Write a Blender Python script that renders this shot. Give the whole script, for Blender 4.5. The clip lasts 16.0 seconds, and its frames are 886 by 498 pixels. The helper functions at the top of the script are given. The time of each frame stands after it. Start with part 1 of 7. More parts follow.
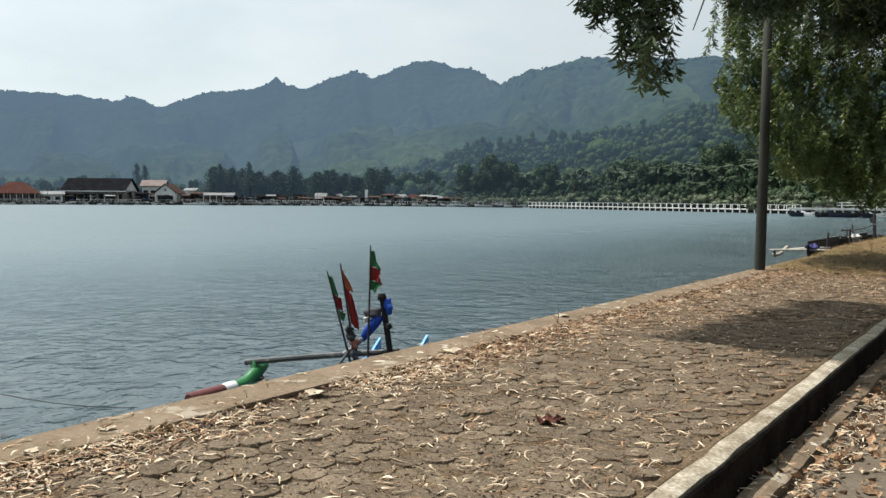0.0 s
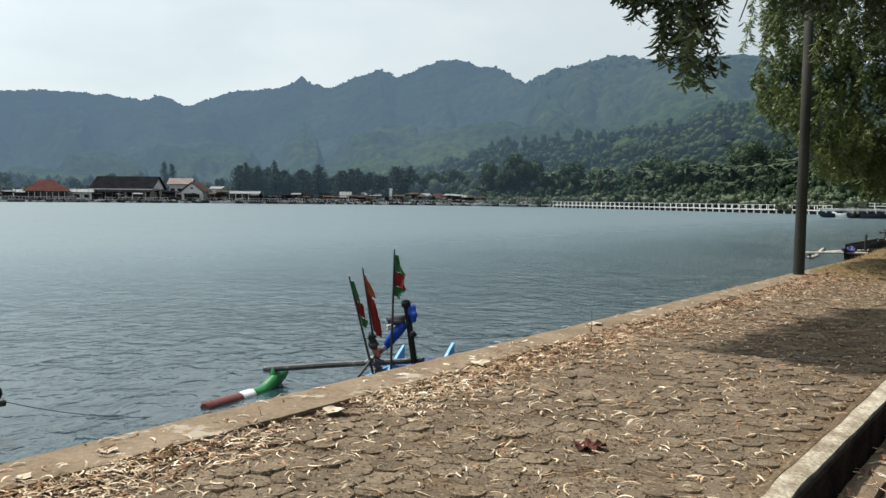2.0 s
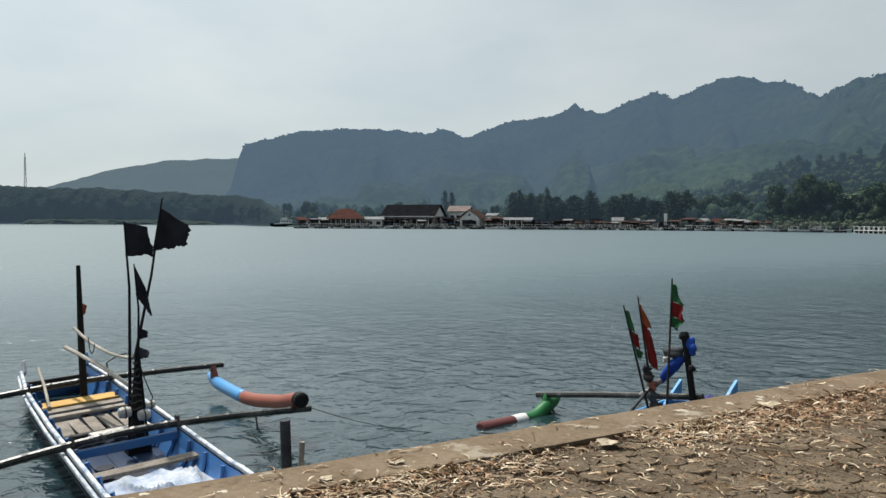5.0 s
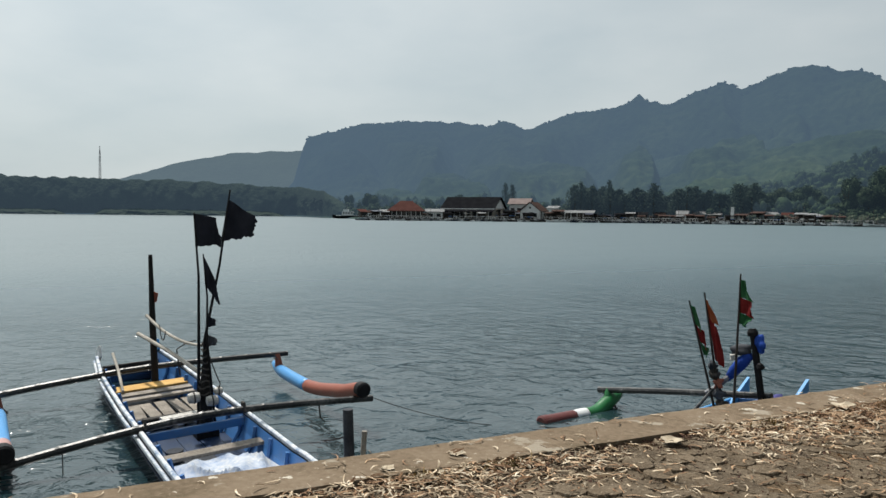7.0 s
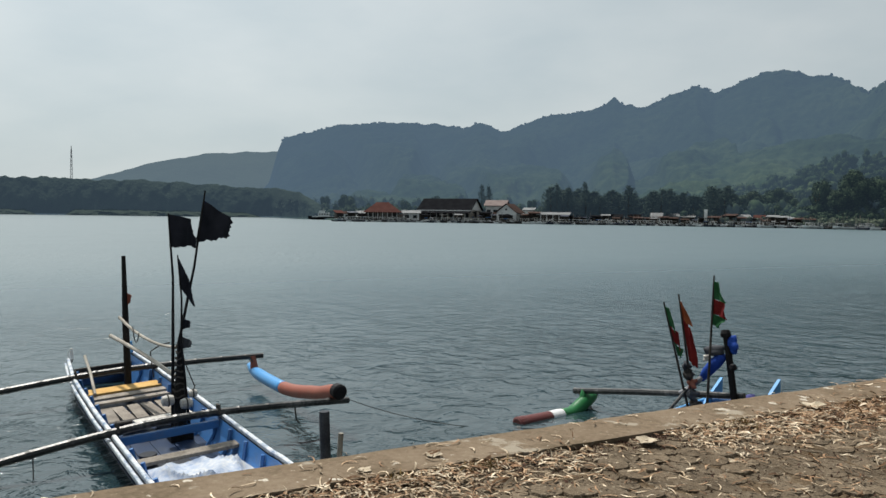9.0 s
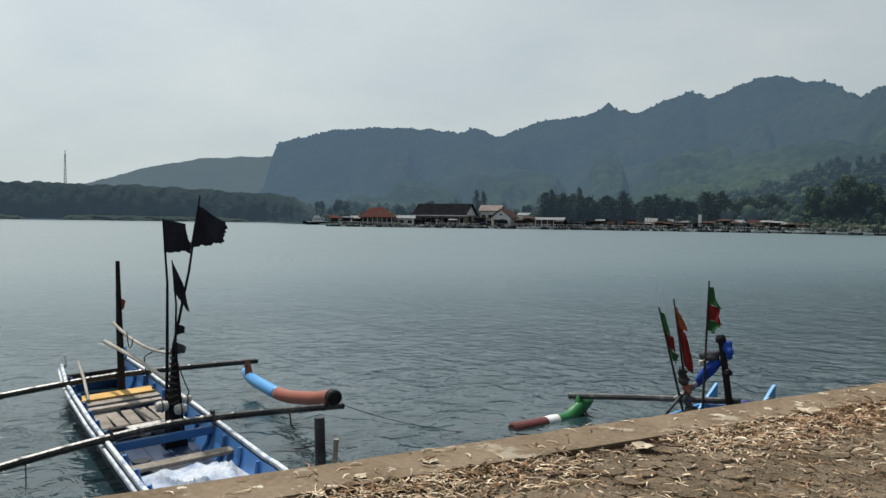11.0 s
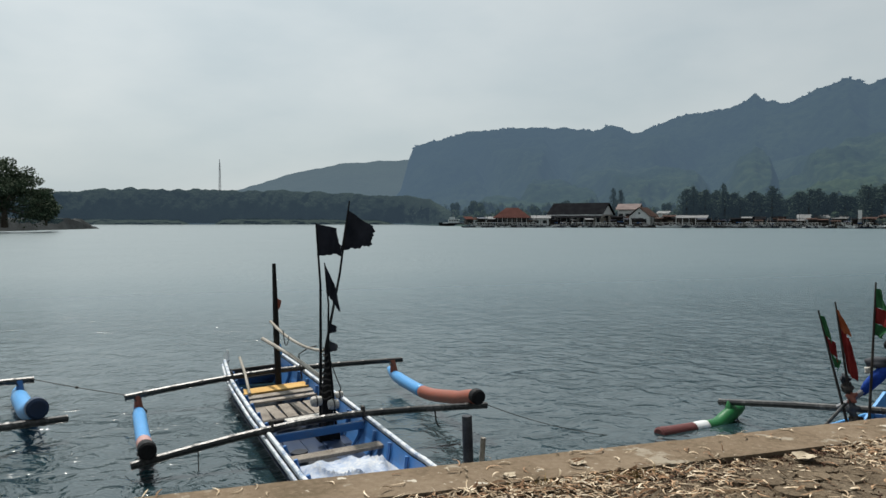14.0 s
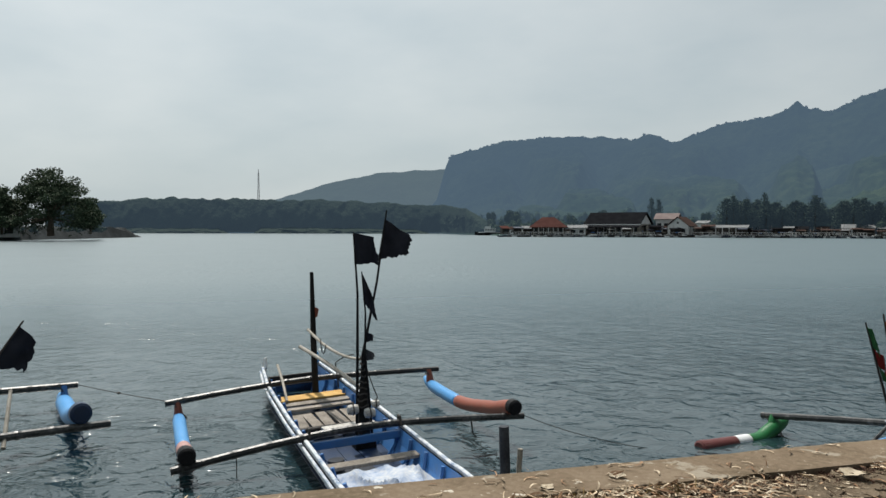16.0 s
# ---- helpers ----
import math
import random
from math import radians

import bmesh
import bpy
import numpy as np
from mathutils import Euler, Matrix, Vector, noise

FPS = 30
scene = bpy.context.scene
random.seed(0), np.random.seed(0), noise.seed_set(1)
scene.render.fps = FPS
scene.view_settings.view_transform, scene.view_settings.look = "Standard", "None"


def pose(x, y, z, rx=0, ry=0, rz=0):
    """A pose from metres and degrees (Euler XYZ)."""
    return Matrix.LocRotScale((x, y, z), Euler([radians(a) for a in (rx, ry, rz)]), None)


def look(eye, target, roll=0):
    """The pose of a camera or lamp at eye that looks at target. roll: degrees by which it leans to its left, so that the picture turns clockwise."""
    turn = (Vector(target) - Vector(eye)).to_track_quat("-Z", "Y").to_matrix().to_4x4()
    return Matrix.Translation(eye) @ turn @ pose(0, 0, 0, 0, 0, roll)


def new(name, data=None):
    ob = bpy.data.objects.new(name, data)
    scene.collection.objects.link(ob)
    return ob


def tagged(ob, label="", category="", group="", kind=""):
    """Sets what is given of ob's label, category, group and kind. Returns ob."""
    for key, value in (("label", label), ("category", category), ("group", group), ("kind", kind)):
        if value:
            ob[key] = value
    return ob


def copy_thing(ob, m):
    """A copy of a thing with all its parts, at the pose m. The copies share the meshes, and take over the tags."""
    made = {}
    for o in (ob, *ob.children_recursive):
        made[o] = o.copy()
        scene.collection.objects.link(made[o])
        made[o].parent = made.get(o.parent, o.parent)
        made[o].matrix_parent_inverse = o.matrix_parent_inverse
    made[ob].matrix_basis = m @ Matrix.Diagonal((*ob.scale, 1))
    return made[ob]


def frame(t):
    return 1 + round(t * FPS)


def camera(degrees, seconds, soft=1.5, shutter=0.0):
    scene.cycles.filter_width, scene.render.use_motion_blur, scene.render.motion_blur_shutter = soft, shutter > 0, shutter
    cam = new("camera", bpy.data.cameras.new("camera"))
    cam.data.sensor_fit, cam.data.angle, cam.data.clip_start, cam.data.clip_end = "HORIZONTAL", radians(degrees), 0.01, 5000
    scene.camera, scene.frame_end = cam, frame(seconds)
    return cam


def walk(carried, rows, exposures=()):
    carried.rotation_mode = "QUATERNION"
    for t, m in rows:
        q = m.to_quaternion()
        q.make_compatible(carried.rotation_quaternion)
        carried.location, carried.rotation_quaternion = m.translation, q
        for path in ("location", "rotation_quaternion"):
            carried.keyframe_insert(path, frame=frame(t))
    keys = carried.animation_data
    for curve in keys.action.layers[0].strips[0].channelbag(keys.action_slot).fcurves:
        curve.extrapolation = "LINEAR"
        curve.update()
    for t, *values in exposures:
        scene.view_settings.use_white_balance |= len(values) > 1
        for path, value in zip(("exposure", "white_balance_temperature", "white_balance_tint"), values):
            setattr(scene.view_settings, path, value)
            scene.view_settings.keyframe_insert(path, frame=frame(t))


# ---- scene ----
cam = camera(59.7, 16.0)
PATH = [
    (0, (0.018, 0.202, 1.615), (-0.23, 2.183, 1.487), 0.4),
    (0.5, (-0.016, 0.378, 1.613), (-0.314, 2.351, 1.474), 0.4),
    (1, (-0.098, 0.536, 1.625), (-0.417, 2.506, 1.489), 0.5),
    (1.5, (-0.094, 0.635, 1.639), (-0.408, 2.606, 1.504), 0.5),
    (2, (-0.084, 0.672, 1.647), (-0.393, 2.643, 1.516), 0.6),
    (2.5, (-0.084, 0.687, 1.649), (-0.384, 2.661, 1.525), 0.4),
    (3, (-0.08, 0.707, 1.652), (-0.369, 2.683, 1.533), 0.3),
    (3.5, (-0.085, 0.715, 1.649), (-0.408, 2.687, 1.559), -0.1),
    (4, (-0.092, 0.707, 1.658), (-0.618, 2.635, 1.582), 0.3),
    (4.5, (-0.114, 0.676, 1.67), (-0.892, 2.517, 1.603), 0.5),
    (5, (-0.121, 0.674, 1.666), (-1.086, 2.425, 1.596), 0.3),
    (7.5, (-0.143, 0.662, 1.666), (-1.241, 2.331, 1.575), 0.6),
    (8, (-0.142, 0.644, 1.667), (-1.221, 2.325, 1.577), 0.8),
    (8.5, (-0.141, 0.657, 1.667), (-1.197, 2.353, 1.577), 0.8),
    (11, (-0.153, 0.663, 1.669), (-1.187, 2.373, 1.596), 0.8),
    (11.5, (-0.152, 0.623, 1.675), (-1.248, 2.294, 1.605), 0.6),
    (12, (-0.158, 0.609, 1.676), (-1.313, 2.24, 1.605), 0.4),
    (12.5, (-0.162, 0.602, 1.671), (-1.362, 2.201, 1.596), 0.3),
    (13, (-0.161, 0.583, 1.679), (-1.397, 2.154, 1.601), 0.2),
    (13.5, (-0.18, 0.592, 1.672), (-1.459, 2.129, 1.592), 0.2),
    (14, (-0.173, 0.554, 1.684), (-1.488, 2.059, 1.61), -0.0),
    (14.5, (-0.191, 0.575, 1.678), (-1.526, 2.063, 1.612), -0.1),
    (15, (-0.187, 0.548, 1.682), (-1.534, 2.025, 1.621), 0.0),
    (15.5, (-0.185, 0.542, 1.684), (-1.545, 2.007, 1.627), 0.1),
    (16, (-0.19, 0.556, 1.682), (-1.574, 1.999, 1.632), 0.1),
]
walk(cam, [(t, look(eye, target, roll)) for t, eye, target, roll in PATH],
     exposures=[(0, 0.40), (3.2, 0.35), (4.0, 0.24), (4.6, 0.11), (5.2, -0.02), (8, -0.09), (12, -0.12), (16, -0.17)])

# ------------------------------------------------------------------ world, sun
SUN_AZ, SUN_EL = -70.0, 62.0          # degrees: left of +y, above the horizon
world = bpy.data.worlds.new("hazy_sky")
scene.world = world
world.use_nodes = True
wt = world.node_tree
wt.nodes.clear()
w_out = wt.nodes.new("ShaderNodeOutputWorld")
sky = wt.nodes.new("ShaderNodeTexSky")
sky.sky_type, sky.sun_disc = "NISHITA", False
sky.sun_elevation, sky.sun_rotation = radians(SUN_EL), radians(SUN_AZ)
sky.air_density, sky.dust_density, sky.ozone_density = 1.0, 4.0, 1.0
bg_sky = wt.nodes.new("ShaderNodeBackground")
bg_sky.inputs["Strength"].default_value = 0.10
wt.links.new(sky.outputs[0], bg_sky.inputs["Color"])
w_co = wt.nodes.new("ShaderNodeTexCoord")
w_map = wt.nodes.new("ShaderNodeMapping")
w_map.inputs["Scale"].default_value = (1.6, 1.6, 4.2)
wt.links.new(w_co.outputs["Generated"], w_map.inputs["Vector"])
w_noise = wt.nodes.new("ShaderNodeTexNoise")
w_noise.inputs["Scale"].default_value, w_noise.inputs["Detail"].default_value = 1.7, 5.0
w_noise.inputs["Roughness"].default_value = 0.52
wt.links.new(w_map.outputs[0], w_noise.inputs["Vector"])
w_ramp = wt.nodes.new("ShaderNodeValToRGB")
w_ramp.color_ramp.elements[0].position, w_ramp.color_ramp.elements[0].color = 0.36, (0.550, 0.636, 0.663, 1)
w_ramp.color_ramp.elements[1].position, w_ramp.color_ramp.elements[1].color = 0.68, (0.688, 0.751, 0.757, 1)
wt.links.new(w_noise.outputs["Fac"], w_ramp.inputs[0])
bg_veil = wt.nodes.new("ShaderNodeBackground")
w_dot = wt.nodes.new("ShaderNodeVectorMath")           # haze is brighter towards the sun
w_dot.operation = "DOT_PRODUCT"
w_dot.inputs[1].default_value = (math.sin(radians(SUN_AZ)), math.cos(radians(SUN_AZ)), 0)
wt.links.new(w_co.outputs["Generated"], w_dot.inputs[0])
w_side = wt.nodes.new("ShaderNodeMapRange")
w_side.inputs["From Min"].default_value = -1.0
w_side.inputs["To Min"].default_value, w_side.inputs["To Max"].default_value = 0.45, 1.13
wt.links.new(w_dot.outputs["Value"], w_side.inputs["Value"])
w_sun = wt.nodes.new("ShaderNodeVectorMath")           # the wide bright halo round the hazy sun
w_sun.operation = "DOT_PRODUCT"
w_sun.inputs[1].default_value = (math.sin(radians(SUN_AZ)) * math.cos(radians(SUN_EL)), math.cos(radians(SUN_AZ)) * math.cos(radians(SUN_EL)), math.sin(radians(SUN_EL)))
wt.links.new(w_co.outputs["Generated"], w_sun.inputs[0])
last_ = w_sun.outputs["Value"]
for op_, value_ in (("MAXIMUM", 0.0), ("POWER", 8.0), ("MULTIPLY", 2.4)):
    n_ = wt.nodes.new("ShaderNodeMath")
    n_.operation = op_
    n_.inputs[1].default_value = value_
    wt.links.new(last_, n_.inputs[0])
    last_ = n_.outputs[0]
w_sum = wt.nodes.new("ShaderNodeMath")
wt.links.new(w_side.outputs[0], w_sum.inputs[0])
wt.links.new(last_, w_sum.inputs[1])
wt.links.new(w_sum.outputs[0], bg_veil.inputs["Strength"])
wt.links.new(w_ramp.outputs[0], bg_veil.inputs["Color"])
w_mix = wt.nodes.new("ShaderNodeMixShader")
w_mix.inputs[0].default_value = 0.82
wt.links.new(bg_sky.outputs[0], w_mix.inputs[1])
wt.links.new(bg_veil.outputs[0], w_mix.inputs[2])
wt.links.new(w_mix.outputs[0], w_out.inputs["Surface"])

sun_data = bpy.data.lights.new("sun", "SUN")
sun_data.energy, sun_data.angle, sun_data.color = 5.0, radians(1.0), (1.0, 0.95, 0.87)
sun = new("sun", sun_data)
sun_from = Vector((math.sin(radians(SUN_AZ)) * math.cos(radians(SUN_EL)), math.cos(radians(SUN_AZ)) * math.cos(radians(SUN_EL)), math.sin(radians(SUN_EL))))
sun.matrix_world = look(sun_from * 50, (0, 0, 0))

# ------------------------------------------------------------------ materials
def material(name, colours, rough=0.8, metal=0.0, scales=(6.0, 60.0), bump=0.3, bump_scale=None, vary=0.0, island=False, spec=0.15, glow=None, thin=0.0, bump_dist=0.02):
    """Procedural surface: two noises blend up to three colours, with fine relief. vary: spread of brightness piece by piece."""
    m = bpy.data.materials.new(name)
    m.use_nodes = True
    nt = m.node_tree
    bsdf = nt.nodes["Principled BSDF"]
    geo = nt.nodes.new("ShaderNodeNewGeometry")
    vec = geo.outputs["Position"]
    n1 = nt.nodes.new("ShaderNodeTexNoise")
    n1.inputs["Scale"].default_value, n1.inputs["Detail"].default_value = scales[0], 6
    n2 = nt.nodes.new("ShaderNodeTexNoise")
    n2.inputs["Scale"].default_value, n2.inputs["Detail"].default_value = scales[1], 5
    nt.links.new(vec, n1.inputs["Vector"])
    nt.links.new(vec, n2.inputs["Vector"])
    mixn = nt.nodes.new("ShaderNodeMath")
    mixn.operation = "MULTIPLY_ADD"
    mixn.inputs[1].default_value = 0.45
    nt.links.new(n2.outputs["Fac"], mixn.inputs[0])
    half = nt.nodes.new("ShaderNodeMath")
    half.operation = "MULTIPLY"
    half.inputs[1].default_value = 0.55
    nt.links.new(n1.outputs["Fac"], half.inputs[0])
    nt.links.new(half.outputs[0], mixn.inputs[2])
    ramp = nt.nodes.new("ShaderNodeValToRGB")
    el = ramp.color_ramp.elements
    el[0].position, el[1].position = 0.36, 0.64
    el[0].color, el[1].color = (*colours[0], 1), (*colours[-1], 1)
    if len(colours) == 3:
        mid = el.new(0.5)
        mid.color = (*colours[1], 1)
    nt.links.new(mixn.outputs[0], ramp.inputs[0])
    colour = ramp.outputs[0]
    if vary:
        hsv = nt.nodes.new("ShaderNodeHueSaturation")
        info = geo.outputs["Random Per Island"] if island else nt.nodes.new("ShaderNodeObjectInfo").outputs["Random"]
        rng = nt.nodes.new("ShaderNodeMapRange")
        rng.inputs["To Min"].default_value, rng.inputs["To Max"].default_value = 1 - vary, 1 + vary
        nt.links.new(info, rng.inputs["Value"])
        nt.links.new(rng.outputs[0], hsv.inputs["Value"])
        nt.links.new(colour, hsv.inputs["Color"])
        colour = hsv.outputs[0]
    nt.links.new(colour, bsdf.inputs["Base Color"])
    bsdf.inputs["Roughness"].default_value, bsdf.inputs["Metallic"].default_value = rough, metal
    bsdf.inputs["Specular IOR Level"].default_value = spec
    if bump:
        bn = nt.nodes.new("ShaderNodeTexNoise")
        bn.inputs["Scale"].default_value, bn.inputs["Detail"].default_value = bump_scale or scales[1], 6
        nt.links.new(vec, bn.inputs["Vector"])
        bp = nt.nodes.new("ShaderNodeBump")
        bp.inputs["Strength"].default_value, bp.inputs["Distance"].default_value = bump, bump_dist
        nt.links.new(bn.outputs["Fac"], bp.inputs["Height"])
        nt.links.new(bp.outputs[0], bsdf.inputs["Normal"])
    if thin:   # light that passes through a leaf
        tr = nt.nodes.new("ShaderNodeBsdfTranslucent")
        nt.links.new(colour, tr.inputs["Color"])
        mt = nt.nodes.new("ShaderNodeMixShader")
        mt.inputs[0].default_value = thin
        nt.links.new(bsdf.outputs[0], mt.inputs[1])
        nt.links.new(tr.outputs[0], mt.inputs[2])
        nt.links.new(mt.outputs[0], nt.nodes["Material Output"].inputs["Surface"])
    if glow:   # haze painted as an even share of emission on a far backdrop
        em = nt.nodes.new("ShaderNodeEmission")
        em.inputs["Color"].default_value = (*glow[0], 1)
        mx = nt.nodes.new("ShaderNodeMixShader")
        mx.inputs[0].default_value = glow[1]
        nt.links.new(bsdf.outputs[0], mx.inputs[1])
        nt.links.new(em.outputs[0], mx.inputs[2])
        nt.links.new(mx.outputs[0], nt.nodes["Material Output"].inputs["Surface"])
    return m

def paint(name, rgb, rough=0.45, wear=0.35, dirt=(0.16, 0.14, 0.11), scale=9.0):
    worn = tuple(c * (1 - wear) + d * wear for c, d in zip(rgb, dirt))
    return material(name, (worn, rgb, rgb), rough, scales=(scale, 70), bump=0.12, vary=0.05, spec=0.35)

def water_material():
    """Calm harbour water: soft swell and ripples that come in patches."""
    m = bpy.data.materials.new("harbour_water")
    m.use_nodes = True
    nt = m.node_tree
    b = nt.nodes["Principled BSDF"]
    b.inputs["IOR"].default_value = 1.8
    geo = nt.nodes.new("ShaderNodeNewGeometry")
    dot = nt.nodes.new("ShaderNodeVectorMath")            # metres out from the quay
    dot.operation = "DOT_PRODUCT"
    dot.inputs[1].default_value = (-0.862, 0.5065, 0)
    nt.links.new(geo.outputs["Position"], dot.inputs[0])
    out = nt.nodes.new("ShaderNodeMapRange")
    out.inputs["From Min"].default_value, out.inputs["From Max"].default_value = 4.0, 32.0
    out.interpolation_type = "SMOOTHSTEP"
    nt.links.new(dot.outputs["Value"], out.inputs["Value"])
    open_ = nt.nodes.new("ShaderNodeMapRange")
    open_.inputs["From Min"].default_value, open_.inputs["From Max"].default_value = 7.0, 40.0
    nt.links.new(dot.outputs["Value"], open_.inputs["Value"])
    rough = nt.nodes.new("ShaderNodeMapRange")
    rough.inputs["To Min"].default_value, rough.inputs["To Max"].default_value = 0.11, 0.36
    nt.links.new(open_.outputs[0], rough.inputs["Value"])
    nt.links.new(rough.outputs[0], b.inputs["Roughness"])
    # base colour pales farther out, standing in for sky reflected off open water
    sheen_ramp = nt.nodes.new("ShaderNodeValToRGB")
    sheen_ramp.color_ramp.elements[0].color, sheen_ramp.color_ramp.elements[1].color = (0.010, 0.025, 0.029, 1), (0.041, 0.078, 0.092, 1)
    nt.links.new(out.outputs[0], sheen_ramp.inputs[0])
    nt.links.new(sheen_ramp.outputs[0], b.inputs["Base Color"])
    patch = nt.nodes.new("ShaderNodeTexNoise")
    patch.inputs["Scale"].default_value, patch.inputs["Detail"].default_value = 0.16, 4
    nt.links.new(geo.outputs["Position"], patch.inputs["Vector"])
    previous = None
    for scale, detail, low, high, dist, stretch, turn in ((0.6, 2, 0.5, 0.9, 0.080, (1, 1.2, 1), 48), (2.3, 3, 0.45, 1.0, 0.086, (1, 1, 1), 15), (6.5, 2, 0.3, 1.0, 0.016, (1, 1, 1), 70)):
        mp = nt.nodes.new("ShaderNodeMapping")
        mp.inputs["Rotation"].default_value[2], mp.inputs["Scale"].default_value = radians(turn), stretch
        nt.links.new(geo.outputs["Position"], mp.inputs["Vector"])
        n = nt.nodes.new("ShaderNodeTexNoise")
        n.inputs["Scale"].default_value, n.inputs["Detail"].default_value, n.inputs["Distortion"].default_value = scale, detail, 1.1
        nt.links.new(mp.outputs[0], n.inputs["Vector"])
        amount = nt.nodes.new("ShaderNodeMapRange")
        amount.inputs["From Min"].default_value, amount.inputs["From Max"].default_value = 0.40, 0.62
        amount.inputs["To Min"].default_value, amount.inputs["To Max"].default_value = low, high
        nt.links.new(patch.outputs["Fac"], amount.inputs["Value"])
        bp = nt.nodes.new("ShaderNodeBump")
        bp.inputs["Distance"].default_value = dist
        nt.links.new(amount.outputs[0], bp.inputs["Strength"])
        nt.links.new(n.outputs["Fac"], bp.inputs["Height"])
        if previous:
            nt.links.new(previous.outputs[0], bp.inputs["Normal"])
        previous = bp
    nt.links.new(previous.outputs[0], b.inputs["Normal"])
    return m

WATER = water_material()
DIRT = material("dusty_sand", ((0.064, 0.045, 0.028), (0.102, 0.073, 0.046), (0.147, 0.109, 0.071)), 0.95, scales=(2.2, 40), bump=0.5, bump_scale=90, spec=0.05)
PAVER = material("worn_concrete_paver", ((0.081, 0.060, 0.039), (0.118, 0.089, 0.060), (0.165, 0.128, 0.089)), 0.92, scales=(3.0, 45), bump=0.9, bump_scale=55, vary=0.20)
PAVER_FAR = material("worn_concrete_paver_joined", ((0.081, 0.060, 0.039), (0.118, 0.089, 0.060), (0.165, 0.128, 0.089)), 0.92, scales=(3.0, 45), bump=0.9, bump_scale=55, vary=0.20, island=True)
CAP = material("quay_concrete", ((0.115, 0.088, 0.059), (0.163, 0.123, 0.086), (0.199, 0.155, 0.111)), 0.93, scales=(1.6, 22), bump=0.5, bump_scale=60, spec=0.05)
def flaked(m, colour, scale, lo, hi):
    """Patches of an old pale skin left on a surface."""
    nt = m.node_tree
    bsdf = nt.nodes["Principled BSDF"]
    old = bsdf.inputs["Base Color"].links[0].from_socket
    geo = nt.nodes.new("ShaderNodeNewGeometry")
    n = nt.nodes.new("ShaderNodeTexNoise")
    n.inputs["Scale"].default_value, n.inputs["Detail"].default_value, n.inputs["Roughness"].default_value = scale, 6, 0.62
    nt.links.new(geo.outputs["Position"], n.inputs["Vector"])
    rng = nt.nodes.new("ShaderNodeMapRange")
    rng.inputs["From Min"].default_value, rng.inputs["From Max"].default_value = lo, hi
    nt.links.new(n.outputs["Fac"], rng.inputs["Value"])
    mix = nt.nodes.new("ShaderNodeMix")
    mix.data_type = "RGBA"
    for s_ in mix.inputs:
        if s_.name == "A" and s_.type == "RGBA":
            nt.links.new(old, s_)
        if s_.name == "B" and s_.type == "RGBA":
            s_.default_value = (*colour, 1)
    nt.links.new(rng.outputs[0], mix.inputs[0])
    for s_ in mix.outputs:
        if s_.type == "RGBA":
            nt.links.new(s_, bsdf.inputs["Base Color"])
    return m
flaked(CAP, (0.27, 0.235, 0.185), 2.6, 0.60, 0.64)
flaked(CAP, (0.25, 0.21, 0.155), 30.0, 0.62, 0.68)
flaked(CAP, (0.48, 0.44, 0.37), 5.5, 0.645, 0.665)
for ground_ in (DIRT, PAVER, PAVER_FAR):                 # grit and crumbled leaf
    flaked(ground_, (0.030, 0.022, 0.014), 24.0, 0.56, 0.63)
    flaked(ground_, (0.25, 0.21, 0.155), 34.0, 0.60, 0.66)
# near-black paints the kerb face's shade and dirt; also fills the open joint
JOINT_KERB_SHADE = material("joint_and_kerb_shade", ((0.010, 0.008, 0.008), (0.026, 0.022, 0.018)), 0.95, scales=(3, 30), bump=0.5, spec=0.0)
KERB = material("kerb_limewash", ((0.140, 0.110, 0.076), (0.265, 0.228, 0.172), (0.46, 0.425, 0.345)), 0.9, scales=(4, 38), bump=0.5, bump_scale=70)
ROAD = material("dusty_road", ((0.068, 0.053, 0.039), (0.103, 0.083, 0.061), (0.135, 0.111, 0.084)), 0.95, scales=(1.5, 30), bump=0.5)
LEAF_DRY = material("dry_leaf", ((0.19, 0.135, 0.085), (0.38, 0.295, 0.20), (0.68, 0.59, 0.455)), 0.7, scales=(9, 60), bump=0.15, vary=0.45, island=True)
LEAF_RUST = material("rusty_dry_leaf", ((0.090, 0.048, 0.026), (0.225, 0.132, 0.075), (0.42, 0.295, 0.185)), 0.75, scales=(5, 60), bump=0.15, vary=0.45, island=True)
LEAF_BROWN = material("brown_dead_leaf", ((0.034, 0.016, 0.011), (0.080, 0.036, 0.024)), 0.7, scales=(20, 90), bump=0.2)
LEAF_RED = material("dark_red_dead_leaf", ((0.030, 0.008, 0.007), (0.062, 0.018, 0.013), (0.12, 0.048, 0.030)), 0.7, scales=(20, 90), bump=0.3)
LEAF_PALE = material("pale_dead_leaf", ((0.328, 0.265, 0.187), (0.515, 0.445, 0.343)), 0.8, scales=(18, 90), bump=0.25)
FOLIAGE = material("acacia_leaf", ((0.034, 0.060, 0.020), (0.085, 0.122, 0.036), (0.205, 0.235, 0.075)), 0.45, scales=(0.9, 9), bump=0, vary=0.5, island=True, spec=0.35, thin=0.40)
# darker copy of the acacia leaf: the near crown's backlit shade as colour
FOLIAGE_SHADED = material("shaded_acacia_leaf", ((0.018, 0.034, 0.014), (0.045, 0.070, 0.025), (0.100, 0.128, 0.046)), 0.42, scales=(0.9, 9), bump=0, vary=0.5, island=True, spec=0.4, thin=0.22)
# emission colour of the painted haze
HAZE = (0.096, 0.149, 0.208)

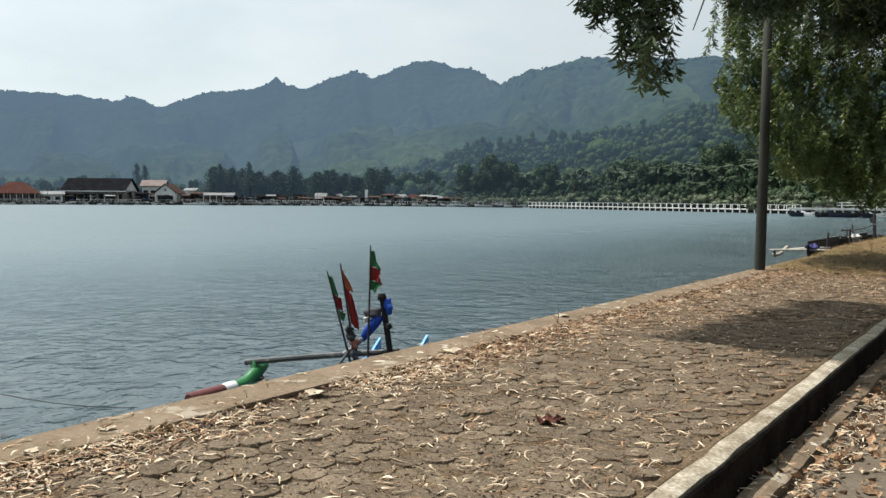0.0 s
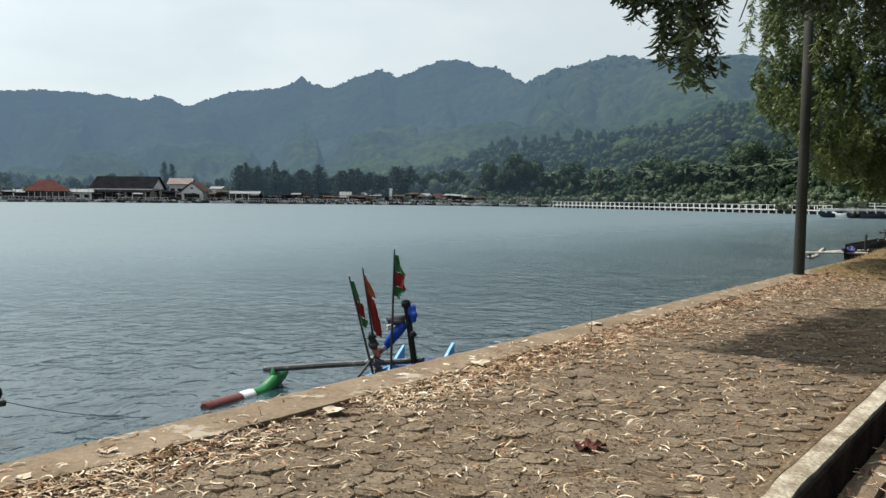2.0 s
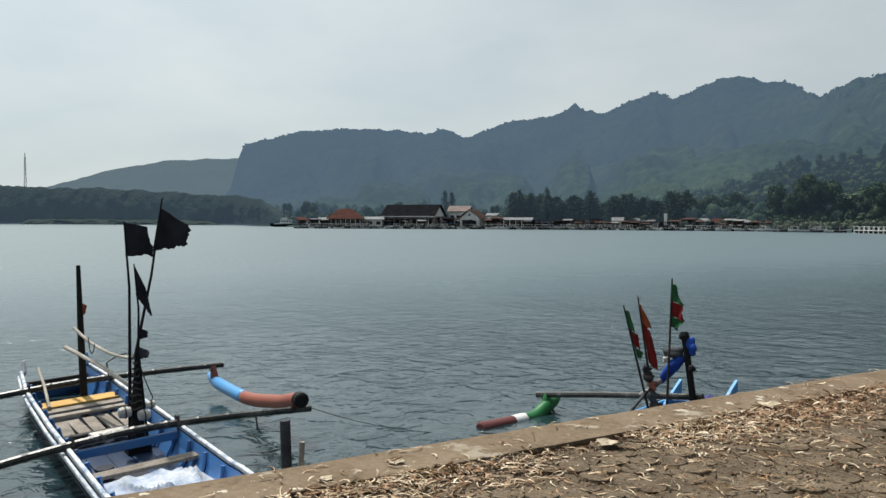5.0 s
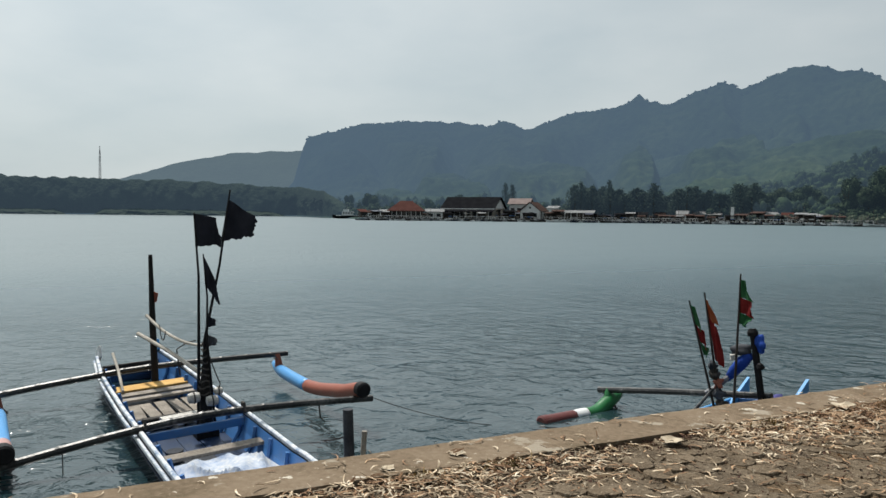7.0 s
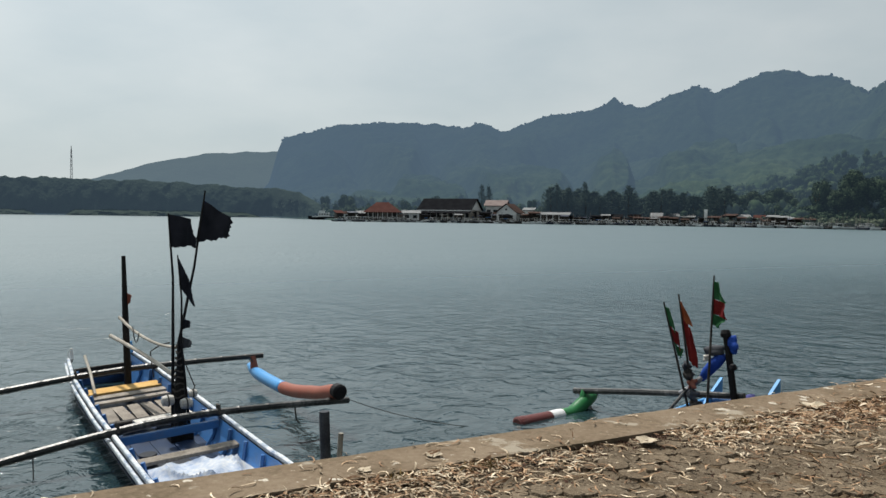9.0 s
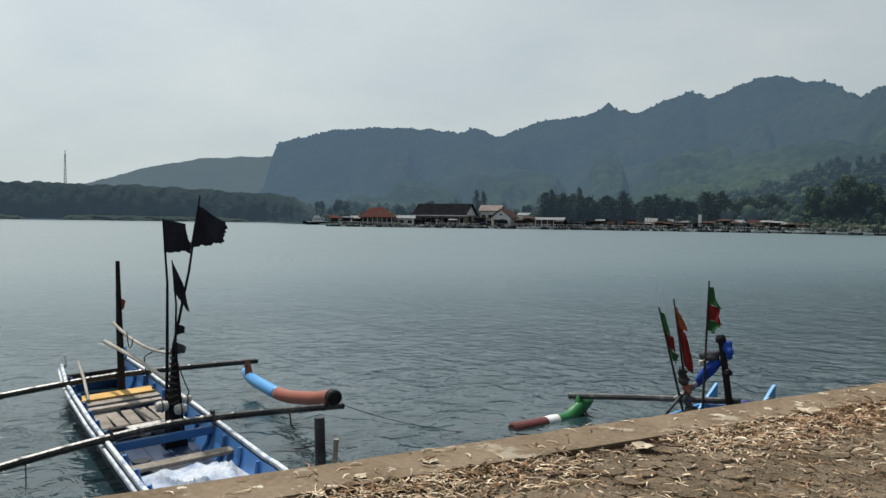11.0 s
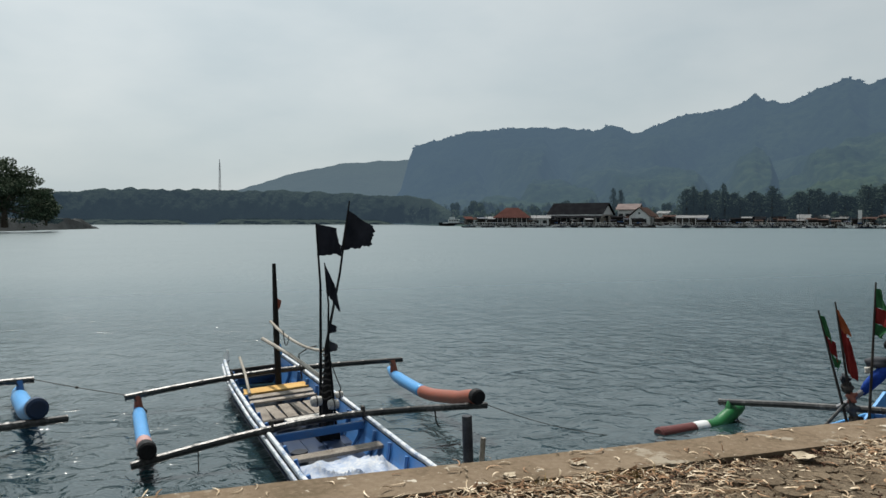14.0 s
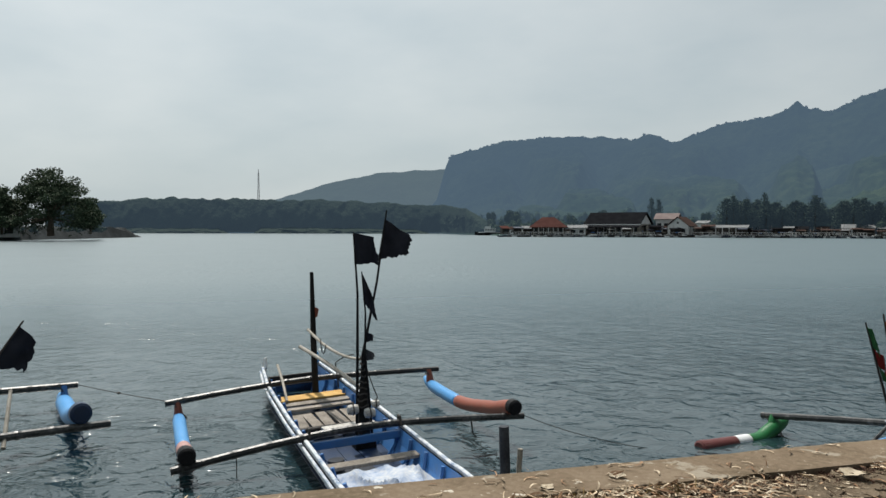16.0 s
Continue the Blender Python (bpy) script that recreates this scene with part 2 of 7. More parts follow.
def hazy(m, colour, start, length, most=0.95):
    """Haze painted as emission on far things; it thickens with distance from the quay."""
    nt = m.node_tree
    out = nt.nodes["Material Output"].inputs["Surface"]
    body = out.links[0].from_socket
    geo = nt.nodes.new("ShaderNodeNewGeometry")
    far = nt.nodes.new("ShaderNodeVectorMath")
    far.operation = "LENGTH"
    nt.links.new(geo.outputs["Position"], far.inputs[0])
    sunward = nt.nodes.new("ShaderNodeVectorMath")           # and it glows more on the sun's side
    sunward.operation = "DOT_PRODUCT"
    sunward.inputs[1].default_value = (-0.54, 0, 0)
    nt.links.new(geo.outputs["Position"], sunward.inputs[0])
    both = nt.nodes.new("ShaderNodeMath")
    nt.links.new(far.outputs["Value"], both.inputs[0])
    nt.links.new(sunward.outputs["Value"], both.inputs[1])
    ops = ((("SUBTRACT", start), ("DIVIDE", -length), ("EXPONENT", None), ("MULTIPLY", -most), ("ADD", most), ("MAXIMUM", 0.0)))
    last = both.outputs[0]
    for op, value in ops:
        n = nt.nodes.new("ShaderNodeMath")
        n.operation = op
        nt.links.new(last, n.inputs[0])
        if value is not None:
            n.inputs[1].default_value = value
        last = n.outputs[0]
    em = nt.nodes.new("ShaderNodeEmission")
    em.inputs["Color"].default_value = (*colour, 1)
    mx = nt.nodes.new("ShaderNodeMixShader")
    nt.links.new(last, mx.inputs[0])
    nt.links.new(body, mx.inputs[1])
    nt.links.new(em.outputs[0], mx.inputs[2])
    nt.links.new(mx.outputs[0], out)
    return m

# the far shore's trees take the emitted haze as well as the slopes
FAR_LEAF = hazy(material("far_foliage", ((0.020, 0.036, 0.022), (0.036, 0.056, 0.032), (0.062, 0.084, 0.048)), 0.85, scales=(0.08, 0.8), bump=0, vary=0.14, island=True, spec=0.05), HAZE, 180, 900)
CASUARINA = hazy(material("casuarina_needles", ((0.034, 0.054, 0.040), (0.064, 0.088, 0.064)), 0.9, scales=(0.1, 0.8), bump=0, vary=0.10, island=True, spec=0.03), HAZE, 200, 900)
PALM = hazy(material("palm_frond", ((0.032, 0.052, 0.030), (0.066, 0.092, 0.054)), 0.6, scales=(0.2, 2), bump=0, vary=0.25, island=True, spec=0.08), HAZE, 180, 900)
BARK = material("grey_bark", ((0.07, 0.055, 0.042), (0.14, 0.115, 0.09)), 0.95, scales=(3, 25), bump=0.7)

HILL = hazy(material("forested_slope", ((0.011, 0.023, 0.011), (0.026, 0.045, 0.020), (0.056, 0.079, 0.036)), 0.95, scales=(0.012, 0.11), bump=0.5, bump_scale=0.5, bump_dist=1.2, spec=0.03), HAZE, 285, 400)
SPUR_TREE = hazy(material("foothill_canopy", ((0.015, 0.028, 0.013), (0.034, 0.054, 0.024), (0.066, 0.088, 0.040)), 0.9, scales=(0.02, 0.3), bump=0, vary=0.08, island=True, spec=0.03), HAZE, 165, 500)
# about a third of the mangrove belt's colour is emitted haze
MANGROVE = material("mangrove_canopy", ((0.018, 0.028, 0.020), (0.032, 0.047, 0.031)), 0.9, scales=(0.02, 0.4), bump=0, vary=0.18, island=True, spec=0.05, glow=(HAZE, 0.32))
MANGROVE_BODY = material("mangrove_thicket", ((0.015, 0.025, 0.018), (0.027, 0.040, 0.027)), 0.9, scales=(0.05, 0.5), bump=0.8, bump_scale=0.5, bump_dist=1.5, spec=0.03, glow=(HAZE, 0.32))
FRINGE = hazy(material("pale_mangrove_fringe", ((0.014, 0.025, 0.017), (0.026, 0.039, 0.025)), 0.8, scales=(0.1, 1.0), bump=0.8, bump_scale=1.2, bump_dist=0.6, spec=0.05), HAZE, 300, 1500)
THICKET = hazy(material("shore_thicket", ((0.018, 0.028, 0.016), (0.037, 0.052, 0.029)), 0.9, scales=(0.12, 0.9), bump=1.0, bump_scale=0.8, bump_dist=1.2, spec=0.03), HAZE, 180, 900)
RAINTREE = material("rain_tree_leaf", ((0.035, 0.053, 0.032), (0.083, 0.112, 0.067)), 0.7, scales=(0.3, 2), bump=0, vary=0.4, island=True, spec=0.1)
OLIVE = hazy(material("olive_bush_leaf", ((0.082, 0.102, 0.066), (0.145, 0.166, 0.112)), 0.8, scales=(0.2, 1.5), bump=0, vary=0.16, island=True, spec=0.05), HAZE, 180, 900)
# mostly blue-grey emission, painted as the thick haze before this hill
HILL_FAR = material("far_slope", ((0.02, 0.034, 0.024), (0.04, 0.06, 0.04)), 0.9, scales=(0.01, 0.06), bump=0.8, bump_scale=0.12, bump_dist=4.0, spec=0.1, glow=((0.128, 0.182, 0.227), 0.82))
SHORE = material("muddy_shore", ((0.014, 0.017, 0.018), (0.050, 0.057, 0.060)), 0.95, scales=(0.2, 2), bump=0.6)
CONCRETE = material("grey_concrete", ((0.22, 0.20, 0.17), (0.36, 0.33, 0.29)), 0.85, scales=(1.5, 30), bump=0.3)
POLE = material("weathered_pole", ((0.020, 0.021, 0.018), (0.046, 0.046, 0.038)), 0.75, scales=(1.2, 30), bump=0.25)
BLUE = paint("hull_blue", (0.046, 0.155, 0.38), 0.4, 0.25)
PINK = paint("float_faded_pink", (0.42, 0.24, 0.22), 0.5, 0.25)
RAILPAINT = material("worn_white_blue_paint", ((0.10, 0.17, 0.30), (0.50, 0.53, 0.56), (0.64, 0.65, 0.66)), 0.55, scales=(7, 60), bump=0.2, spec=0.2)
POSTWOOD = material("black_tarred_wood", ((0.007, 0.006, 0.006), (0.010, 0.009, 0.008), (0.024, 0.020, 0.018)), 0.6, scales=(5, 40), bump=0.5, spec=0.2)
WETBLUE = paint("wet_floor_blue", (0.014, 0.030, 0.070), 0.35, 0.4, (0.03, 0.03, 0.03))
NAVY = paint("hull_dark_navy", (0.018, 0.024, 0.045), 0.5, 0.2, (0.05, 0.05, 0.05))
LIGHTBLUE = paint("float_light_blue", (0.075, 0.28, 0.58), 0.35, 0.12)
WHITE = paint("boat_white", (0.66, 0.67, 0.67), 0.5, 0.3)
RUST = paint("float_terracotta", (0.235, 0.068, 0.042), 0.5, 0.2)
GREEN = paint("float_green", (0.018, 0.135, 0.042), 0.35, 0.12)
DARKRED = paint("float_dark_red", (0.115, 0.031, 0.029), 0.45, 0.2)
BLACK = material("black_rubber", ((0.005, 0.005, 0.006), (0.015, 0.015, 0.017)), 0.6, scales=(8, 60), bump=0.15)
BAMBOO_DARK = material("weathered_bamboo", ((0.008, 0.008, 0.009), (0.020, 0.020, 0.020), (0.095, 0.094, 0.092)), 0.40, scales=(3, 30), bump=0.2, spec=0.5)
BAMBOO = material("pale_bamboo", ((0.20, 0.18, 0.15), (0.42, 0.39, 0.34)), 0.5, scales=(4, 40), bump=0.25)
PLANK = material("bare_plank", ((0.14, 0.12, 0.10), (0.33, 0.295, 0.255)), 0.8, scales=(5, 50), bump=0.4, vary=0.2)
PLANK_YELLOW = material("yellow_plank", ((0.42, 0.24, 0.07), (0.58, 0.38, 0.14)), 0.7, scales=(5, 50), bump=0.3)
DARKWOOD = material("dark_wet_wood", ((0.02, 0.018, 0.017), (0.06, 0.052, 0.046)), 0.6, scales=(5, 40), bump=0.4)
FLAG_BLACK = material("black_flag_cloth", ((0.010, 0.012, 0.018), (0.028, 0.03, 0.04)), 0.9, scales=(6, 200), bump=0.2)
FLAG_GREEN = material("green_flag_cloth", ((0.016, 0.085, 0.032), (0.050, 0.165, 0.066)), 0.85, scales=(6, 200), bump=0.2, thin=0.3)
FLAG_RED = material("red_flag_cloth", ((0.135, 0.010, 0.011), (0.22, 0.026, 0.022)), 0.85, scales=(6, 200), bump=0.2, thin=0.25)
FLAG_ORANGE = material("orange_flag_cloth", ((0.22, 0.050, 0.018), (0.31, 0.10, 0.045)), 0.85, scales=(6, 200), bump=0.2, thin=0.25)
TARP = material("crumpled_tarpaulin", ((0.20, 0.27, 0.42), (0.36, 0.41, 0.50), (0.54, 0.54, 0.53)), 0.6, scales=(1.6, 25), bump=0.3)
BLUECLOTH = material("royal_blue_cloth", ((0.010, 0.035, 0.238), (0.021, 0.077, 0.364)), 0.7, scales=(5, 60), bump=0.3)
VIOLETNET = material("violet_blue_net", ((0.045, 0.045, 0.16), (0.11, 0.11, 0.28)), 0.85, scales=(9, 80), bump=0.6)
GREYCLOTH = material("dark_grey_cloth", ((0.03, 0.033, 0.04), (0.07, 0.075, 0.085)), 0.8, scales=(5, 60), bump=0.3)
FOAM = material("white_foam", ((0.30, 0.28, 0.25), (0.66, 0.65, 0.62)), 0.85, scales=(12, 80), bump=0.5)
ROPE = material("rope_fibre", ((0.04, 0.04, 0.04), (0.11, 0.10, 0.09)), 0.9, scales=(20, 200), bump=0.5)
PLASTER = material("white_plaster", ((0.60, 0.61, 0.60), (0.78, 0.78, 0.76)), 0.9, scales=(0.4, 4), bump=0.1)
TILE_RED = material("terracotta_roof", ((0.060, 0.029, 0.026), (0.094, 0.046, 0.040)), 0.85, scales=(0.5, 5), bump=0.4, spec=0.0)
TILE_BROWN = material("brown_roof", ((0.046, 0.031, 0.028), (0.078, 0.054, 0.048)), 0.85, scales=(0.5, 5), bump=0.4, spec=0.0)
TILE_PINK = material("faded_pink_roof", ((0.165, 0.132, 0.126), (0.235, 0.195, 0.186)), 0.85, scales=(0.5, 5), bump=0.3, spec=0.0)
ROOF_BLACK = material("black_sheet_roof", ((0.008, 0.008, 0.010), (0.017, 0.018, 0.020)), 0.95, scales=(0.5, 5), bump=0, spec=0.0)
ROOF_WHITE = material("white_sheet_roof", ((0.10, 0.107, 0.112), (0.21, 0.215, 0.22)), 0.7, scales=(0.4, 5), bump=0.2)
WINDOW_DARK = material("dark_window_glass", ((0.015, 0.018, 0.02), (0.03, 0.034, 0.038)), 0.15, scales=(1, 8), bump=0)
RAIL_WHITE = material("pier_white_paint", ((0.48, 0.49, 0.47), (0.68, 0.69, 0.67)), 0.7, scales=(0.6, 8), bump=0.1)
STEEL = material("galvanised_steel", ((0.20, 0.20, 0.21), (0.34, 0.34, 0.35)), 0.5, metal=0.6, scales=(1, 20), bump=0.1)

# ------------------------------------------------------------------ mesh tools
class Shape:
    """Collects vertices and faces of one part."""
    def __init__(self):
        self.v, self.f = [], []
    def add(self, verts, faces):
        k = len(self.v)
        self.v += [tuple(p) for p in verts]
        self.f += [tuple(i + k for i in face) for face in faces]
        return self
    def box(self, centre, size, m=None, cut=0.12):
        """A box with chamfered long edges."""
        hx, hy, hz = (s / 2 for s in size)
        c = cut * min(hx, hy, hz) * 2
        ring = [(hx - c, -hz), (hx, -hz + c), (hx, hz - c), (hx - c, hz), (-hx + c, hz), (-hx, hz - c), (-hx, -hz + c), (-hx + c, -hz)]
        pts = [Vector((x, y, z)) for y in (-hy, hy) for x, z in ring]
        if m is not None:
            pts = [m @ p for p in pts]
        pts = [p + Vector(centre) for p in pts]
        faces = [(i, i + 8, (i + 1) % 8 + 8, (i + 1) % 8) for i in range(8)] + [tuple(range(8)), tuple(range(15, 7, -1))]
        return self.add(pts, faces)
    def tube(self, pts, radii, seg=10, caps=True):
        pts = [Vector(p) for p in pts]
        if not hasattr(radii, "__len__"):
            radii = [radii] * len(pts)
        verts, faces = [], []
        side = None
        for i, p in enumerate(pts):
            t = (pts[min(i + 1, len(pts) - 1)] - pts[max(i - 1, 0)]).normalized()
            if side is None:
                side = t.orthogonal().normalized()
            side = (side - t * side.dot(t)).normalized()
            up = t.cross(side)
            for k in range(seg):
                a = 2 * math.pi * k / seg
                verts.append(p + (side * math.cos(a) + up * math.sin(a)) * radii[i])
        for i in range(len(pts) - 1):
            for k in range(seg):
                faces.append((i * seg + k, i * seg + (k + 1) % seg, (i + 1) * seg + (k + 1) % seg, (i + 1) * seg + k))
        if caps:
            faces += [tuple(range(seg - 1, -1, -1)), tuple(range((len(pts) - 1) * seg, len(pts) * seg))]
        return self.add(verts, faces)
    def grid(self, fn, nu, nv):
        """A sheet: fn(u, v) for u, v in 0..1."""
        verts = [fn(i / nu, j / nv) for i in range(nu + 1) for j in range(nv + 1)]
        faces = [(i * (nv + 1) + j, (i + 1) * (nv + 1) + j, (i + 1) * (nv + 1) + j + 1, i * (nv + 1) + j + 1) for i in range(nu) for j in range(nv)]
        return self.add(verts, faces)
    def mesh(self, name, mat, smooth=False):
        me = bpy.data.meshes.new(name)
        me.from_pydata(self.v, [], self.f)
        me.materials.append(mat)
        if smooth:
            me.shade_smooth()
        me.update()
        return me

def part(name, shape, mat, parent=None, label="", smooth=False):
    ob = new(name, shape.mesh(name, mat, smooth) if isinstance(shape, Shape) else shape)
    if parent is not None:
        ob.parent = parent
    return tagged(ob, label)

def thing(name, label, category, m=None, group="", kind=""):
    ob = new(name)
    ob.empty_display_size = 0.3
    if m is not None:
        ob.matrix_world = m
    return tagged(ob, label, category, group, kind)

def solid(ob, thick, offset=0.0):
    s = ob.modifiers.new("thickness", "SOLIDIFY")
    s.thickness, s.offset = thick, offset
    return ob

_rng = np.random.RandomState(7)
_table = _rng.rand(256, 256)
def vnoise(x, y):
    xi, yi = np.floor(x).astype(int), np.floor(y).astype(int)
    fx, fy = x - xi, y - yi
    fx, fy = fx * fx * (3 - 2 * fx), fy * fy * (3 - 2 * fy)
    g = lambda i, j: _table[i % 256, j % 256]
    return (g(xi, yi) * (1 - fx) + g(xi + 1, yi) * fx) * (1 - fy) + (g(xi, yi + 1) * (1 - fx) + g(xi + 1, yi + 1) * fx) * fy
def fbm(x, y, octaves=4):
    total, amp = 0.0, 0.5
    for k in range(octaves):
        total = total + amp * vnoise(x * 2 ** k + 17 * k, y * 2 ** k + 31 * k)
        amp *= 0.5
    return total

def sheet(name, verts, nu, nv, mat, smooth=True):
    """A grid mesh of nu x nv vertices (numpy array n x 3)."""
    me = bpy.data.meshes.new(name)
    idx = np.arange(nu * nv).reshape(nu, nv)
    quads = np.stack([idx[:-1, :-1], idx[1:, :-1], idx[1:, 1:], idx[:-1, 1:]], -1).reshape(-1, 4)
    me.from_pydata(verts.tolist(), [], quads.tolist())
    me.materials.append(mat)
    if smooth:
        me.shade_smooth()
    return new(name, me)

def clump_bodies(bodies, rs, nu=9, nv=6):
    """The closed inner mass of leaf clumps: rows of centre and radii, as one list of points and faces."""
    vs_, fs_ = [], []
    th, fi = np.meshgrid(np.arange(nu) * 2 * np.pi / nu, np.linspace(0.12, np.pi - 0.12, nv), indexing="ij")
    unit = np.stack([np.cos(th) * np.sin(fi), np.sin(th) * np.sin(fi), np.cos(fi)], -1).reshape(-1, 3)
    for centre, radii in bodies:
        k0 = len(vs_)
        vs_ += (np.asarray(centre) + unit * (0.82 + 0.36 * rs.rand(nu * nv))[:, None] * np.asarray(radii)).tolist()
        fs_ += [(k0 + i * nv + j, k0 + i * nv + j + 1, k0 + (i + 1) % nu * nv + j + 1, k0 + (i + 1) % nu * nv + j) for i in range(nu) for j in range(nv - 1)]
    return vs_, fs_

def scatter_mesh(name, pts, size, mat, rs, flat=0.0, aspect=1.0, bodies=()):
    """Small leaf clumps (bent quads) at many points, with the mass they grow on, joined in one mesh."""
    n = len(pts)
    nrm = rs.normal(size=(n, 3))
    nrm[:, 2] += flat
    nrm /= np.linalg.norm(nrm, axis=1, keepdims=True)
    ref = rs.normal(size=(n, 3))
    a = np.cross(nrm, ref)
    a /= np.linalg.norm(a, axis=1, keepdims=True)
    b = np.cross(nrm, a)
    s = (size * (0.6 + 0.8 * rs.rand(n)))[:, None]
    k = [pts - a * s * 0.5, pts - b * s * 0.34 * aspect + nrm * s * 0.12, pts + a * s * 0.5, pts + b * s * 0.34 * aspect + nrm * s * 0.12]
    verts = np.stack(k, 1).reshape(-1, 3)
    me = bpy.data.meshes.new(name)
    bv, bf = clump_bodies(bodies, rs)
    me.from_pydata(verts.tolist() + bv, [], [(4 * i, 4 * i + 1, 4 * i + 2, 4 * i + 3) for i in range(n)] + [tuple(4 * n + k_ for k_ in f_) for f_ in bf])
    me.polygons.foreach_set("use_smooth", [False] * n + [True] * len(bf))
    me.materials.append(mat)
    return me

def crown_points(rs, n, centre, radii, lumps=9):
    """Points of a crown, denser near the skins of its uneven lumps, and those lumps."""
    c = rs.normal(size=(lumps, 3))
    c /= np.linalg.norm(c, axis=1, keepdims=True)
    c *= (0.35 + 0.4 * rs.rand(lumps))[:, None]
    c[:, 2] = c[:, 2] * 0.8
    k = rs.randint(0, lumps, n)
    d = rs.normal(size=(n, 3))
    d /= np.linalg.norm(d, axis=1, keepdims=True)
    big = 0.28 + 0.22 * rs.rand(lumps)
    rad = big[k] * (0.62 + 0.38 * rs.rand(n) ** 0.5)
    radii = np.asarray(radii)
    return np.asarray(centre) + (c[k] + d * rad[:, None]) * radii, [(np.asarray(centre) + c[i] * radii, radii * big[i] * 0.72) for i in range(lumps)]

def polar(az, r, z=0.0):
    return (r * math.sin(radians(az)), r * math.cos(radians(az)), z)

# ------------------------------------------------------------------ large structure
W = -0.85                                             # water level
QUAY = pose(0, 0, 0, 0, 0, math.degrees(math.atan2(-0.5065, 0.862)))   # local x: inland from the water, local y: along the quay
EDGE, CAPIN, KERBIN, KERBOUT, LEDGE, CHANNEL = -5.40, -4.87, -1.76, -1.58, -1.34, -1.05

def q(d, s, z=0.0):
    return QUAY @ Vector((d, s, z))

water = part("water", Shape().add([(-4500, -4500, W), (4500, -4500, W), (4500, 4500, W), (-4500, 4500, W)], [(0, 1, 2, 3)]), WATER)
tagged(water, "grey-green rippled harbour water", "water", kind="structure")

# the far land: one sheet from the shoreline over the flats to the ridges
AZ = np.concatenate([np.arange(-108, -46, 0.5), np.arange(-46, 31, 0.085), np.arange(31, 46.1, 0.5)])
SHORE_AZ = (-108, -75, -66, -60, -44, -42, -38, -20, -8, 0, 8, 14, 20, 26, 34, 46)
SHORE_R = (420, 480, 520, 500, 480, 380, 305, 290, 280, 262, 226, 200, 168, 150, 120, 100)
RIDGE_AZ = (-108, -46.0, -44.25, -43.65, -43.3, -41.9, -39.2, -36, -32.2, -30.1, -28.9, -28.2, -27.4, -24.7, -23.1, -21.1, -19.9, -19.25, -18.6, -17.2, -15.6, -13.6, -12.4, -11.2, -9.3, -8.0, -6.5, -5.3, -4.2, -3.05, -0.8, 1.2, 2.9, 4.2, 5.6, 11.5, 20.0, 46)
RIDGE_EL = (0.0, 0.2, 2.2, 4.5, 5.35, 5.85, 6.4, 6.65, 6.7, 6.35, 6.85, 6.6, 6.2, 7.1, 7.3, 7.7, 8.05, 8.55, 8.05, 7.85, 8.6, 9.15, 8.65, 9.2, 9.9, 10.05, 9.55, 9.5, 9.0, 8.2, 9.35, 9.65, 10.15, 9.95, 9.8, 9.95, 8.6, 7.0)
MID_AZ = (-30, -24, -18, -13, -9, -5, 0, 6, 12, 25, 46)             # the lit slopes before the ridge
MID_EL = (0.2, 1.3, 2.5, 3.8, 4.9, 5.5, 5.5, 6.2, 7.0, 7.0, 6.0)
SPUR_AZ = (-14, -8, -4.4, 1.7, 3.8, 8, 11.5, 16, 25, 46)
SPUR_EL = (0.2, 1.3, 2.3, 3.4, 3.7, 4.8, 5.7, 6.4, 6.6, 6.0)
MID_R, SPUR_R = 660.0, 420.0

def ridge_r(az):
    """Distance of the ridge line: it bends nearer past the saddle."""
    return np.interp(az, (-108, -44, -22, -5.0, -1.5, 20, 46), (1250, 1250, 1120, 1040, 860, 780, 760))

def crowns_on(x, y, size):
    """Rounded tree crowns: 1 over a crown's middle, 0 in the gaps."""
    gx, gy = x / size, y / size
    ix, iy = np.floor(gx).astype(int), np.floor(gy).astype(int)
    best = np.full(np.shape(gx), 9.0)
    for dx in (-1, 0, 1):
        for dy in (-1, 0, 1):
            cx, cy = ix + dx, iy + dy
            jx, jy = _table[cx % 256, cy % 256], _table[(cy + 91) % 256, (cx + 37) % 256]
            rad = 0.55 + 0.5 * _table[(cx + 13) % 256, (cy + 171) % 256]
            best = np.minimum(best, ((gx - cx - jx) ** 2 + (gy - cy - jy) ** 2) / rad ** 2)
    return np.sqrt(np.clip(1 - best, 0, 1))

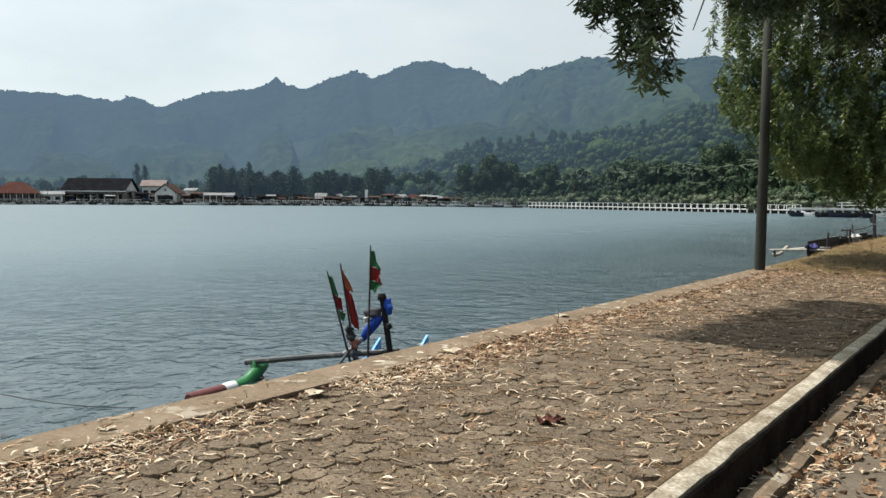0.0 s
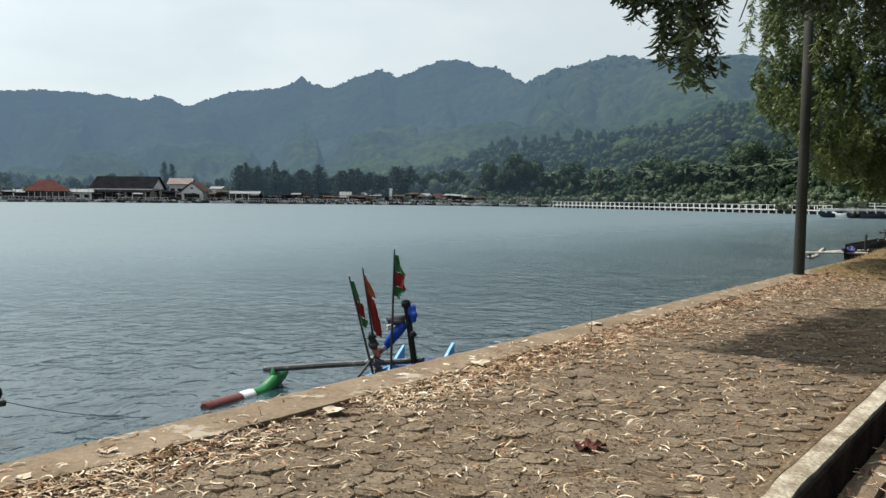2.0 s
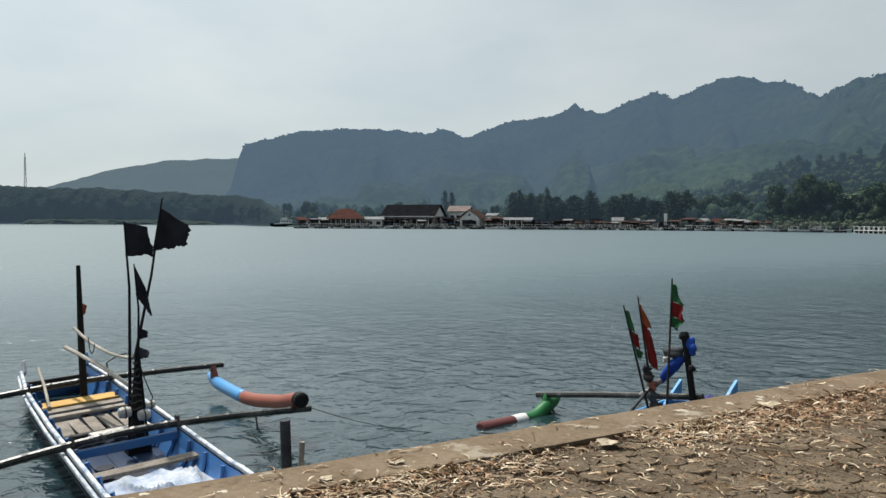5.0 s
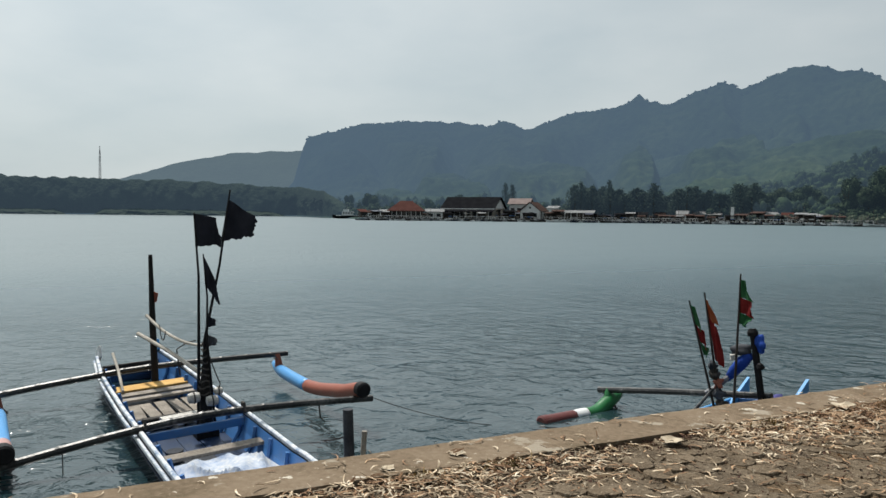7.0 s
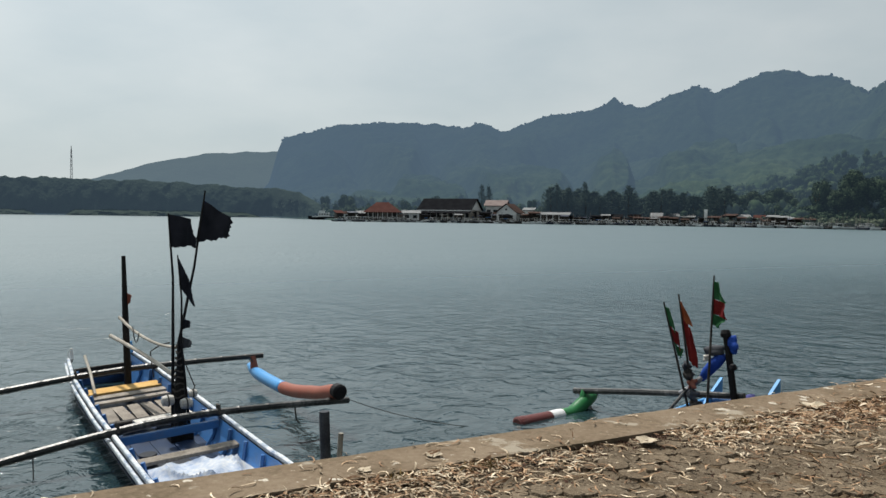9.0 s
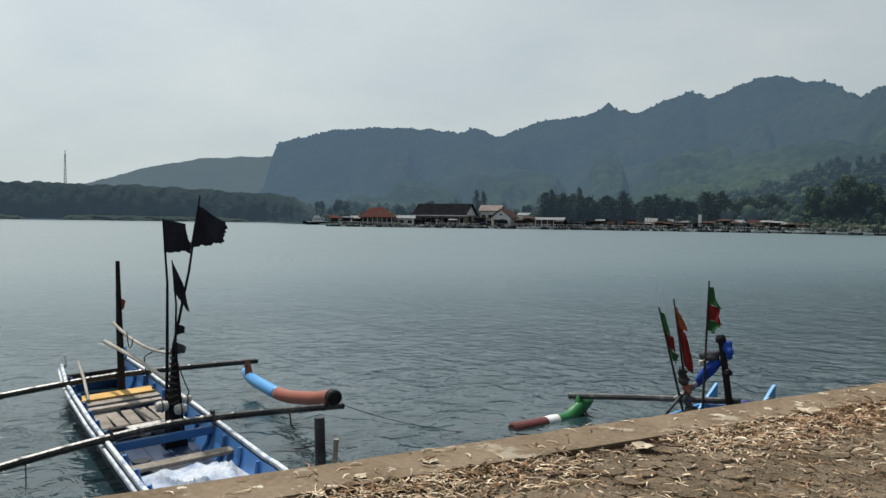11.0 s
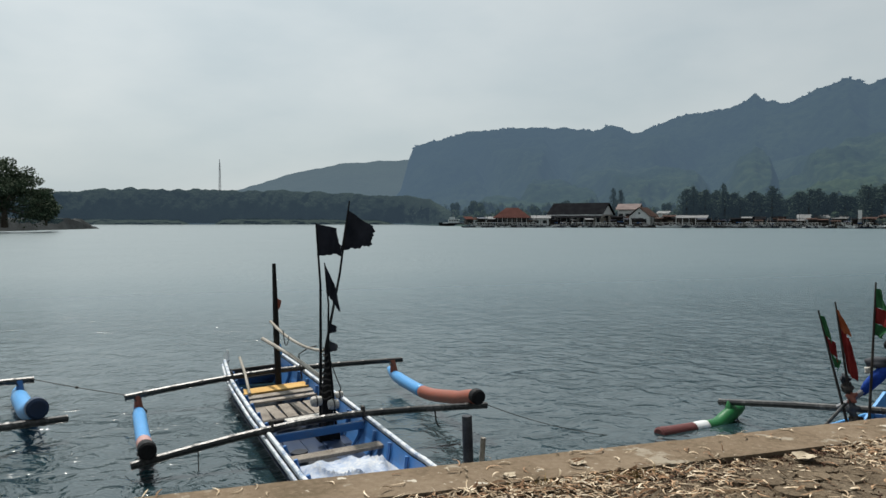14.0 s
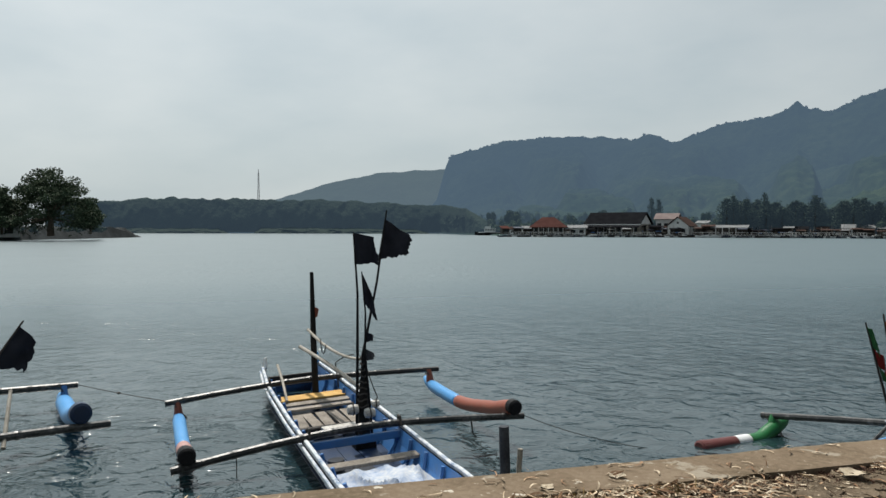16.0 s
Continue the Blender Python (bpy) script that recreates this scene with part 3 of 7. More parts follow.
def land_height(az, r):
    shore = np.interp(az, SHORE_AZ, SHORE_R)
    rr_ = ridge_r(az)
    x, y = r * np.sin(np.radians(az)), r * np.cos(np.radians(az))
    top = rr_ * np.tan(np.radians(np.interp(az, RIDGE_AZ, RIDGE_EL)))
    foot = shore + 110
    t = np.clip((r - foot) / (rr_ - foot), 0, 1)
    gully = np.abs(fbm(az / 7.0 + 3 + r / 900, r / 330 + 5, 4) - 0.47) * 3.4
    body = t ** 1.2 * (0.78 + 0.22 * t) - 0.50 * np.clip(0.55 - gully, 0, 1) * 4 * t * (1 - t)
    h = top * np.clip(body, 0, 1)
    h = np.where(r > rr_, top * np.clip(1 - (r - rr_) / 260, 0.0, 1), h)
    for azs, els, dist, rise, cut_ in ((MID_AZ, MID_EL, MID_R, 1.25, 60.0), (SPUR_AZ, SPUR_EL, SPUR_R, 1.1, 18.0)):
        el = np.interp(az, azs, els, left=0)
        tops = dist * np.tan(np.radians(el)) * (0.80 + 0.42 * fbm(x / 95 + 3 * rise, y / 95, 3))
        ts = np.clip((r - shore - cut_) / (dist - shore - cut_), 0, 1)
        side = np.abs(fbm(az / 4.2 + 9 * rise, r / 260 + 1, 3) - 0.45) * 3.0
        hs = tops * np.where(r < dist, ts ** rise - 0.30 * np.clip(0.5 - side, 0, 1) * 4 * ts * (1 - ts), np.clip(1 - (r - dist) / 240, 0, 1))
        h = np.maximum(h, np.where(el < 0.3, 0, hs))
    wooded = np.clip(h / 14, 0, 1)
    lumps = (fbm(x / 13, y / 13, 3) - 0.45) * 5 + (fbm(x / 45, y / 45, 3) - 0.45) * 15 * np.where(r < rr_ - 20, 1.0, 0.4)
    tall = 0.35 + 1.0 * np.clip((fbm(x / 70 + 8, y / 70, 3) - 0.33) * 3.2, 0, 1)      # thick forest here, scrub there
    canopy = (crowns_on(x, y, 9.0) * 4.6 * tall + crowns_on(x + 40, y + 71, 4.6) * 1.6) * np.where(r > rr_ - 45, 0.6, 1.0)
    bank = np.clip((r - shore) / 5, 0, 1)
    return W - 1.2 + 1.9 * bank + h + lumps * wooded + canopy * np.clip(h / 8, 0, 1)

rows = 330
rr = np.linspace(0, 1, rows)
A, T = np.meshgrid(AZ, rr, indexing="ij")
shore_a = np.interp(A, SHORE_AZ, SHORE_R)
R = shore_a - 4 + (ridge_r(A) + 150 - shore_a + 4) * (T ** 1.2)
Z = land_height(A, R)
verts = np.stack([R * np.sin(np.radians(A)), R * np.cos(np.radians(A)), Z], -1)
cut = 108                                             # the foothills and the high ridge are two sheets that share an edge
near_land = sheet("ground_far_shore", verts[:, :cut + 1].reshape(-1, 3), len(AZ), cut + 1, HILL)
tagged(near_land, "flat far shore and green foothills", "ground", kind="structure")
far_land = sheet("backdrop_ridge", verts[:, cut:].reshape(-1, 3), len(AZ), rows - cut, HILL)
tagged(far_land, "hazy forested ridge behind the far shore", "hills", kind="structure")

# a further, paler hill past the cliff's end
az2 = np.arange(-64, -38, 0.15)
A2, T2 = np.meshgrid(az2, np.linspace(0, 1, 40), indexing="ij")
R2 = 1250 + 450 * T2
el2 = np.interp(A2, (-64, -58, -55.5, -52, -48.3, -43.8, -38), (0.4, 1.75, 2.45, 3.5, 4.3, 4.55, 4.5))
H2 = 1600 * np.tan(np.radians(el2)) * np.clip(1 - np.abs(R2 - 1600) / 360, 0, 1) ** 0.8
x2, y2 = R2 * np.sin(np.radians(A2)), R2 * np.cos(np.radians(A2))
H2 = H2 + (fbm(x2 / 22, y2 / 22, 3) - 0.45) * 7 * np.clip(H2 / 20, 0, 1)
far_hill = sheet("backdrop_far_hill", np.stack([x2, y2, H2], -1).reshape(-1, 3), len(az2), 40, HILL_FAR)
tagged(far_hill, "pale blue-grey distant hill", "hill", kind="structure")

# our own side: road and land behind the quay
road = part("road", Shape().add([(CHANNEL, -160, -0.27), (120, -160, -0.27), (120, 260, -0.27), (CHANNEL, 260, -0.27), (CHANNEL, -160, -0.9), (CHANNEL, 260, -0.9)],
                                [(0, 1, 2, 3), (0, 3, 5, 4)]), ROAD)
road.matrix_world = QUAY
tagged(road, "dusty roadside strewn with dry leaves", "road", kind="structure")

def strip(name, d0, d1, z0, z1, s0, s1, step, mat, rough=0.004, drop=None, edge_wobble=0.0, nd=None, outer_wobble=0.0, worn=0.0):
    """A long strip along the quay with an uneven top and, where given, a face going down on each side."""
    nd = nd or max(2, int((d1 - d0) / 0.06))
    ns = int((s1 - s0) / step)
    dd, ss = np.linspace(d0, d1, nd + 1), np.linspace(s0, s1, ns + 1)
    S, D = np.meshgrid(ss, dd, indexing="ij")
    wob = edge_wobble * (fbm(ss * 1.3, ss * 0 + 2.7, 4) - 0.47)
    z = z0 + (z1 - z0) * (D - d0) / (d1 - d0) + rough * 2 * (fbm(D * 5 + 40, S * 5 + 9, 4) - 0.47)
    if edge_wobble:
        z[:, 0] -= 0.018
        D = D.copy()
        D[:, 0] += wob + worn * np.clip((5.0 - ss) / 1.2, 0, 1)
        D[:, 1] += wob * 0.6
        if outer_wobble:
            D[:, -1] += wob[::-1] * outer_wobble
            z[:, -1] -= 0.012
    if drop is not None:
        D = np.concatenate([D[:, :1] - 0.004, D, D[:, -1:] + 0.004], 1)
        S = np.concatenate([S[:, :1], S, S[:, -1:]], 1)
        z = np.concatenate([np.full_like(z[:, :1], drop), z, np.full_like(z[:, :1], drop)], 1)
    ob = sheet(name, np.stack([D, S, z], -1).reshape(-1, 3), D.shape[0], D.shape[1], mat, smooth=False)
    ob.matrix_world = QUAY
    return ob

quay_cap = strip("quay_cap", EDGE, CAPIN, 0.03, 0.028, -20, 40, 0.08, CAP, 0.006, drop=-0.5, edge_wobble=0.05, worn=0.11)
tagged(quay_cap, "worn concrete quay edge with a chipped lip", "quay", kind="structure")
quay_wall = part("quay_wall", Shape().box((EDGE + 0.40, 10, -1.65), (0.50, 320, 2.35), cut=0.02), CONCRETE)
quay_wall.matrix_world = QUAY
tagged(quay_wall, "concrete quay wall standing in the water", "quay wall", kind="structure")
joint = strip("pavement_joint", CAPIN + 0.004, CAPIN + 0.034, -0.03, -0.03, -6, 34, 0.2, JOINT_KERB_SHADE, 0.004, nd=2)
tagged(joint, "dark open joint behind the quay edge", "joint", kind="structure")
pavement = strip("pavement", CAPIN + 0.030, KERBIN - 0.002, -0.008, -0.008, -6, 34, 0.07, DIRT, 0.006)
tagged(pavement, "sandy pavement of worn hexagonal pavers", "pavement", kind="structure")
kerb = strip("kerb", KERBIN, KERBOUT, 0.006, 0.004, -20, 40, 0.06, KERB, 0.006, drop=-0.35, edge_wobble=0.012, nd=4, outer_wobble=4.0)
tagged(kerb, "white-washed concrete kerb with worn edges", "kerb", kind="structure")
kerb_back = strip("kerb_back", KERBIN - 0.01, KERBIN + 0.07, 0.012, 0.011, -20, 40, 0.04, DIRT, 0.006, drop=-0.1, edge_wobble=0.03, nd=3, outer_wobble=5.0)
tagged(kerb_back, "bare worn inner half of the kerb", "kerb", kind="structure")
# added dark sheet before the kerb's own face, painted as its shade
kerb_face_shade = strip("kerb_face_shade", KERBOUT + 0.022, KERBOUT + 0.034, -0.012, -0.03, -20, 40, 0.1, JOINT_KERB_SHADE, 0.004, drop=-0.35, nd=2)
tagged(kerb_face_shade, "shaded, dirty kerb face painted near black", "kerb", kind="structure")
gutter = strip("gutter_ledge", KERBOUT + 0.05, LEDGE, -0.25, -0.255, -20, 40, 0.08, CAP, 0.022, drop=-0.45, edge_wobble=0.02, outer_wobble=6.0)
tagged(gutter, "concrete gutter ledge below the kerb", "gutter", kind="structure")
channel = strip("gutter_channel", LEDGE + 0.006, CHANNEL, -0.325, -0.32, -20, 40, 0.1, ROAD, 0.012)
tagged(channel, "shallow drain channel filled with dry leaves", "gutter", kind="structure")
land = part("ground_behind_quay", Shape().add([(CAPIN, 34, 0.0), (KERBOUT, 34, 0.0), (KERBOUT, 190, 0.2), (CAPIN, 190, 0.2), (CAPIN, -160, -0.1), (KERBOUT, -160, -0.1), (KERBOUT, -6, -0.02), (CAPIN, -6, -0.02)],
                                              [(0, 1, 2, 3), (4, 5, 6, 7)]), DIRT)
land.matrix_world = QUAY
tagged(land, "bare sandy ground along the quay", "ground", kind="structure")

# ------------------------------------------------------------------ boats
def hull_half(a, length, stern, mid, bow):
    return float(np.interp(a / length, (0, 0.15, 0.45, 0.84, 0.93, 0.975, 1.0), (stern, (stern + mid) / 2 + 0.02, mid, mid * 0.98, mid * 0.86, mid * 0.5, bow)))

def hull_sheer(a, length, h):
    t = a / length
    return h + 0.13 * max(0, 0.25 - t) ** 1.3 * 3 + 0.25 * max(0, t - 0.8) * 2

def boat_hull(boat, length, stern, mid, h, outer, inner, rim, label):
    n = 30
    def section(a, off, top):
        b = hull_half(a, length, stern, mid, 0.04) - off
        b = max(b, 0.012)
        z1 = hull_sheer(a, length, h) - top
        rise = 0.30 * max(0, a / length - 0.85) * 3 + 0.10 * max(0, 0.1 - a / length) * 4
        zb = -0.16 + rise + off
        return [(a, -b, z1), (a, -b * 0.93, z1 * 0.55), (a, -b * 0.74, zb * 0.4 + 0.02), (a, -b * 0.3, zb), (a, 0, zb - 0.03), (a, b * 0.3, zb), (a, b * 0.74, zb * 0.4 + 0.02), (a, b * 0.93, z1 * 0.55), (a, b, z1)]
    for name, off, mat, lab in (("hull_side", 0.0, outer, label), ("hull_lining", 0.03, inner, "")):
        s = Shape()
        rows_ = [section(length * i / n, off, 0.0 if off == 0 else 0.004) for i in range(n + 1)]
        verts_ = [p for r_ in rows_ for p in r_]
        faces_ = [(i * 9 + j, (i + 1) * 9 + j, (i + 1) * 9 + j + 1, i * 9 + j + 1) for i in range(n) for j in range(8)]
        if off:
            faces_ = [tuple(reversed(f_)) for f_ in faces_]
        faces_ += [(1, 2, 3, 4, 5, 6, 7)]
        s.add(verts_, faces_)
        part(name, s, mat, boat, lab, smooth=False)
    for sgn in (-1, 1):
        for name, lift, wide, mat in (("gunwale", 0.012, 0.021, rim), ("rub_rail", -0.045, 0.016, rim)):
            s = Shape()
            rails = []
            for i in range(n + 1):
                a = length * i / n
                b = sgn * (hull_half(a, length, stern, mid, 0.04) + 0.012) + sgn * (0.0 if name == "gunwale" else 0.040)
                rails.append((a, b, hull_sheer(a, length, h) + lift))
            e, up = Vector((0, wide, 0)), Vector((0, 0, 0.02))
            ring = lambda c: [c - e - up, c + e - up, c + e + up * 0.6, c + e * 0.6 + up, c - e * 0.6 + up, c - e + up * 0.6]
            s.add([w_ for p in rails for w_ in ring(Vector(p))], [(6 * k + j, 6 * k + (j + 1) % 6, 6 * k + (j + 1) % 6 + 6, 6 * k + j + 6) for k in range(n) for j in range(6)] + [(5, 4, 3, 2, 1, 0), tuple(6 * n + j for j in range(6))])
            part(name, s, mat, boat)
    for a in np.arange(0.7, length - 0.6, 0.48):
        for sgn in (-1, 1):
            b = hull_half(a, length, stern, mid, 0.04) - 0.05
            zt = hull_sheer(a, length, h)
            s = Shape().tube([(a, sgn * b * 0.98, zt - 0.01), (a, sgn * b * 0.92, zt * 0.5), (a, sgn * b * 0.7, 0.0), (a, sgn * b * 0.3, -0.1)], 0.022, 5)
            part("rib", s, inner, boat)

def bamboo(pts, r0, r1, knots=0.32, seg=9):
    """A bamboo pole with swollen nodes through a few guide points."""
    pts = [Vector(p) for p in pts]
    ln = sum((pts[i + 1] - pts[i]).length for i in range(len(pts) - 1))
    n = max(2, int(ln / knots))
    path, rad = [], []
    def at(t):
        x = t * (len(pts) - 1)
        i = min(int(x), len(pts) - 2)
        f_ = x - i
        p0, p1, p2, p3 = pts[max(i - 1, 0)], pts[i], pts[i + 1], pts[min(i + 2, len(pts) - 1)]
        return 0.5 * ((2 * p1) + (p2 - p0) * f_ + (2 * p0 - 5 * p1 + 4 * p2 - p3) * f_ ** 2 + (3 * p1 - p0 - 3 * p2 + p3) * f_ ** 3)
    for i in range(n):
        for k, e in ((0.0, 1.12), (0.1, 1.0), (0.9, 1.0)):
            t = (i + k) / n
            path.append(at(t))
            rad.append((r0 + (r1 - r0) * t) * e)
    path.append(at(1))
    rad.append(r1 * 1.05)
    return Shape().tube(path, rad, seg)

def float_tube(boat, a_far, a_near, b, z_far, z_dip, z_near, r, colours, cap_mat, slant=0.0, kick=0.06, tail=0.45):
    """One curved outrigger float: coloured sections, end to end, and a dark end cap."""
    guide = [(a_far - 0.16, z_far + kick), (a_far + 0.05, z_far), (a_far + (a_near - a_far) * 0.26, z_dip), (a_far + (a_near - a_far) * 0.5, (z_dip * 0.93 + z_near * 0.07)), (a_near - 0.45, z_near * 0.6 + z_dip * 0.4), (a_near + 0.10, z_near + 0.01)]
    ga, gz = [g[0] for g in guide], [g[1] for g in guide]
    n = 40
    aa = np.linspace(ga[0], ga[-1], n)
    tt = np.interp(aa, ga, np.arange(len(ga)))
    zz = []
    for x in tt:
        i = min(int(x), len(gz) - 2)
        f_ = x - i
        p0, p1, p2, p3 = gz[max(i - 1, 0)], gz[i], gz[i + 1], gz[min(i + 2, len(gz) - 1)]
        zz.append(0.5 * (2 * p1 + (p2 - p0) * f_ + (2 * p0 - 5 * p1 + 4 * p2 - p3) * f_ ** 2 + (3 * p1 - p0 - 3 * p2 + p3) * f_ ** 3))
    for start, end, mat in colours:
        i0, i1 = int(start * (n - 1)), int(end * (n - 1))
        pts = [(aa[i], b + slant * (1 - i / (n - 1)), zz[i]) for i in range(i0, i1 + 1)]
        rad = [r * (tail + (1 - tail) * min(1, (i / 5) ** 0.6)) for i in range(i0, i1 + 1)]
        ob = part("float_section", Shape().tube(pts, rad, 18), mat, boat, smooth=False)
        ob.data.shade_smooth()
    part("float_cap", Shape().tube([(aa[-1] - 0.08, b, zz[-1]), (aa[-1] + 0.012, b, zz[-1]), (aa[-1] + 0.03, b, zz[-1])], [r * 1.05, r * 1.05, r * 0.8], 18), cap_mat, boat, "rounded end cap")
    if tail > 0.6:
        part("float_tail", Shape().tube([(aa[0] + 0.01, b + slant, zz[0]), (aa[0] - r * 0.28, b + slant, zz[0] + 0.01), (aa[0] - r * 0.48, b + slant, zz[0] + 0.015)], [r * tail, r * tail * 0.85, r * tail * 0.45], 18), colours[0][2], boat, smooth=True)

def cloth(points, nu, nv, ripple, seed):
    """A hanging cloth between four corners (a: hoist top, b: fly top, c: fly bottom, d: hoist bottom), rippled."""
    a, b, c, d = (Vector(p) for p in points)
    nrm = (b - a).cross(d - a).normalized()
    rs = random.Random(seed)
    ph = rs.random() * 6
    def fn(u, v):
        p = a.lerp(b, u).lerp(d.lerp(c, u), v)
        frayed = (rs.random() - 0.7) * 0.16 if u > 0.99 else 0
        torn = (rs.random() - 0.75) * 0.16 * u if v > 0.99 else 0
        return p + nrm * ripple * u * math.sin(ph + 7.5 * u + 2.6 * v) + (b - a) * frayed + (d - a) * torn - Vector((0, 0, 0.05 * u * u * (b - a).length))
    return Shape().grid(fn, nu, nv)

def flagpole(boat, base, tip, r, mat, flags, name="flag_pole"):
    pole_ = part(name, Shape().tube([base, (Vector(base).lerp(Vector(tip), 0.55) + Vector((0.02, 0.015, 0))), tip], [r, r * 0.8, r * 0.55], 7), mat, boat)
    for corners, m_, lab, seed in flags:
        f_ = part("flag", cloth(corners, 14, 10, 0.045, seed), m_, pole_, lab)
        solid(f_, 0.004)
    return pole_

def rope(pts, r, mat, parent, name="rope", sag=0.0):
    pts = [Vector(p) for p in pts]
    out = []
    for i in range(len(pts) - 1):
        for k in range(8):
            t = k / 8
            out.append(pts[i].lerp(pts[i + 1], t) - Vector((0, 0, sag * 4 * t * (1 - t))))
    out.append(pts[-1])
    return part(name, Shape().tube(out, r, 5), mat, parent)

def outriggers(boat, a_far, a_near, B, off, z_far, z_near, z_hull, r, colours, sides=(-1, 1), spar=BAMBOO_DARK, cap=BLACK, rf=0.115, strut=RUST, near_spar=True, bow_up=(-0.20, -0.19, 0.0), inset=0.16, slant=0.0, skew=0.0, kick=0.06, tail=0.45):
    for a, ze, nm in ((a_far, z_far, "outrigger_spar"), (a_near, z_near, "outrigger_spar")):
        if a == a_near and not near_spar:
            continue
        lo = off - B if -1 in sides else -0.5
        hi = off + B if 1 in sides else 0.5
        k_ = skew if a == a_near else 0.0
        pts = [(a + 0.02, lo, ze if -1 in sides else z_hull), (a + k_ * 0.5, (lo + off) / 2, (ze * 0.35 + z_hull * 0.65) if -1 in sides else z_hull), (a + k_, off, z_hull), (a + k_ * 0.5, (hi + off) / 2, (ze * 0.35 + z_hull * 0.65) if 1 in sides else z_hull), (a - 0.02, hi, ze if 1 in sides else z_hull)]
        part(nm, bamboo(pts, r, r * 0.92), spar, boat, "dark weathered bamboo spar")
        for sgn in (-1, 1) if len(sides) == 2 else ():      # lashings on the gunwales
            b = sgn * 0.5
            part("lashing", Shape().tube([(a - 0.05, b, z_hull - 0.03), (a - 0.04, b, z_hull + 0.06), (a + 0.04, b, z_hull + 0.065), (a + 0.05, b, z_hull - 0.03)], 0.014, 6), ROPE, boat)
    for sgn in sides:
        b = off + sgn * (B - inset)
        zc = z_near + r + rf + 0.01
        float_tube(boat, a_far, a_near, b, z_far + bow_up[0], z_far + bow_up[1], zc + bow_up[2], rf, colours[sgn] if isinstance(colours, dict) else colours, cap, slant * sgn, kick, tail)
        top_ = z_far + bow_up[0]
        part("float_strut", Shape().tube([(a_far + 0.05, b + slant * sgn, top_ + rf * 0.3), (a_far + 0.04, b + slant * sgn, (top_ + z_far) / 2 + 0.02), (a_far + 0.02, b + slant * sgn, z_far + 0.02)], [0.062, 0.050, 0.034], 9), strut, boat)
        b += slant * sgn
        rope([(a_far - 0.05, b - 0.08, z_far + 0.03), (a_far + 0.02, b + 0.13, z_far - 0.25), (a_far + 0.09, b - 0.07, z_far + 0.03)], 0.008, ROPE, boat, "lashing", 0.02)

def blue_boat(m, label):
    boat = thing("outrigger_boat", label, "boat", m)
    L, h = 6.95, 0.33
    boat_hull(boat, L, 0.42, 0.535, h, NAVY, BLUE, RAILPAINT, "dark hull side below the white rails")
    for sgn in (-1, 1):
        s = Shape()
        ring = []
        for i in range(25):
            a = L * i / 24 * 0.96
            b = sgn * (hull_half(a, L, 0.42, 0.535, 0.04) + 0.006)
            z = hull_sheer(a, L, h)
            ring += [(a, b * 0.99, z - 0.15), (a, b * 1.002, z - 0.108)]
        s.add(ring, [(2 * i, 2 * i + 2, 2 * i + 3, 2 * i + 1) for i in range(24)])
        solid(part("painted_line", s, BLUE, boat), 0.008)
    # stern cheeks that rise past the hull
    for sgn in (-1, 1):
        part("stern_cheek", Shape().box((0.0, sgn * 0.40, h + 0.12), (0.34, 0.035, 0.16), pose(0, 0, 0, 0, -22, 0).to_3x3()), LIGHTBLUE if sgn > 0 else WHITE, boat)
    part("stern_board", Shape().box((0.16, 0, h - 0.12), (0.04, 0.78, 0.16)), DARKWOOD, boat)
    outriggers(boat, 1.213, 4.068, 1.953, 0.065, 0.31, 0.242, 0.40, 0.042, {-1: ((0, 0.62, LIGHTBLUE), (0.62, 0.82, PINK), (0.82, 1.0, BLACK)), 1: ((0, 0.46, LIGHTBLUE), (0.46, 1.0, RUST))}, rf=0.084, bow_up=(-0.20, -0.222, 0.0))
    # deck: loose boards across and along
    zf = 0.16
    for k, b in enumerate((-0.40, -0.20, 0.0, 0.20, 0.40)):
        part("floor_board", Shape().box((3.55 + 0.02 * (k % 2), b, 0.030 + 0.004 * (k % 2)), (5.0, 0.192, 0.02)), WETBLUE, boat, "dark wet blue floor board")
    for a, w_, mat, z in ((1.58, 0.30, PLANK_YELLOW, zf + 0.07), (1.90, 0.17, PLANK, zf + 0.06), (2.13, 0.12, PLANK, zf + 0.05)):
        part("deck_board", Shape().box((a, 0.0, z), (w_, 0.90, 0.028)), mat, boat)
    for k, b in enumerate((-0.33, -0.18, -0.02, 0.15, 0.31)):
        part("deck_board", Shape().box((2.58 + 0.02 * (k % 2), b, zf - 0.01), (0.78, 0.13, 0.024), pose(0, 0, 0, 0, 0, (-2, 1.5, -1, 2, 0)[k]).to_3x3()), PLANK, boat)
    part("deck_beam", Shape().box((1.40, 0, zf + 0.02), (0.07, 0.95, 0.10)), DARKWOOD, boat)
    part("deck_beam", Shape().box((3.03, 0, zf - 0.02), (0.09, 0.96, 0.10)), DARKWOOD, boat)
    part("white_board", Shape().box((3.28, 0.12, zf + 0.05), (0.22, 0.62, 0.03), pose(0, 0, 0, 0, 0, 4).to_3x3()), FOAM, boat)
    part("thwart", Shape().box((4.72, 0, 0.22), (0.16, 1.0, 0.035)), PLANK, boat, "bare grey thwart")
    part("deck_beam", Shape().box((4.10, 0.0, 0.275), (0.05, 0.97, 0.085)), BLUE, boat, "blue painted cross beam")
    part("bottom_board", Shape().box((4.40, -0.12, 0.065), (0.34, 0.40, 0.03)), GREYCLOTH, boat)
    # steering post with a rag, and bamboo rails
    part("steering_post", Shape().tube([(1.37, 0.10, -0.05), (1.37, 0.12, 1.0), (1.36, 0.15, 1.93)], [0.048, 0.043, 0.026], 9), POSTWOOD, boat, "dark wooden post")
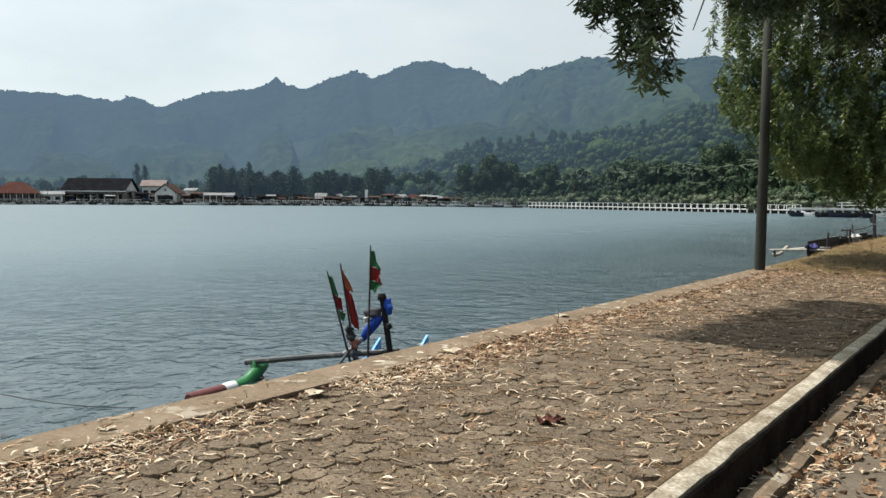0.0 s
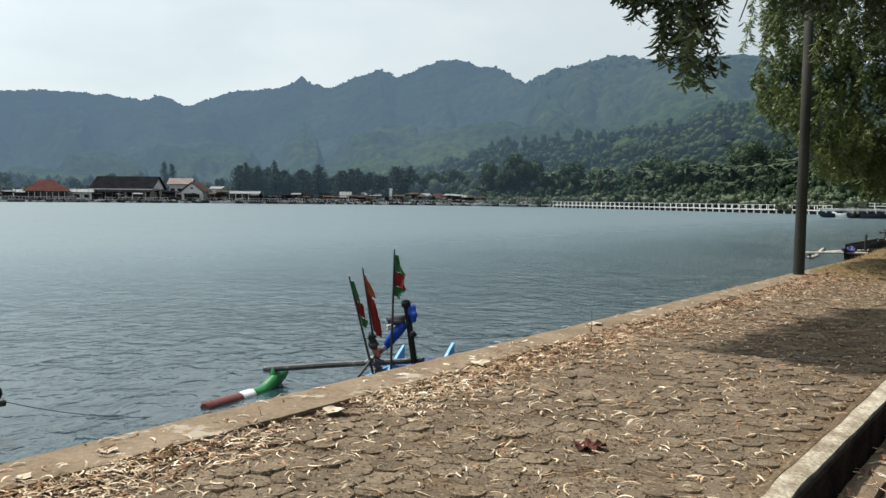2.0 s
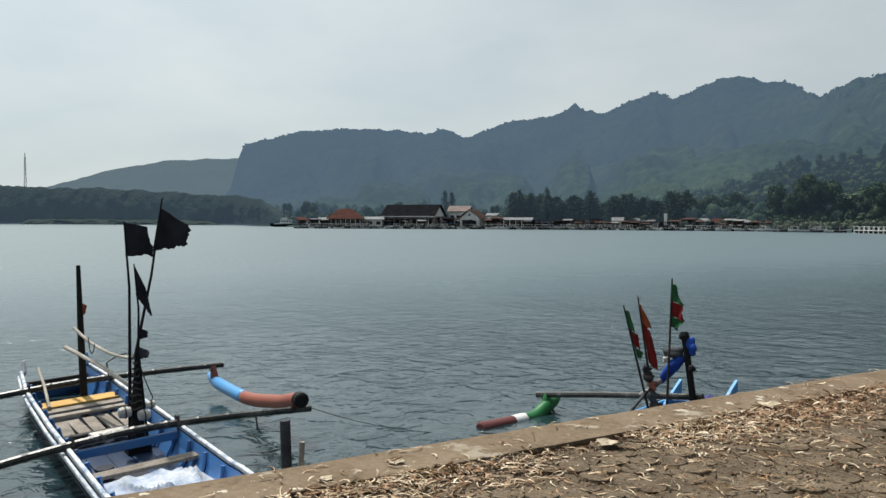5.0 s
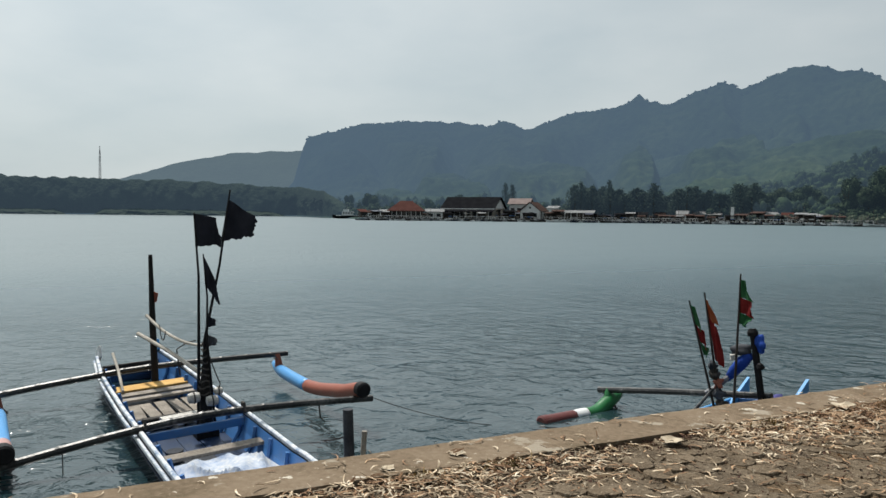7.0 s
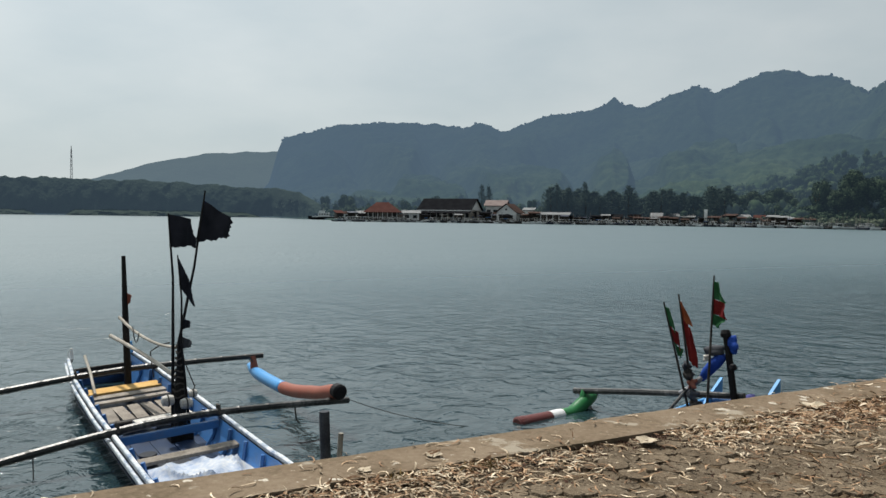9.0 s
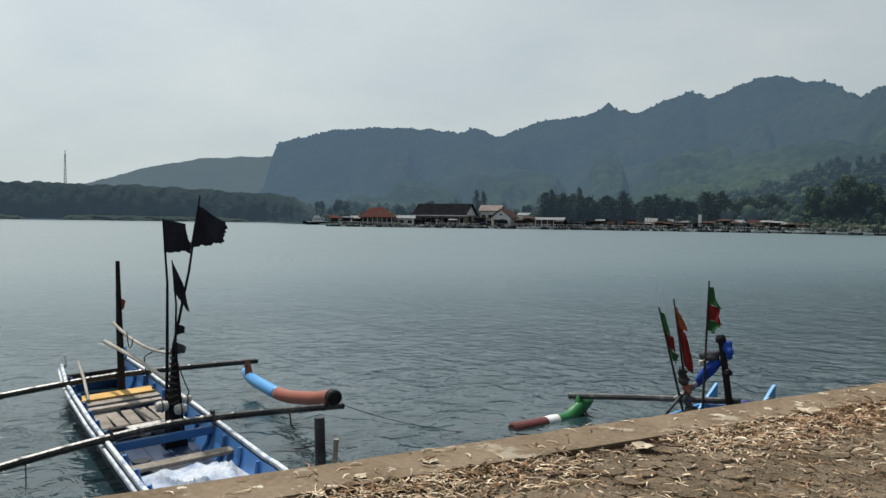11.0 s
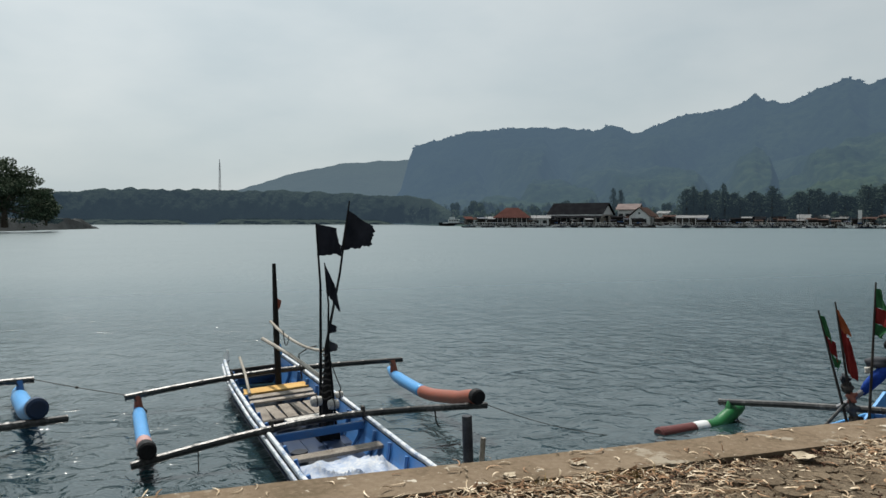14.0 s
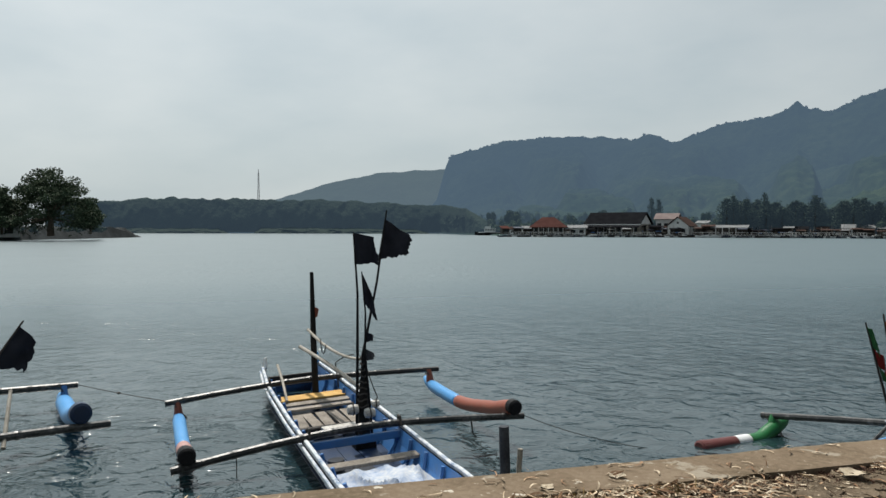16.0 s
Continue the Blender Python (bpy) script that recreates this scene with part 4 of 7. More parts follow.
    solid(part("rag", cloth([(1.37, 0.15, 1.46), (1.42, 0.20, 1.41), (1.42, 0.20, 1.31), (1.37, 0.15, 1.27)], 5, 5, 0.02, 4), RUST, boat), 0.006)
    part("rail_pole", bamboo([(1.33, 0.06, 1.12), (1.9, 0.10, 1.03), (2.5, 0.15, 0.985), (3.05, 0.19, 0.99), (3.58, 0.22, 1.04)], 0.020, 0.016), BAMBOO, boat, "pale sagging bamboo rail")
    part("rail_pole", bamboo([(1.14, -0.03, 0.86), (2.4, 0.13, 0.78), (3.5, 0.22, 0.70)], 0.026, 0.022), BAMBOO, boat, "pale bamboo rail")
    part("rail_pole", bamboo([(0.95, -0.34, 0.60), (1.35, -0.34, 0.44), (1.85, -0.37, 0.27)], 0.019, 0.018), BAMBOO, boat)
    part("handle_wire", Shape().tube([(2.0, 0.30, 0.40), (1.9, 0.30, 0.72), (1.95, 0.42, 0.80), (2.1, 0.50, 0.84)], 0.009, 5), DARKWOOD, boat)
    rope([(2.1, 0.07, 1.10), (2.15, 0.08, 0.92), (2.3, 0.1, 1.04)], 0.007, ROPE, boat, sag=0.05)
    # the bundle of marker poles
    bx = 3.62
    part("mast_foot", Shape().tube([(bx, 0.20, -0.08), (bx, 0.21, 0.30), (bx, 0.22, 0.58), (bx, 0.24, 0.85), (bx, 0.25, 1.10)], [0.080, 0.074, 0.056, 0.034, 0.020], 10), POSTWOOD, boat, "dark wrapped mast foot")
    part("mast_step", Shape().box((bx, 0.20, 0.04), (0.20, 0.24, 0.22), cut=0.05), POSTWOOD, boat)
    for base, knee, tip, r, flags in (
            ((bx - 0.03, 0.12, 0.0), (bx - 0.03, 0.20, 1.06), (bx - 0.02, 0.23, 2.45), 0.018,
             [([(bx - 0.02, 0.23, 2.44), (bx + 0.02, 0.46, 2.39), (bx + 0.03, 0.51, 2.08), (bx - 0.02, 0.22, 2.08)], "ragged black flag", 2)]),
            ((bx + 0.03, 0.18, 0.0), (bx + 0.02, 0.25, 1.06), (bx - 0.04, 0.64, 2.68), 0.018,
             [([(bx - 0.04, 0.61, 2.58), (bx - 0.08, 0.92, 2.38), (bx - 0.07, 0.90, 2.15), (bx - 0.02, 0.50, 2.12)], "ragged black flag", 5)]),
            ((bx + 0.05, 0.30, 0.0), (bx + 0.04, 0.27, 1.06), (bx + 0.02, 0.29, 2.00), 0.014,
             [([(bx + 0.02, 0.29, 1.99), (bx + 0.04, 0.39, 1.74), (bx + 0.05, 0.44, 1.40), (bx + 0.02, 0.29, 1.66)], "torn black pennant", 9)])):
        knee, tip = (Vector(p) + Vector((0, -0.01, 0.045)) for p in (knee, tip))
        flags = [([Vector(p) + Vector((0, -0.01, 0.045)) for p in corners], lab, seed) for corners, lab, seed in flags]
        pole_ = part("flag_pole", Shape().tube([base, Vector(base).lerp(Vector(knee), 0.6), knee, Vector(knee).lerp(Vector(tip), 0.5) + Vector((0.015, 0.02, 0)), tip], [r, r, r * 0.95, r * 0.75, r * 0.5], 8), BLACK, boat)
        for corners, lab, seed in flags:
            solid(part("flag", cloth(corners, 16, 12, 0.045, seed), FLAG_BLACK, pole_, lab), 0.004)
    for z, s_, mat in ((1.37, 0.09, FLAG_BLACK), (1.16, 0.09, GREYCLOTH)):
        solid(part("rag", cloth([(bx + 0.02, 0.28, z), (bx + 0.05, 0.28 + s_, z - 0.05), (bx + 0.06, 0.28 + s_ * 0.9, z - 0.12), (bx + 0.02, 0.28, z - 0.13)], 6, 5, 0.02, int(z * 10)), mat, boat), 0.006)
    for k in range(9):
        rad_ = 0.070 - 0.0052 * k
        part("lashing", Shape().tube([(bx + rad_ * math.cos(t), 0.215 + 0.004 * k + rad_ * math.sin(t), 0.52 + 0.068 * k + 0.012 * math.sin(3 * t + k)) for t in np.linspace(0, 6.28, 13)], 0.010, 5), ROPE, boat)
    rope([(bx + 0.02, 0.25, 1.05), (bx + 0.10, 0.36, 0.62), (bx + 0.06, 0.30, 0.52)], 0.007, ROPE, boat, "loose_line", 0.03)
    for p, r in (((bx + 0.06, 0.08, 0.50), 0.060), ((bx + 0.15, 0.25, 0.46), 0.058), ((bx + 0.08, 0.34, 0.54), 0.042)):
        s = Shape()
        s.tube([(p[0], p[1] + r * y, p[2]) for y in (-1.1, -0.95, -0.25, 0.25, 0.95, 1.1)], [r * 0.45, r * 0.85, r, r, r * 0.85, r * 0.45], 11)
        marker = part("marker_float", s, FOAM, boat, "grubby white foam float")
        part("cord", Shape().tube([(p[0] + r * 1.02 * math.cos(t), p[1], p[2] + r * 1.02 * math.sin(t)) for t in np.linspace(0, 6.28, 11)], 0.008, 5), ROPE, marker)
    part("bailer", Shape().tube([(4.42, -0.30, 0.05), (4.42, -0.30, 0.20)], [0.07, 0.085], 12), GREYCLOTH, boat, "small grey bailing bucket")
    # crumpled sheet in the bow
    def rumple(u, v):
        a, b = 4.86 + 1.30 * u + 0.16 * (v - 0.5), (v - 0.5) * (0.97 - 0.10 * u) - 0.02
        fold = 1 - abs(2 * float(vnoise(np.array(a * 1.5 + b * 1.2 + 9), np.array(b * 2.6 - a * 1.2 + 4))) - 1)
        crease = 1 - abs(2 * float(vnoise(np.array(a * 3.2 - b * 5.5 + 2), np.array(b * 3.0 + a * 1.6))) - 1)
        rim = math.sin(math.pi * min(1, max(0.06, u))) ** 0.4 * (1 - abs(2 * v - 1) ** 3) ** 0.5
        return (a, b, 0.09 + rim * (0.07 + 0.13 * fold ** 1.3 + 0.085 * crease ** 2.5 + 0.04 * u))
    solid(part("tarpaulin", Shape().grid(rumple, 44, 38), TARP, boat, "crumpled white and pale blue tarpaulin"), 0.006)
    rope([(4.07, 1.35, 0.30), (4.07, 1.36, 0.14), (4.10, 1.39, 0.10)], 0.010, ROPE, boat, "hanging_hook", 0)
    rope([(4.07, -1.25, 0.30), (4.05, -1.26, 0.02), (4.08, -1.28, -0.02)], 0.006, ROPE, boat, "hanging_line", 0)
    return boat

HEEL = math.degrees(math.atan(0.056))
BOAT1 = Matrix.Translation((-10.25, 7.63, W)) @ pose(0, 0, 0, 0, 0, -25.44) @ pose(0, 0, 0, HEEL, 0, 0)
blue_boat(BOAT1, "blue and white outrigger fishing boat with black flags")

def plain_boat(m, label, L, h, outer, inner, rim, mid=0.5, lift=0.16):
    boat = thing("outrigger_boat", label, "boat", m)
    boat_hull(boat, L, 0.40, mid, h, outer, inner, rim, "")
    for sgn in (-1, 1):
        part("stern_cheek", Shape().add([(-0.12, sgn * 0.40, h + lift), (0.42, sgn * 0.40, h - 0.02), (-0.04, sgn * 0.40, h - 0.05), (-0.12, sgn * 0.36, h + lift), (0.42, sgn * 0.36, h - 0.02), (-0.04, sgn * 0.36, h - 0.05)],
                                        [(0, 1, 2), (5, 4, 3), (0, 3, 4, 1), (1, 4, 5, 2), (2, 5, 3, 0)]), LIGHTBLUE, boat)
    part("stern_board", Shape().box((0.16, 0, h - 0.02), (0.04, 0.78, 0.18)), inner, boat)
    for a in np.arange(1.2, L - 0.8, 0.75):
        part("thwart", Shape().box((a, 0, h - 0.10), (0.15, 1.7 * mid, 0.03)), PLANK, boat)
    for k in range(4):
        part("floor_board", Shape().box((L * 0.5, (k - 1.5) * 0.42 * mid, 0.035 + 0.004 * (k % 2)), (L * 0.78, 0.40 * mid, 0.02)), WETBLUE, boat, "dark wet blue floor board")
    return boat

# the boat with green floats, heeled beside the quay
BOAT2 = Matrix.Translation((-1.81, 10.55, W)) @ pose(0, 0, 0, 0, 0, 250.6) @ pose(0, 0, 0, math.degrees(math.atan(0.14)), 0, 0)
boat2 = plain_boat(BOAT2, "small blue outrigger boat with red-green flags and green float", 4.3, 0.28, BLUE, BLUE, LIGHTBLUE, 0.40, 0.29)
outriggers(boat2, 0.90, 2.06, 1.9, -0.03, 0.47, 0.08, 0.51, 0.040, ((0, 0.47, GREEN), (0.47, 0.64, WHITE), (0.64, 1.0, DARKRED)), sides=(-1,), bow_up=(-0.15, -0.25, -0.005), cap=DARKRED, strut=GREEN, rf=0.093, near_spar=False, kick=0.07, tail=0.66)
part("prop_stick", bamboo([(1.50, -0.32, 0.16), (1.15, -0.04, 0.60)], 0.020, 0.018), BAMBOO_DARK, boat2)
# long-shaft engine raised on its post, wrapped in cloth
part("engine_post", Shape().tube([(0.95, 0.42, 0.30), (0.95, 0.40, 1.05), (0.95, 0.39, 1.18)], [0.040, 0.037, 0.036], 9), BLACK, boat2, "dark engine post")
part("post_cap", Shape().tube([(0.95, 0.39, 1.17), (0.95, 0.39, 1.21), (0.95, 0.39, 1.25)], [0.055, 0.058, 0.04], 10), BLACK, boat2)
def lump(centre, radii, seed, nu=14, nv=10, rough=0.25):
    rs = random.Random(seed)
    ph = [rs.random() * 6 for _ in range(6)]
    def fn(u, v):
        th, fi = 2 * math.pi * u, math.pi * v
        d = Vector((math.cos(th) * math.sin(fi), math.sin(th) * math.sin(fi), math.cos(fi)))
        k = 1 + rough * (math.sin(3 * th + ph[0] + 2 * fi) * 0.4 + math.sin(5 * fi + ph[1]) * 0.35 + math.sin(2 * th - 4 * fi + ph[2]) * 0.4) * math.sin(fi)
        return Vector(centre) + Vector((d.x * radii[0], d.y * radii[1], d.z * radii[2])) * k
    return Shape().grid(fn, nu, nv)
part("engine_cover", lump((0.95, 0.24, 1.02), (0.085, 0.13, 0.065), 3), GREYCLOTH, boat2, "dark grey engine cover", smooth=True)
part("engine_wrap", Shape().tube([(0.95, 0.34, 0.97), (0.97, 0.24, 0.88), (1.0, 0.14, 0.78), (1.02, 0.07, 0.70)], [0.055, 0.07, 0.06, 0.035], 10), BLUECLOTH, boat2, "royal blue cloth wrap", smooth=True)
part("engine_wrap", lump((0.94, 0.46, 1.08), (0.045, 0.06, 0.10), 8, rough=0.5), BLUECLOTH, boat2, "royal blue cloth wrap", smooth=True)
part("shaft", Shape().tube([(1.0, 0.16, 0.78), (1.08, -0.06, 0.60), (1.12, -0.16, 0.55)], [0.035, 0.03, 0.025], 8), STEEL, boat2)
part("engine_part", lump((0.98, 0.46, 0.84), (0.045, 0.04, 0.04), 12), BLACK, boat2, smooth=True)
part("net_heap", lump((0.45, 0.22, 0.36), (0.30, 0.16, 0.08), 15, rough=0.6), VIOLETNET, boat2, "violet-blue net heap", smooth=True)
def striped_flag(pole_, top, down, out, seed, bands):
    """A limp striped pennant hanging along its pole."""
    top, down, out = Vector(top), Vector(down), Vector(out)
    z = 0.0
    for frac, mat, lab, w0, w1 in bands:
        a, d = top.lerp(down, z), top.lerp(down, z + frac)
        f_ = part("flag_band", cloth([a, a + out * w0, d + out * w1, d], 7, 5, 0.03, seed), mat, pole_, lab)
        solid(f_, 0.004)
        z += frac
GRR = ((0.40, FLAG_GREEN, "green flag cloth", 0.35, 0.95), (0.34, FLAG_RED, "red flag cloth", 0.95, 1.05), (0.26, FLAG_GREEN, "green flag cloth", 1.05, 0.55))
p_ = flagpole(boat2, (1.12, -0.02, 0.10), (1.22, -0.19, 1.60), 0.017, DARKWOOD, [])
striped_flag(p_, (1.22, -0.18, 1.56), (1.18, -0.10, 1.00), (0.02, 0.11, -0.10), 3, GRR)
p_ = flagpole(boat2, (1.12, 0.02, 0.10), (1.15, -0.03, 1.68), 0.017, DARKWOOD, [])
striped_flag(p_, (1.15, -0.02, 1.60), (1.14, 0.02, 0.92), (0.03, 0.12, -0.10), 6, ((0.3, FLAG_ORANGE, "orange flag cloth", 0.25, 1.0), (0.7, FLAG_RED, "red flag cloth", 1.0, 0.9)))
p_ = flagpole(boat2, (1.08, 0.10, 0.10), (1.05, 0.38, 1.86), 0.017, DARKWOOD, [])
striped_flag(p_, (1.05, 0.37, 1.80), (1.05, 0.29, 1.32), (0.03, 0.18, -0.07), 11, GRR)
for p, r, mt in (((1.13, -0.03, 0.86), 0.045, GREYCLOTH), ((1.13, -0.01, 0.76), 0.055, DARKWOOD), ((1.12, 0.02, 0.66), 0.05, RUST), ((1.13, 0.02, 0.54), 0.055, GREYCLOTH), ((1.12, 0.03, 0.42), 0.06, DARKWOOD), ((1.08, 0.20, 0.95), 0.03, FOAM)):
    part("pole_lashing", lump(p, (r, r, r * 1.2), int(p[2] * 100), rough=0.6), mt, boat2, smooth=True)

# the neighbouring boat: blue floats and a dark flag
BOAT3 = Matrix.Translation((-13.51, 3.23, W)) @ pose(0, 0, 0, 0, 0, -12.5)
boat3 = plain_boat(BOAT3, "blue outrigger boat with light blue floats and dark flag", 6.9, 0.33, NAVY, BLUE, WHITE, 0.52)
outriggers(boat3, 1.6, 3.9, 1.953, 0.065, 0.31, 0.242, 0.34, 0.050, ((0, 0.88, LIGHTBLUE), (0.88, 1.0, BLUE)), cap=WETBLUE, rf=0.115, strut=BLUE, inset=0.32, slant=0.14, skew=0.5)
flagpole(boat3, (3.6, 0.20, 0.1), (3.2, 1.20, 1.44), 0.02, DARKWOOD,
         [([(3.22, 1.16, 1.38), (3.20, 1.36, 1.18), (3.26, 1.20, 0.84), (3.36, 0.84, 0.94)], FLAG_BLACK, "grey-black flag", 21)])
part("pale_stick", bamboo([(4.3, 0.90, 0.22), (3.72, 1.02, 0.72)], 0.024, 0.02), BAMBOO, boat3)

# boats farther along the quay
def quayside_boat(label, s0, L, h, hull_mat):
    m = Matrix.Translation(q(-6.45, s0, W)) @ pose(0, 0, 0, 0, 0, 59.6)
    boat = thing("outrigger_boat", label, "boat", m)
    boat_hull(boat, L, 0.42, 0.5, h, hull_mat, DARKWOOD, DARKWOOD, "")
    for k in range(int((L - 0.5) / 0.29)):
        part("rail_post", Shape().box((0.3 + 0.29 * k, 0.40, h + 0.11), (0.10, 0.06, 0.17)), DARKWOOD, boat)
    part("top_rail", Shape().box((L / 2, 0.40, h + 0.21), (L - 0.4, 0.06, 0.04)), DARKWOOD, boat)
    return boat
boat4 = quayside_boat("dark outrigger boat with a low toothed rail along the quay", 31.2, 6.4, 0.78, DARKWOOD)
outriggers(boat4, 0.35, 2.3, 1.80, 0.0, 0.60, 0.52, 0.68, 0.045, ((0, 0.5, BAMBOO), (0.5, 1.0, BAMBOO)), sides=(1,), spar=BAMBOO, rf=0.07, strut=DARKWOOD)
part("net_heap", lump((0.7, 0.36, 0.74), (0.40, 0.22, 0.15), 22, rough=0.5), VIOLETNET, boat4, "violet-blue net heap", smooth=True)
part("stern_post", Shape().tube([(2.1, 0.1, 0.7), (2.1, 0.1, 1.28)], [0.05, 0.04], 7), DARKWOOD, boat4)
part("bow_post", Shape().tube([(6.0, 0.0, 0.7), (6.0, 0.0, 1.32)], [0.05, 0.045], 7), DARKWOOD, boat4)
boat5 = quayside_boat("dark boat with upright poles and a pale sack", 37.4, 7.0, 0.74, DARKWOOD)
part("sack", lump((0.5, -0.1, 0.98), (0.28, 0.22, 0.11), 23, rough=0.5), FOAM, boat5, "pale sack", smooth=True)
for a, b, z, lean, r in ((0.9, 0.0, 1.5, -0.45, 0.04), (0.4, 0.2, 1.35, 0.1, 0.035), (6.2, 0.0, 1.95, 0.0, 0.085)):
    part("pole", Shape().tube([(a, b, 0.3), (a + lean, b + 0.05, z)], [r, r * 0.8], 7), DARKWOOD, boat5)
part("cross_pole", bamboo([(-1.7, 0.05, 1.30), (2.5, 0.0, 1.27), (6.6, 0.0, 1.42)], 0.04, 0.035), BAMBOO_DARK, boat5)
part("rag", cloth([(6.2, 0.1, 1.75), (6.2, 0.26, 1.7), (6.2, 0.24, 1.42), (6.2, 0.1, 1.45)], 5, 4, 0.03, 31), GREYCLOTH, boat5, "grey rag")

# mooring posts at the quay's foot
for s_, top, r, lab, mat in ((2.50, 0.13, 0.042, "dark grey steel mooring post beside the quay", GREYCLOTH), (2.61, -0.06, 0.022, "short pale stake beside the quay", BAMBOO)):
    mp = part("mooring_post", Shape().tube([q(-6.15, s_, -2.0), q(-6.15, s_ + 0.01, -0.3), q(-6.15, s_ - 0.005 + 0.03 * (r < 0.03), top)], [r, r, r * 0.96], 12), mat)
    tagged(mp, lab, "post", "mooring posts")
rp = rope([BOAT1 @ Vector((4.07, 2.0, 0.26)), BOAT2 @ Vector((2.22, -1.74, 0.20))], 0.0045, ROPE, None, "mooring_rope", 0.10)
tagged(rp, "thin dark mooring rope over the water", "rope")
ra, rb = BOAT1 @ Vector((1.2, -1.85, 0.33)), BOAT3 @ Vector((1.6, 1.95, 0.34))
rp = thing("mooring_rope", "taut dark rope with a knot between two boats", "rope")
rope([ra, rb], 0.0055, ROPE, rp, "line", 0.012)
part("knot", lump(ra.lerp(rb, 0.5) - Vector((0, 0, 0.012)), (0.03, 0.022, 0.018), 61), ROPE, rp, smooth=True)

# ------------------------------------------------------------------ pole and tree
pole = thing("utility_pole", "tall round weathered concrete utility pole", "pole", Matrix.Translation((5.126, 18.94, 0)))
part("shaft", Shape().tube([(0, 0, -0.3), (0, 0, 0), (0.01, 0, 3.0), (0.0, 0, 8.4)], [0.125, 0.122, 0.108, 0.085], 24), POLE, pole, smooth=True)
part("cap", Shape().tube([(0, 0, 8.39), (0, 0, 8.43)], [0.085, 0.05], 16), CONCRETE, pole)

def acacia(label, limbs, twigs, seed, per=52, long=1.0, droop=0.75, leaf=FOLIAGE):
    """Trunk and limbs, and hanging twigs (tip, length) set with sickle leaves."""
    tree = thing("acacia_tree", label, "tree", Matrix.Translation((0, 0, 0)), "roadside acacias")
    for name, r0, r1, pts in limbs:
        n = len(pts)
        part(name, Shape().tube(pts, [r0 + (r1 - r0) * i / (n - 1) for i in range(n)], 9), BARK, tree, smooth=True)
    rs = np.random.RandomState(seed)
    lv, lf, tw = [], [], Shape()
    for tip, ln in twigs:
        top = tip + Vector((rs.normal() * 0.22 * ln, rs.normal() * 0.22 * ln, ln))
        bend = Vector((rs.normal() * 0.08, rs.normal() * 0.08, 0))
        tw.tube([top.lerp(tip, t) + bend * math.sin(math.pi * t) for t in np.linspace(0, 1, 5)], [0.006, 0.005, 0.004, 0.003, 0.002], 3, caps=False)
        for k in range(int(per * ln) + 10):
            t = rs.rand() ** 0.75
            p = top.lerp(tip, t) + bend * math.sin(math.pi * t)
            ang = rs.uniform(0, 6.283)
            out = Vector((math.cos(ang), math.sin(ang), rs.normal() * 0.42 - droop)).normalized()
            side = out.cross(Vector((rs.normal(), rs.normal(), rs.normal()))).normalized()
            le, wi = rs.uniform(0.10, 0.19) * long, rs.uniform(0.010, 0.018) * long
            sick = out.cross(side) * le * rs.uniform(-0.18, 0.18) + Vector((0, 0, -0.02))
            k0 = len(lv)
            m1, m2 = p + out * le * 0.35 + sick * 0.8, p + out * le * 0.72 + sick * 0.9
            lv += [tuple(p), tuple(m1 + side * wi), tuple(m1 - side * wi), tuple(m2 + side * wi * 0.8), tuple(m2 - side * wi * 0.8), tuple(p + out * le)]
            lf += [(k0, k0 + 2, k0 + 1), (k0 + 1, k0 + 2, k0 + 4, k0 + 3), (k0 + 3, k0 + 4, k0 + 5)]
    me = bpy.data.meshes.new("crown")
    me.from_pydata(lv, [], lf)
    me.materials.append(leaf)
    tagged(part("crown", me, None, tree), "drooping green sickle leaves", kind="stuff")
    tagged(part("twig", tw, BARK, tree), "thin hanging twigs", kind="stuff")
    return tree

rs = np.random.RandomState(21)
def bottom(d):
    return float(np.interp(d, (-4.75, -4.6, -4.2, -3.86, -3.34, -2.5, -1.0, 1), (4.3, 3.40, 3.00, 2.72, 2.10, 1.66, 1.5, 1.6)))
twigs = []
for _ in range(64):                      # hanging spray on the near branch
    d = rs.uniform(-4.06, -3.52)
    zb = 2.72 + 0.5 * abs((d + 3.42) / 0.66) ** 1.5 + rs.rand() ** 1.3 * 1.6
    twigs.append((q(d, 8.95 + rs.normal() * 0.22, zb), rs.uniform(0.35, 0.7)))
for _ in range(30):
    d = rs.uniform(-4.55, -4.0)
    twigs.append((q(d, 8.7 + rs.normal() * 0.2, 3.66 + rs.rand() ** 1.3 * 0.8), rs.uniform(0.3, 0.55)))
for _ in range(900):                     # upper crown over the road
    d = rs.uniform(-4.05, 0.8)
    low = 4.45 if d < -3.0 else 4.45 - 0.25 * (d + 3.0)
    twigs.append((q(d, 13.0 + rs.normal() * 0.7, low + rs.rand() * 1.8), rs.uniform(0.3, 0.6)))
for _ in range(700):                     # its thick dark inside
    d = rs.uniform(-3.0, 0.8)
    twigs.append((q(d, 14.3 + rs.normal() * 0.5, 4.1 - 0.2 * (d + 3.0) + rs.rand() * 2.4), rs.uniform(0.35, 0.7)))
for _ in range(160):
    twigs.append((Vector((rs.uniform(4.6, 11.5), rs.uniform(10.6, 15.5), rs.uniform(5.4, 8.2))), rs.uniform(0.5, 1.0)))
for _ in range(2500):                     # unseen crown side above the quay edge, placed to shade the pavement
    s_ = rs.uniform(8.4, 13.2)
    twigs.append((q(rs.uniform(-6.5, -4.35) if rs.rand() < 0.92 else rs.uniform(-4.35, -2.4), s_, 5.3 + (s_ - 8.5) * 0.25 + rs.rand() * 1.3), rs.uniform(0.4, 0.8)))
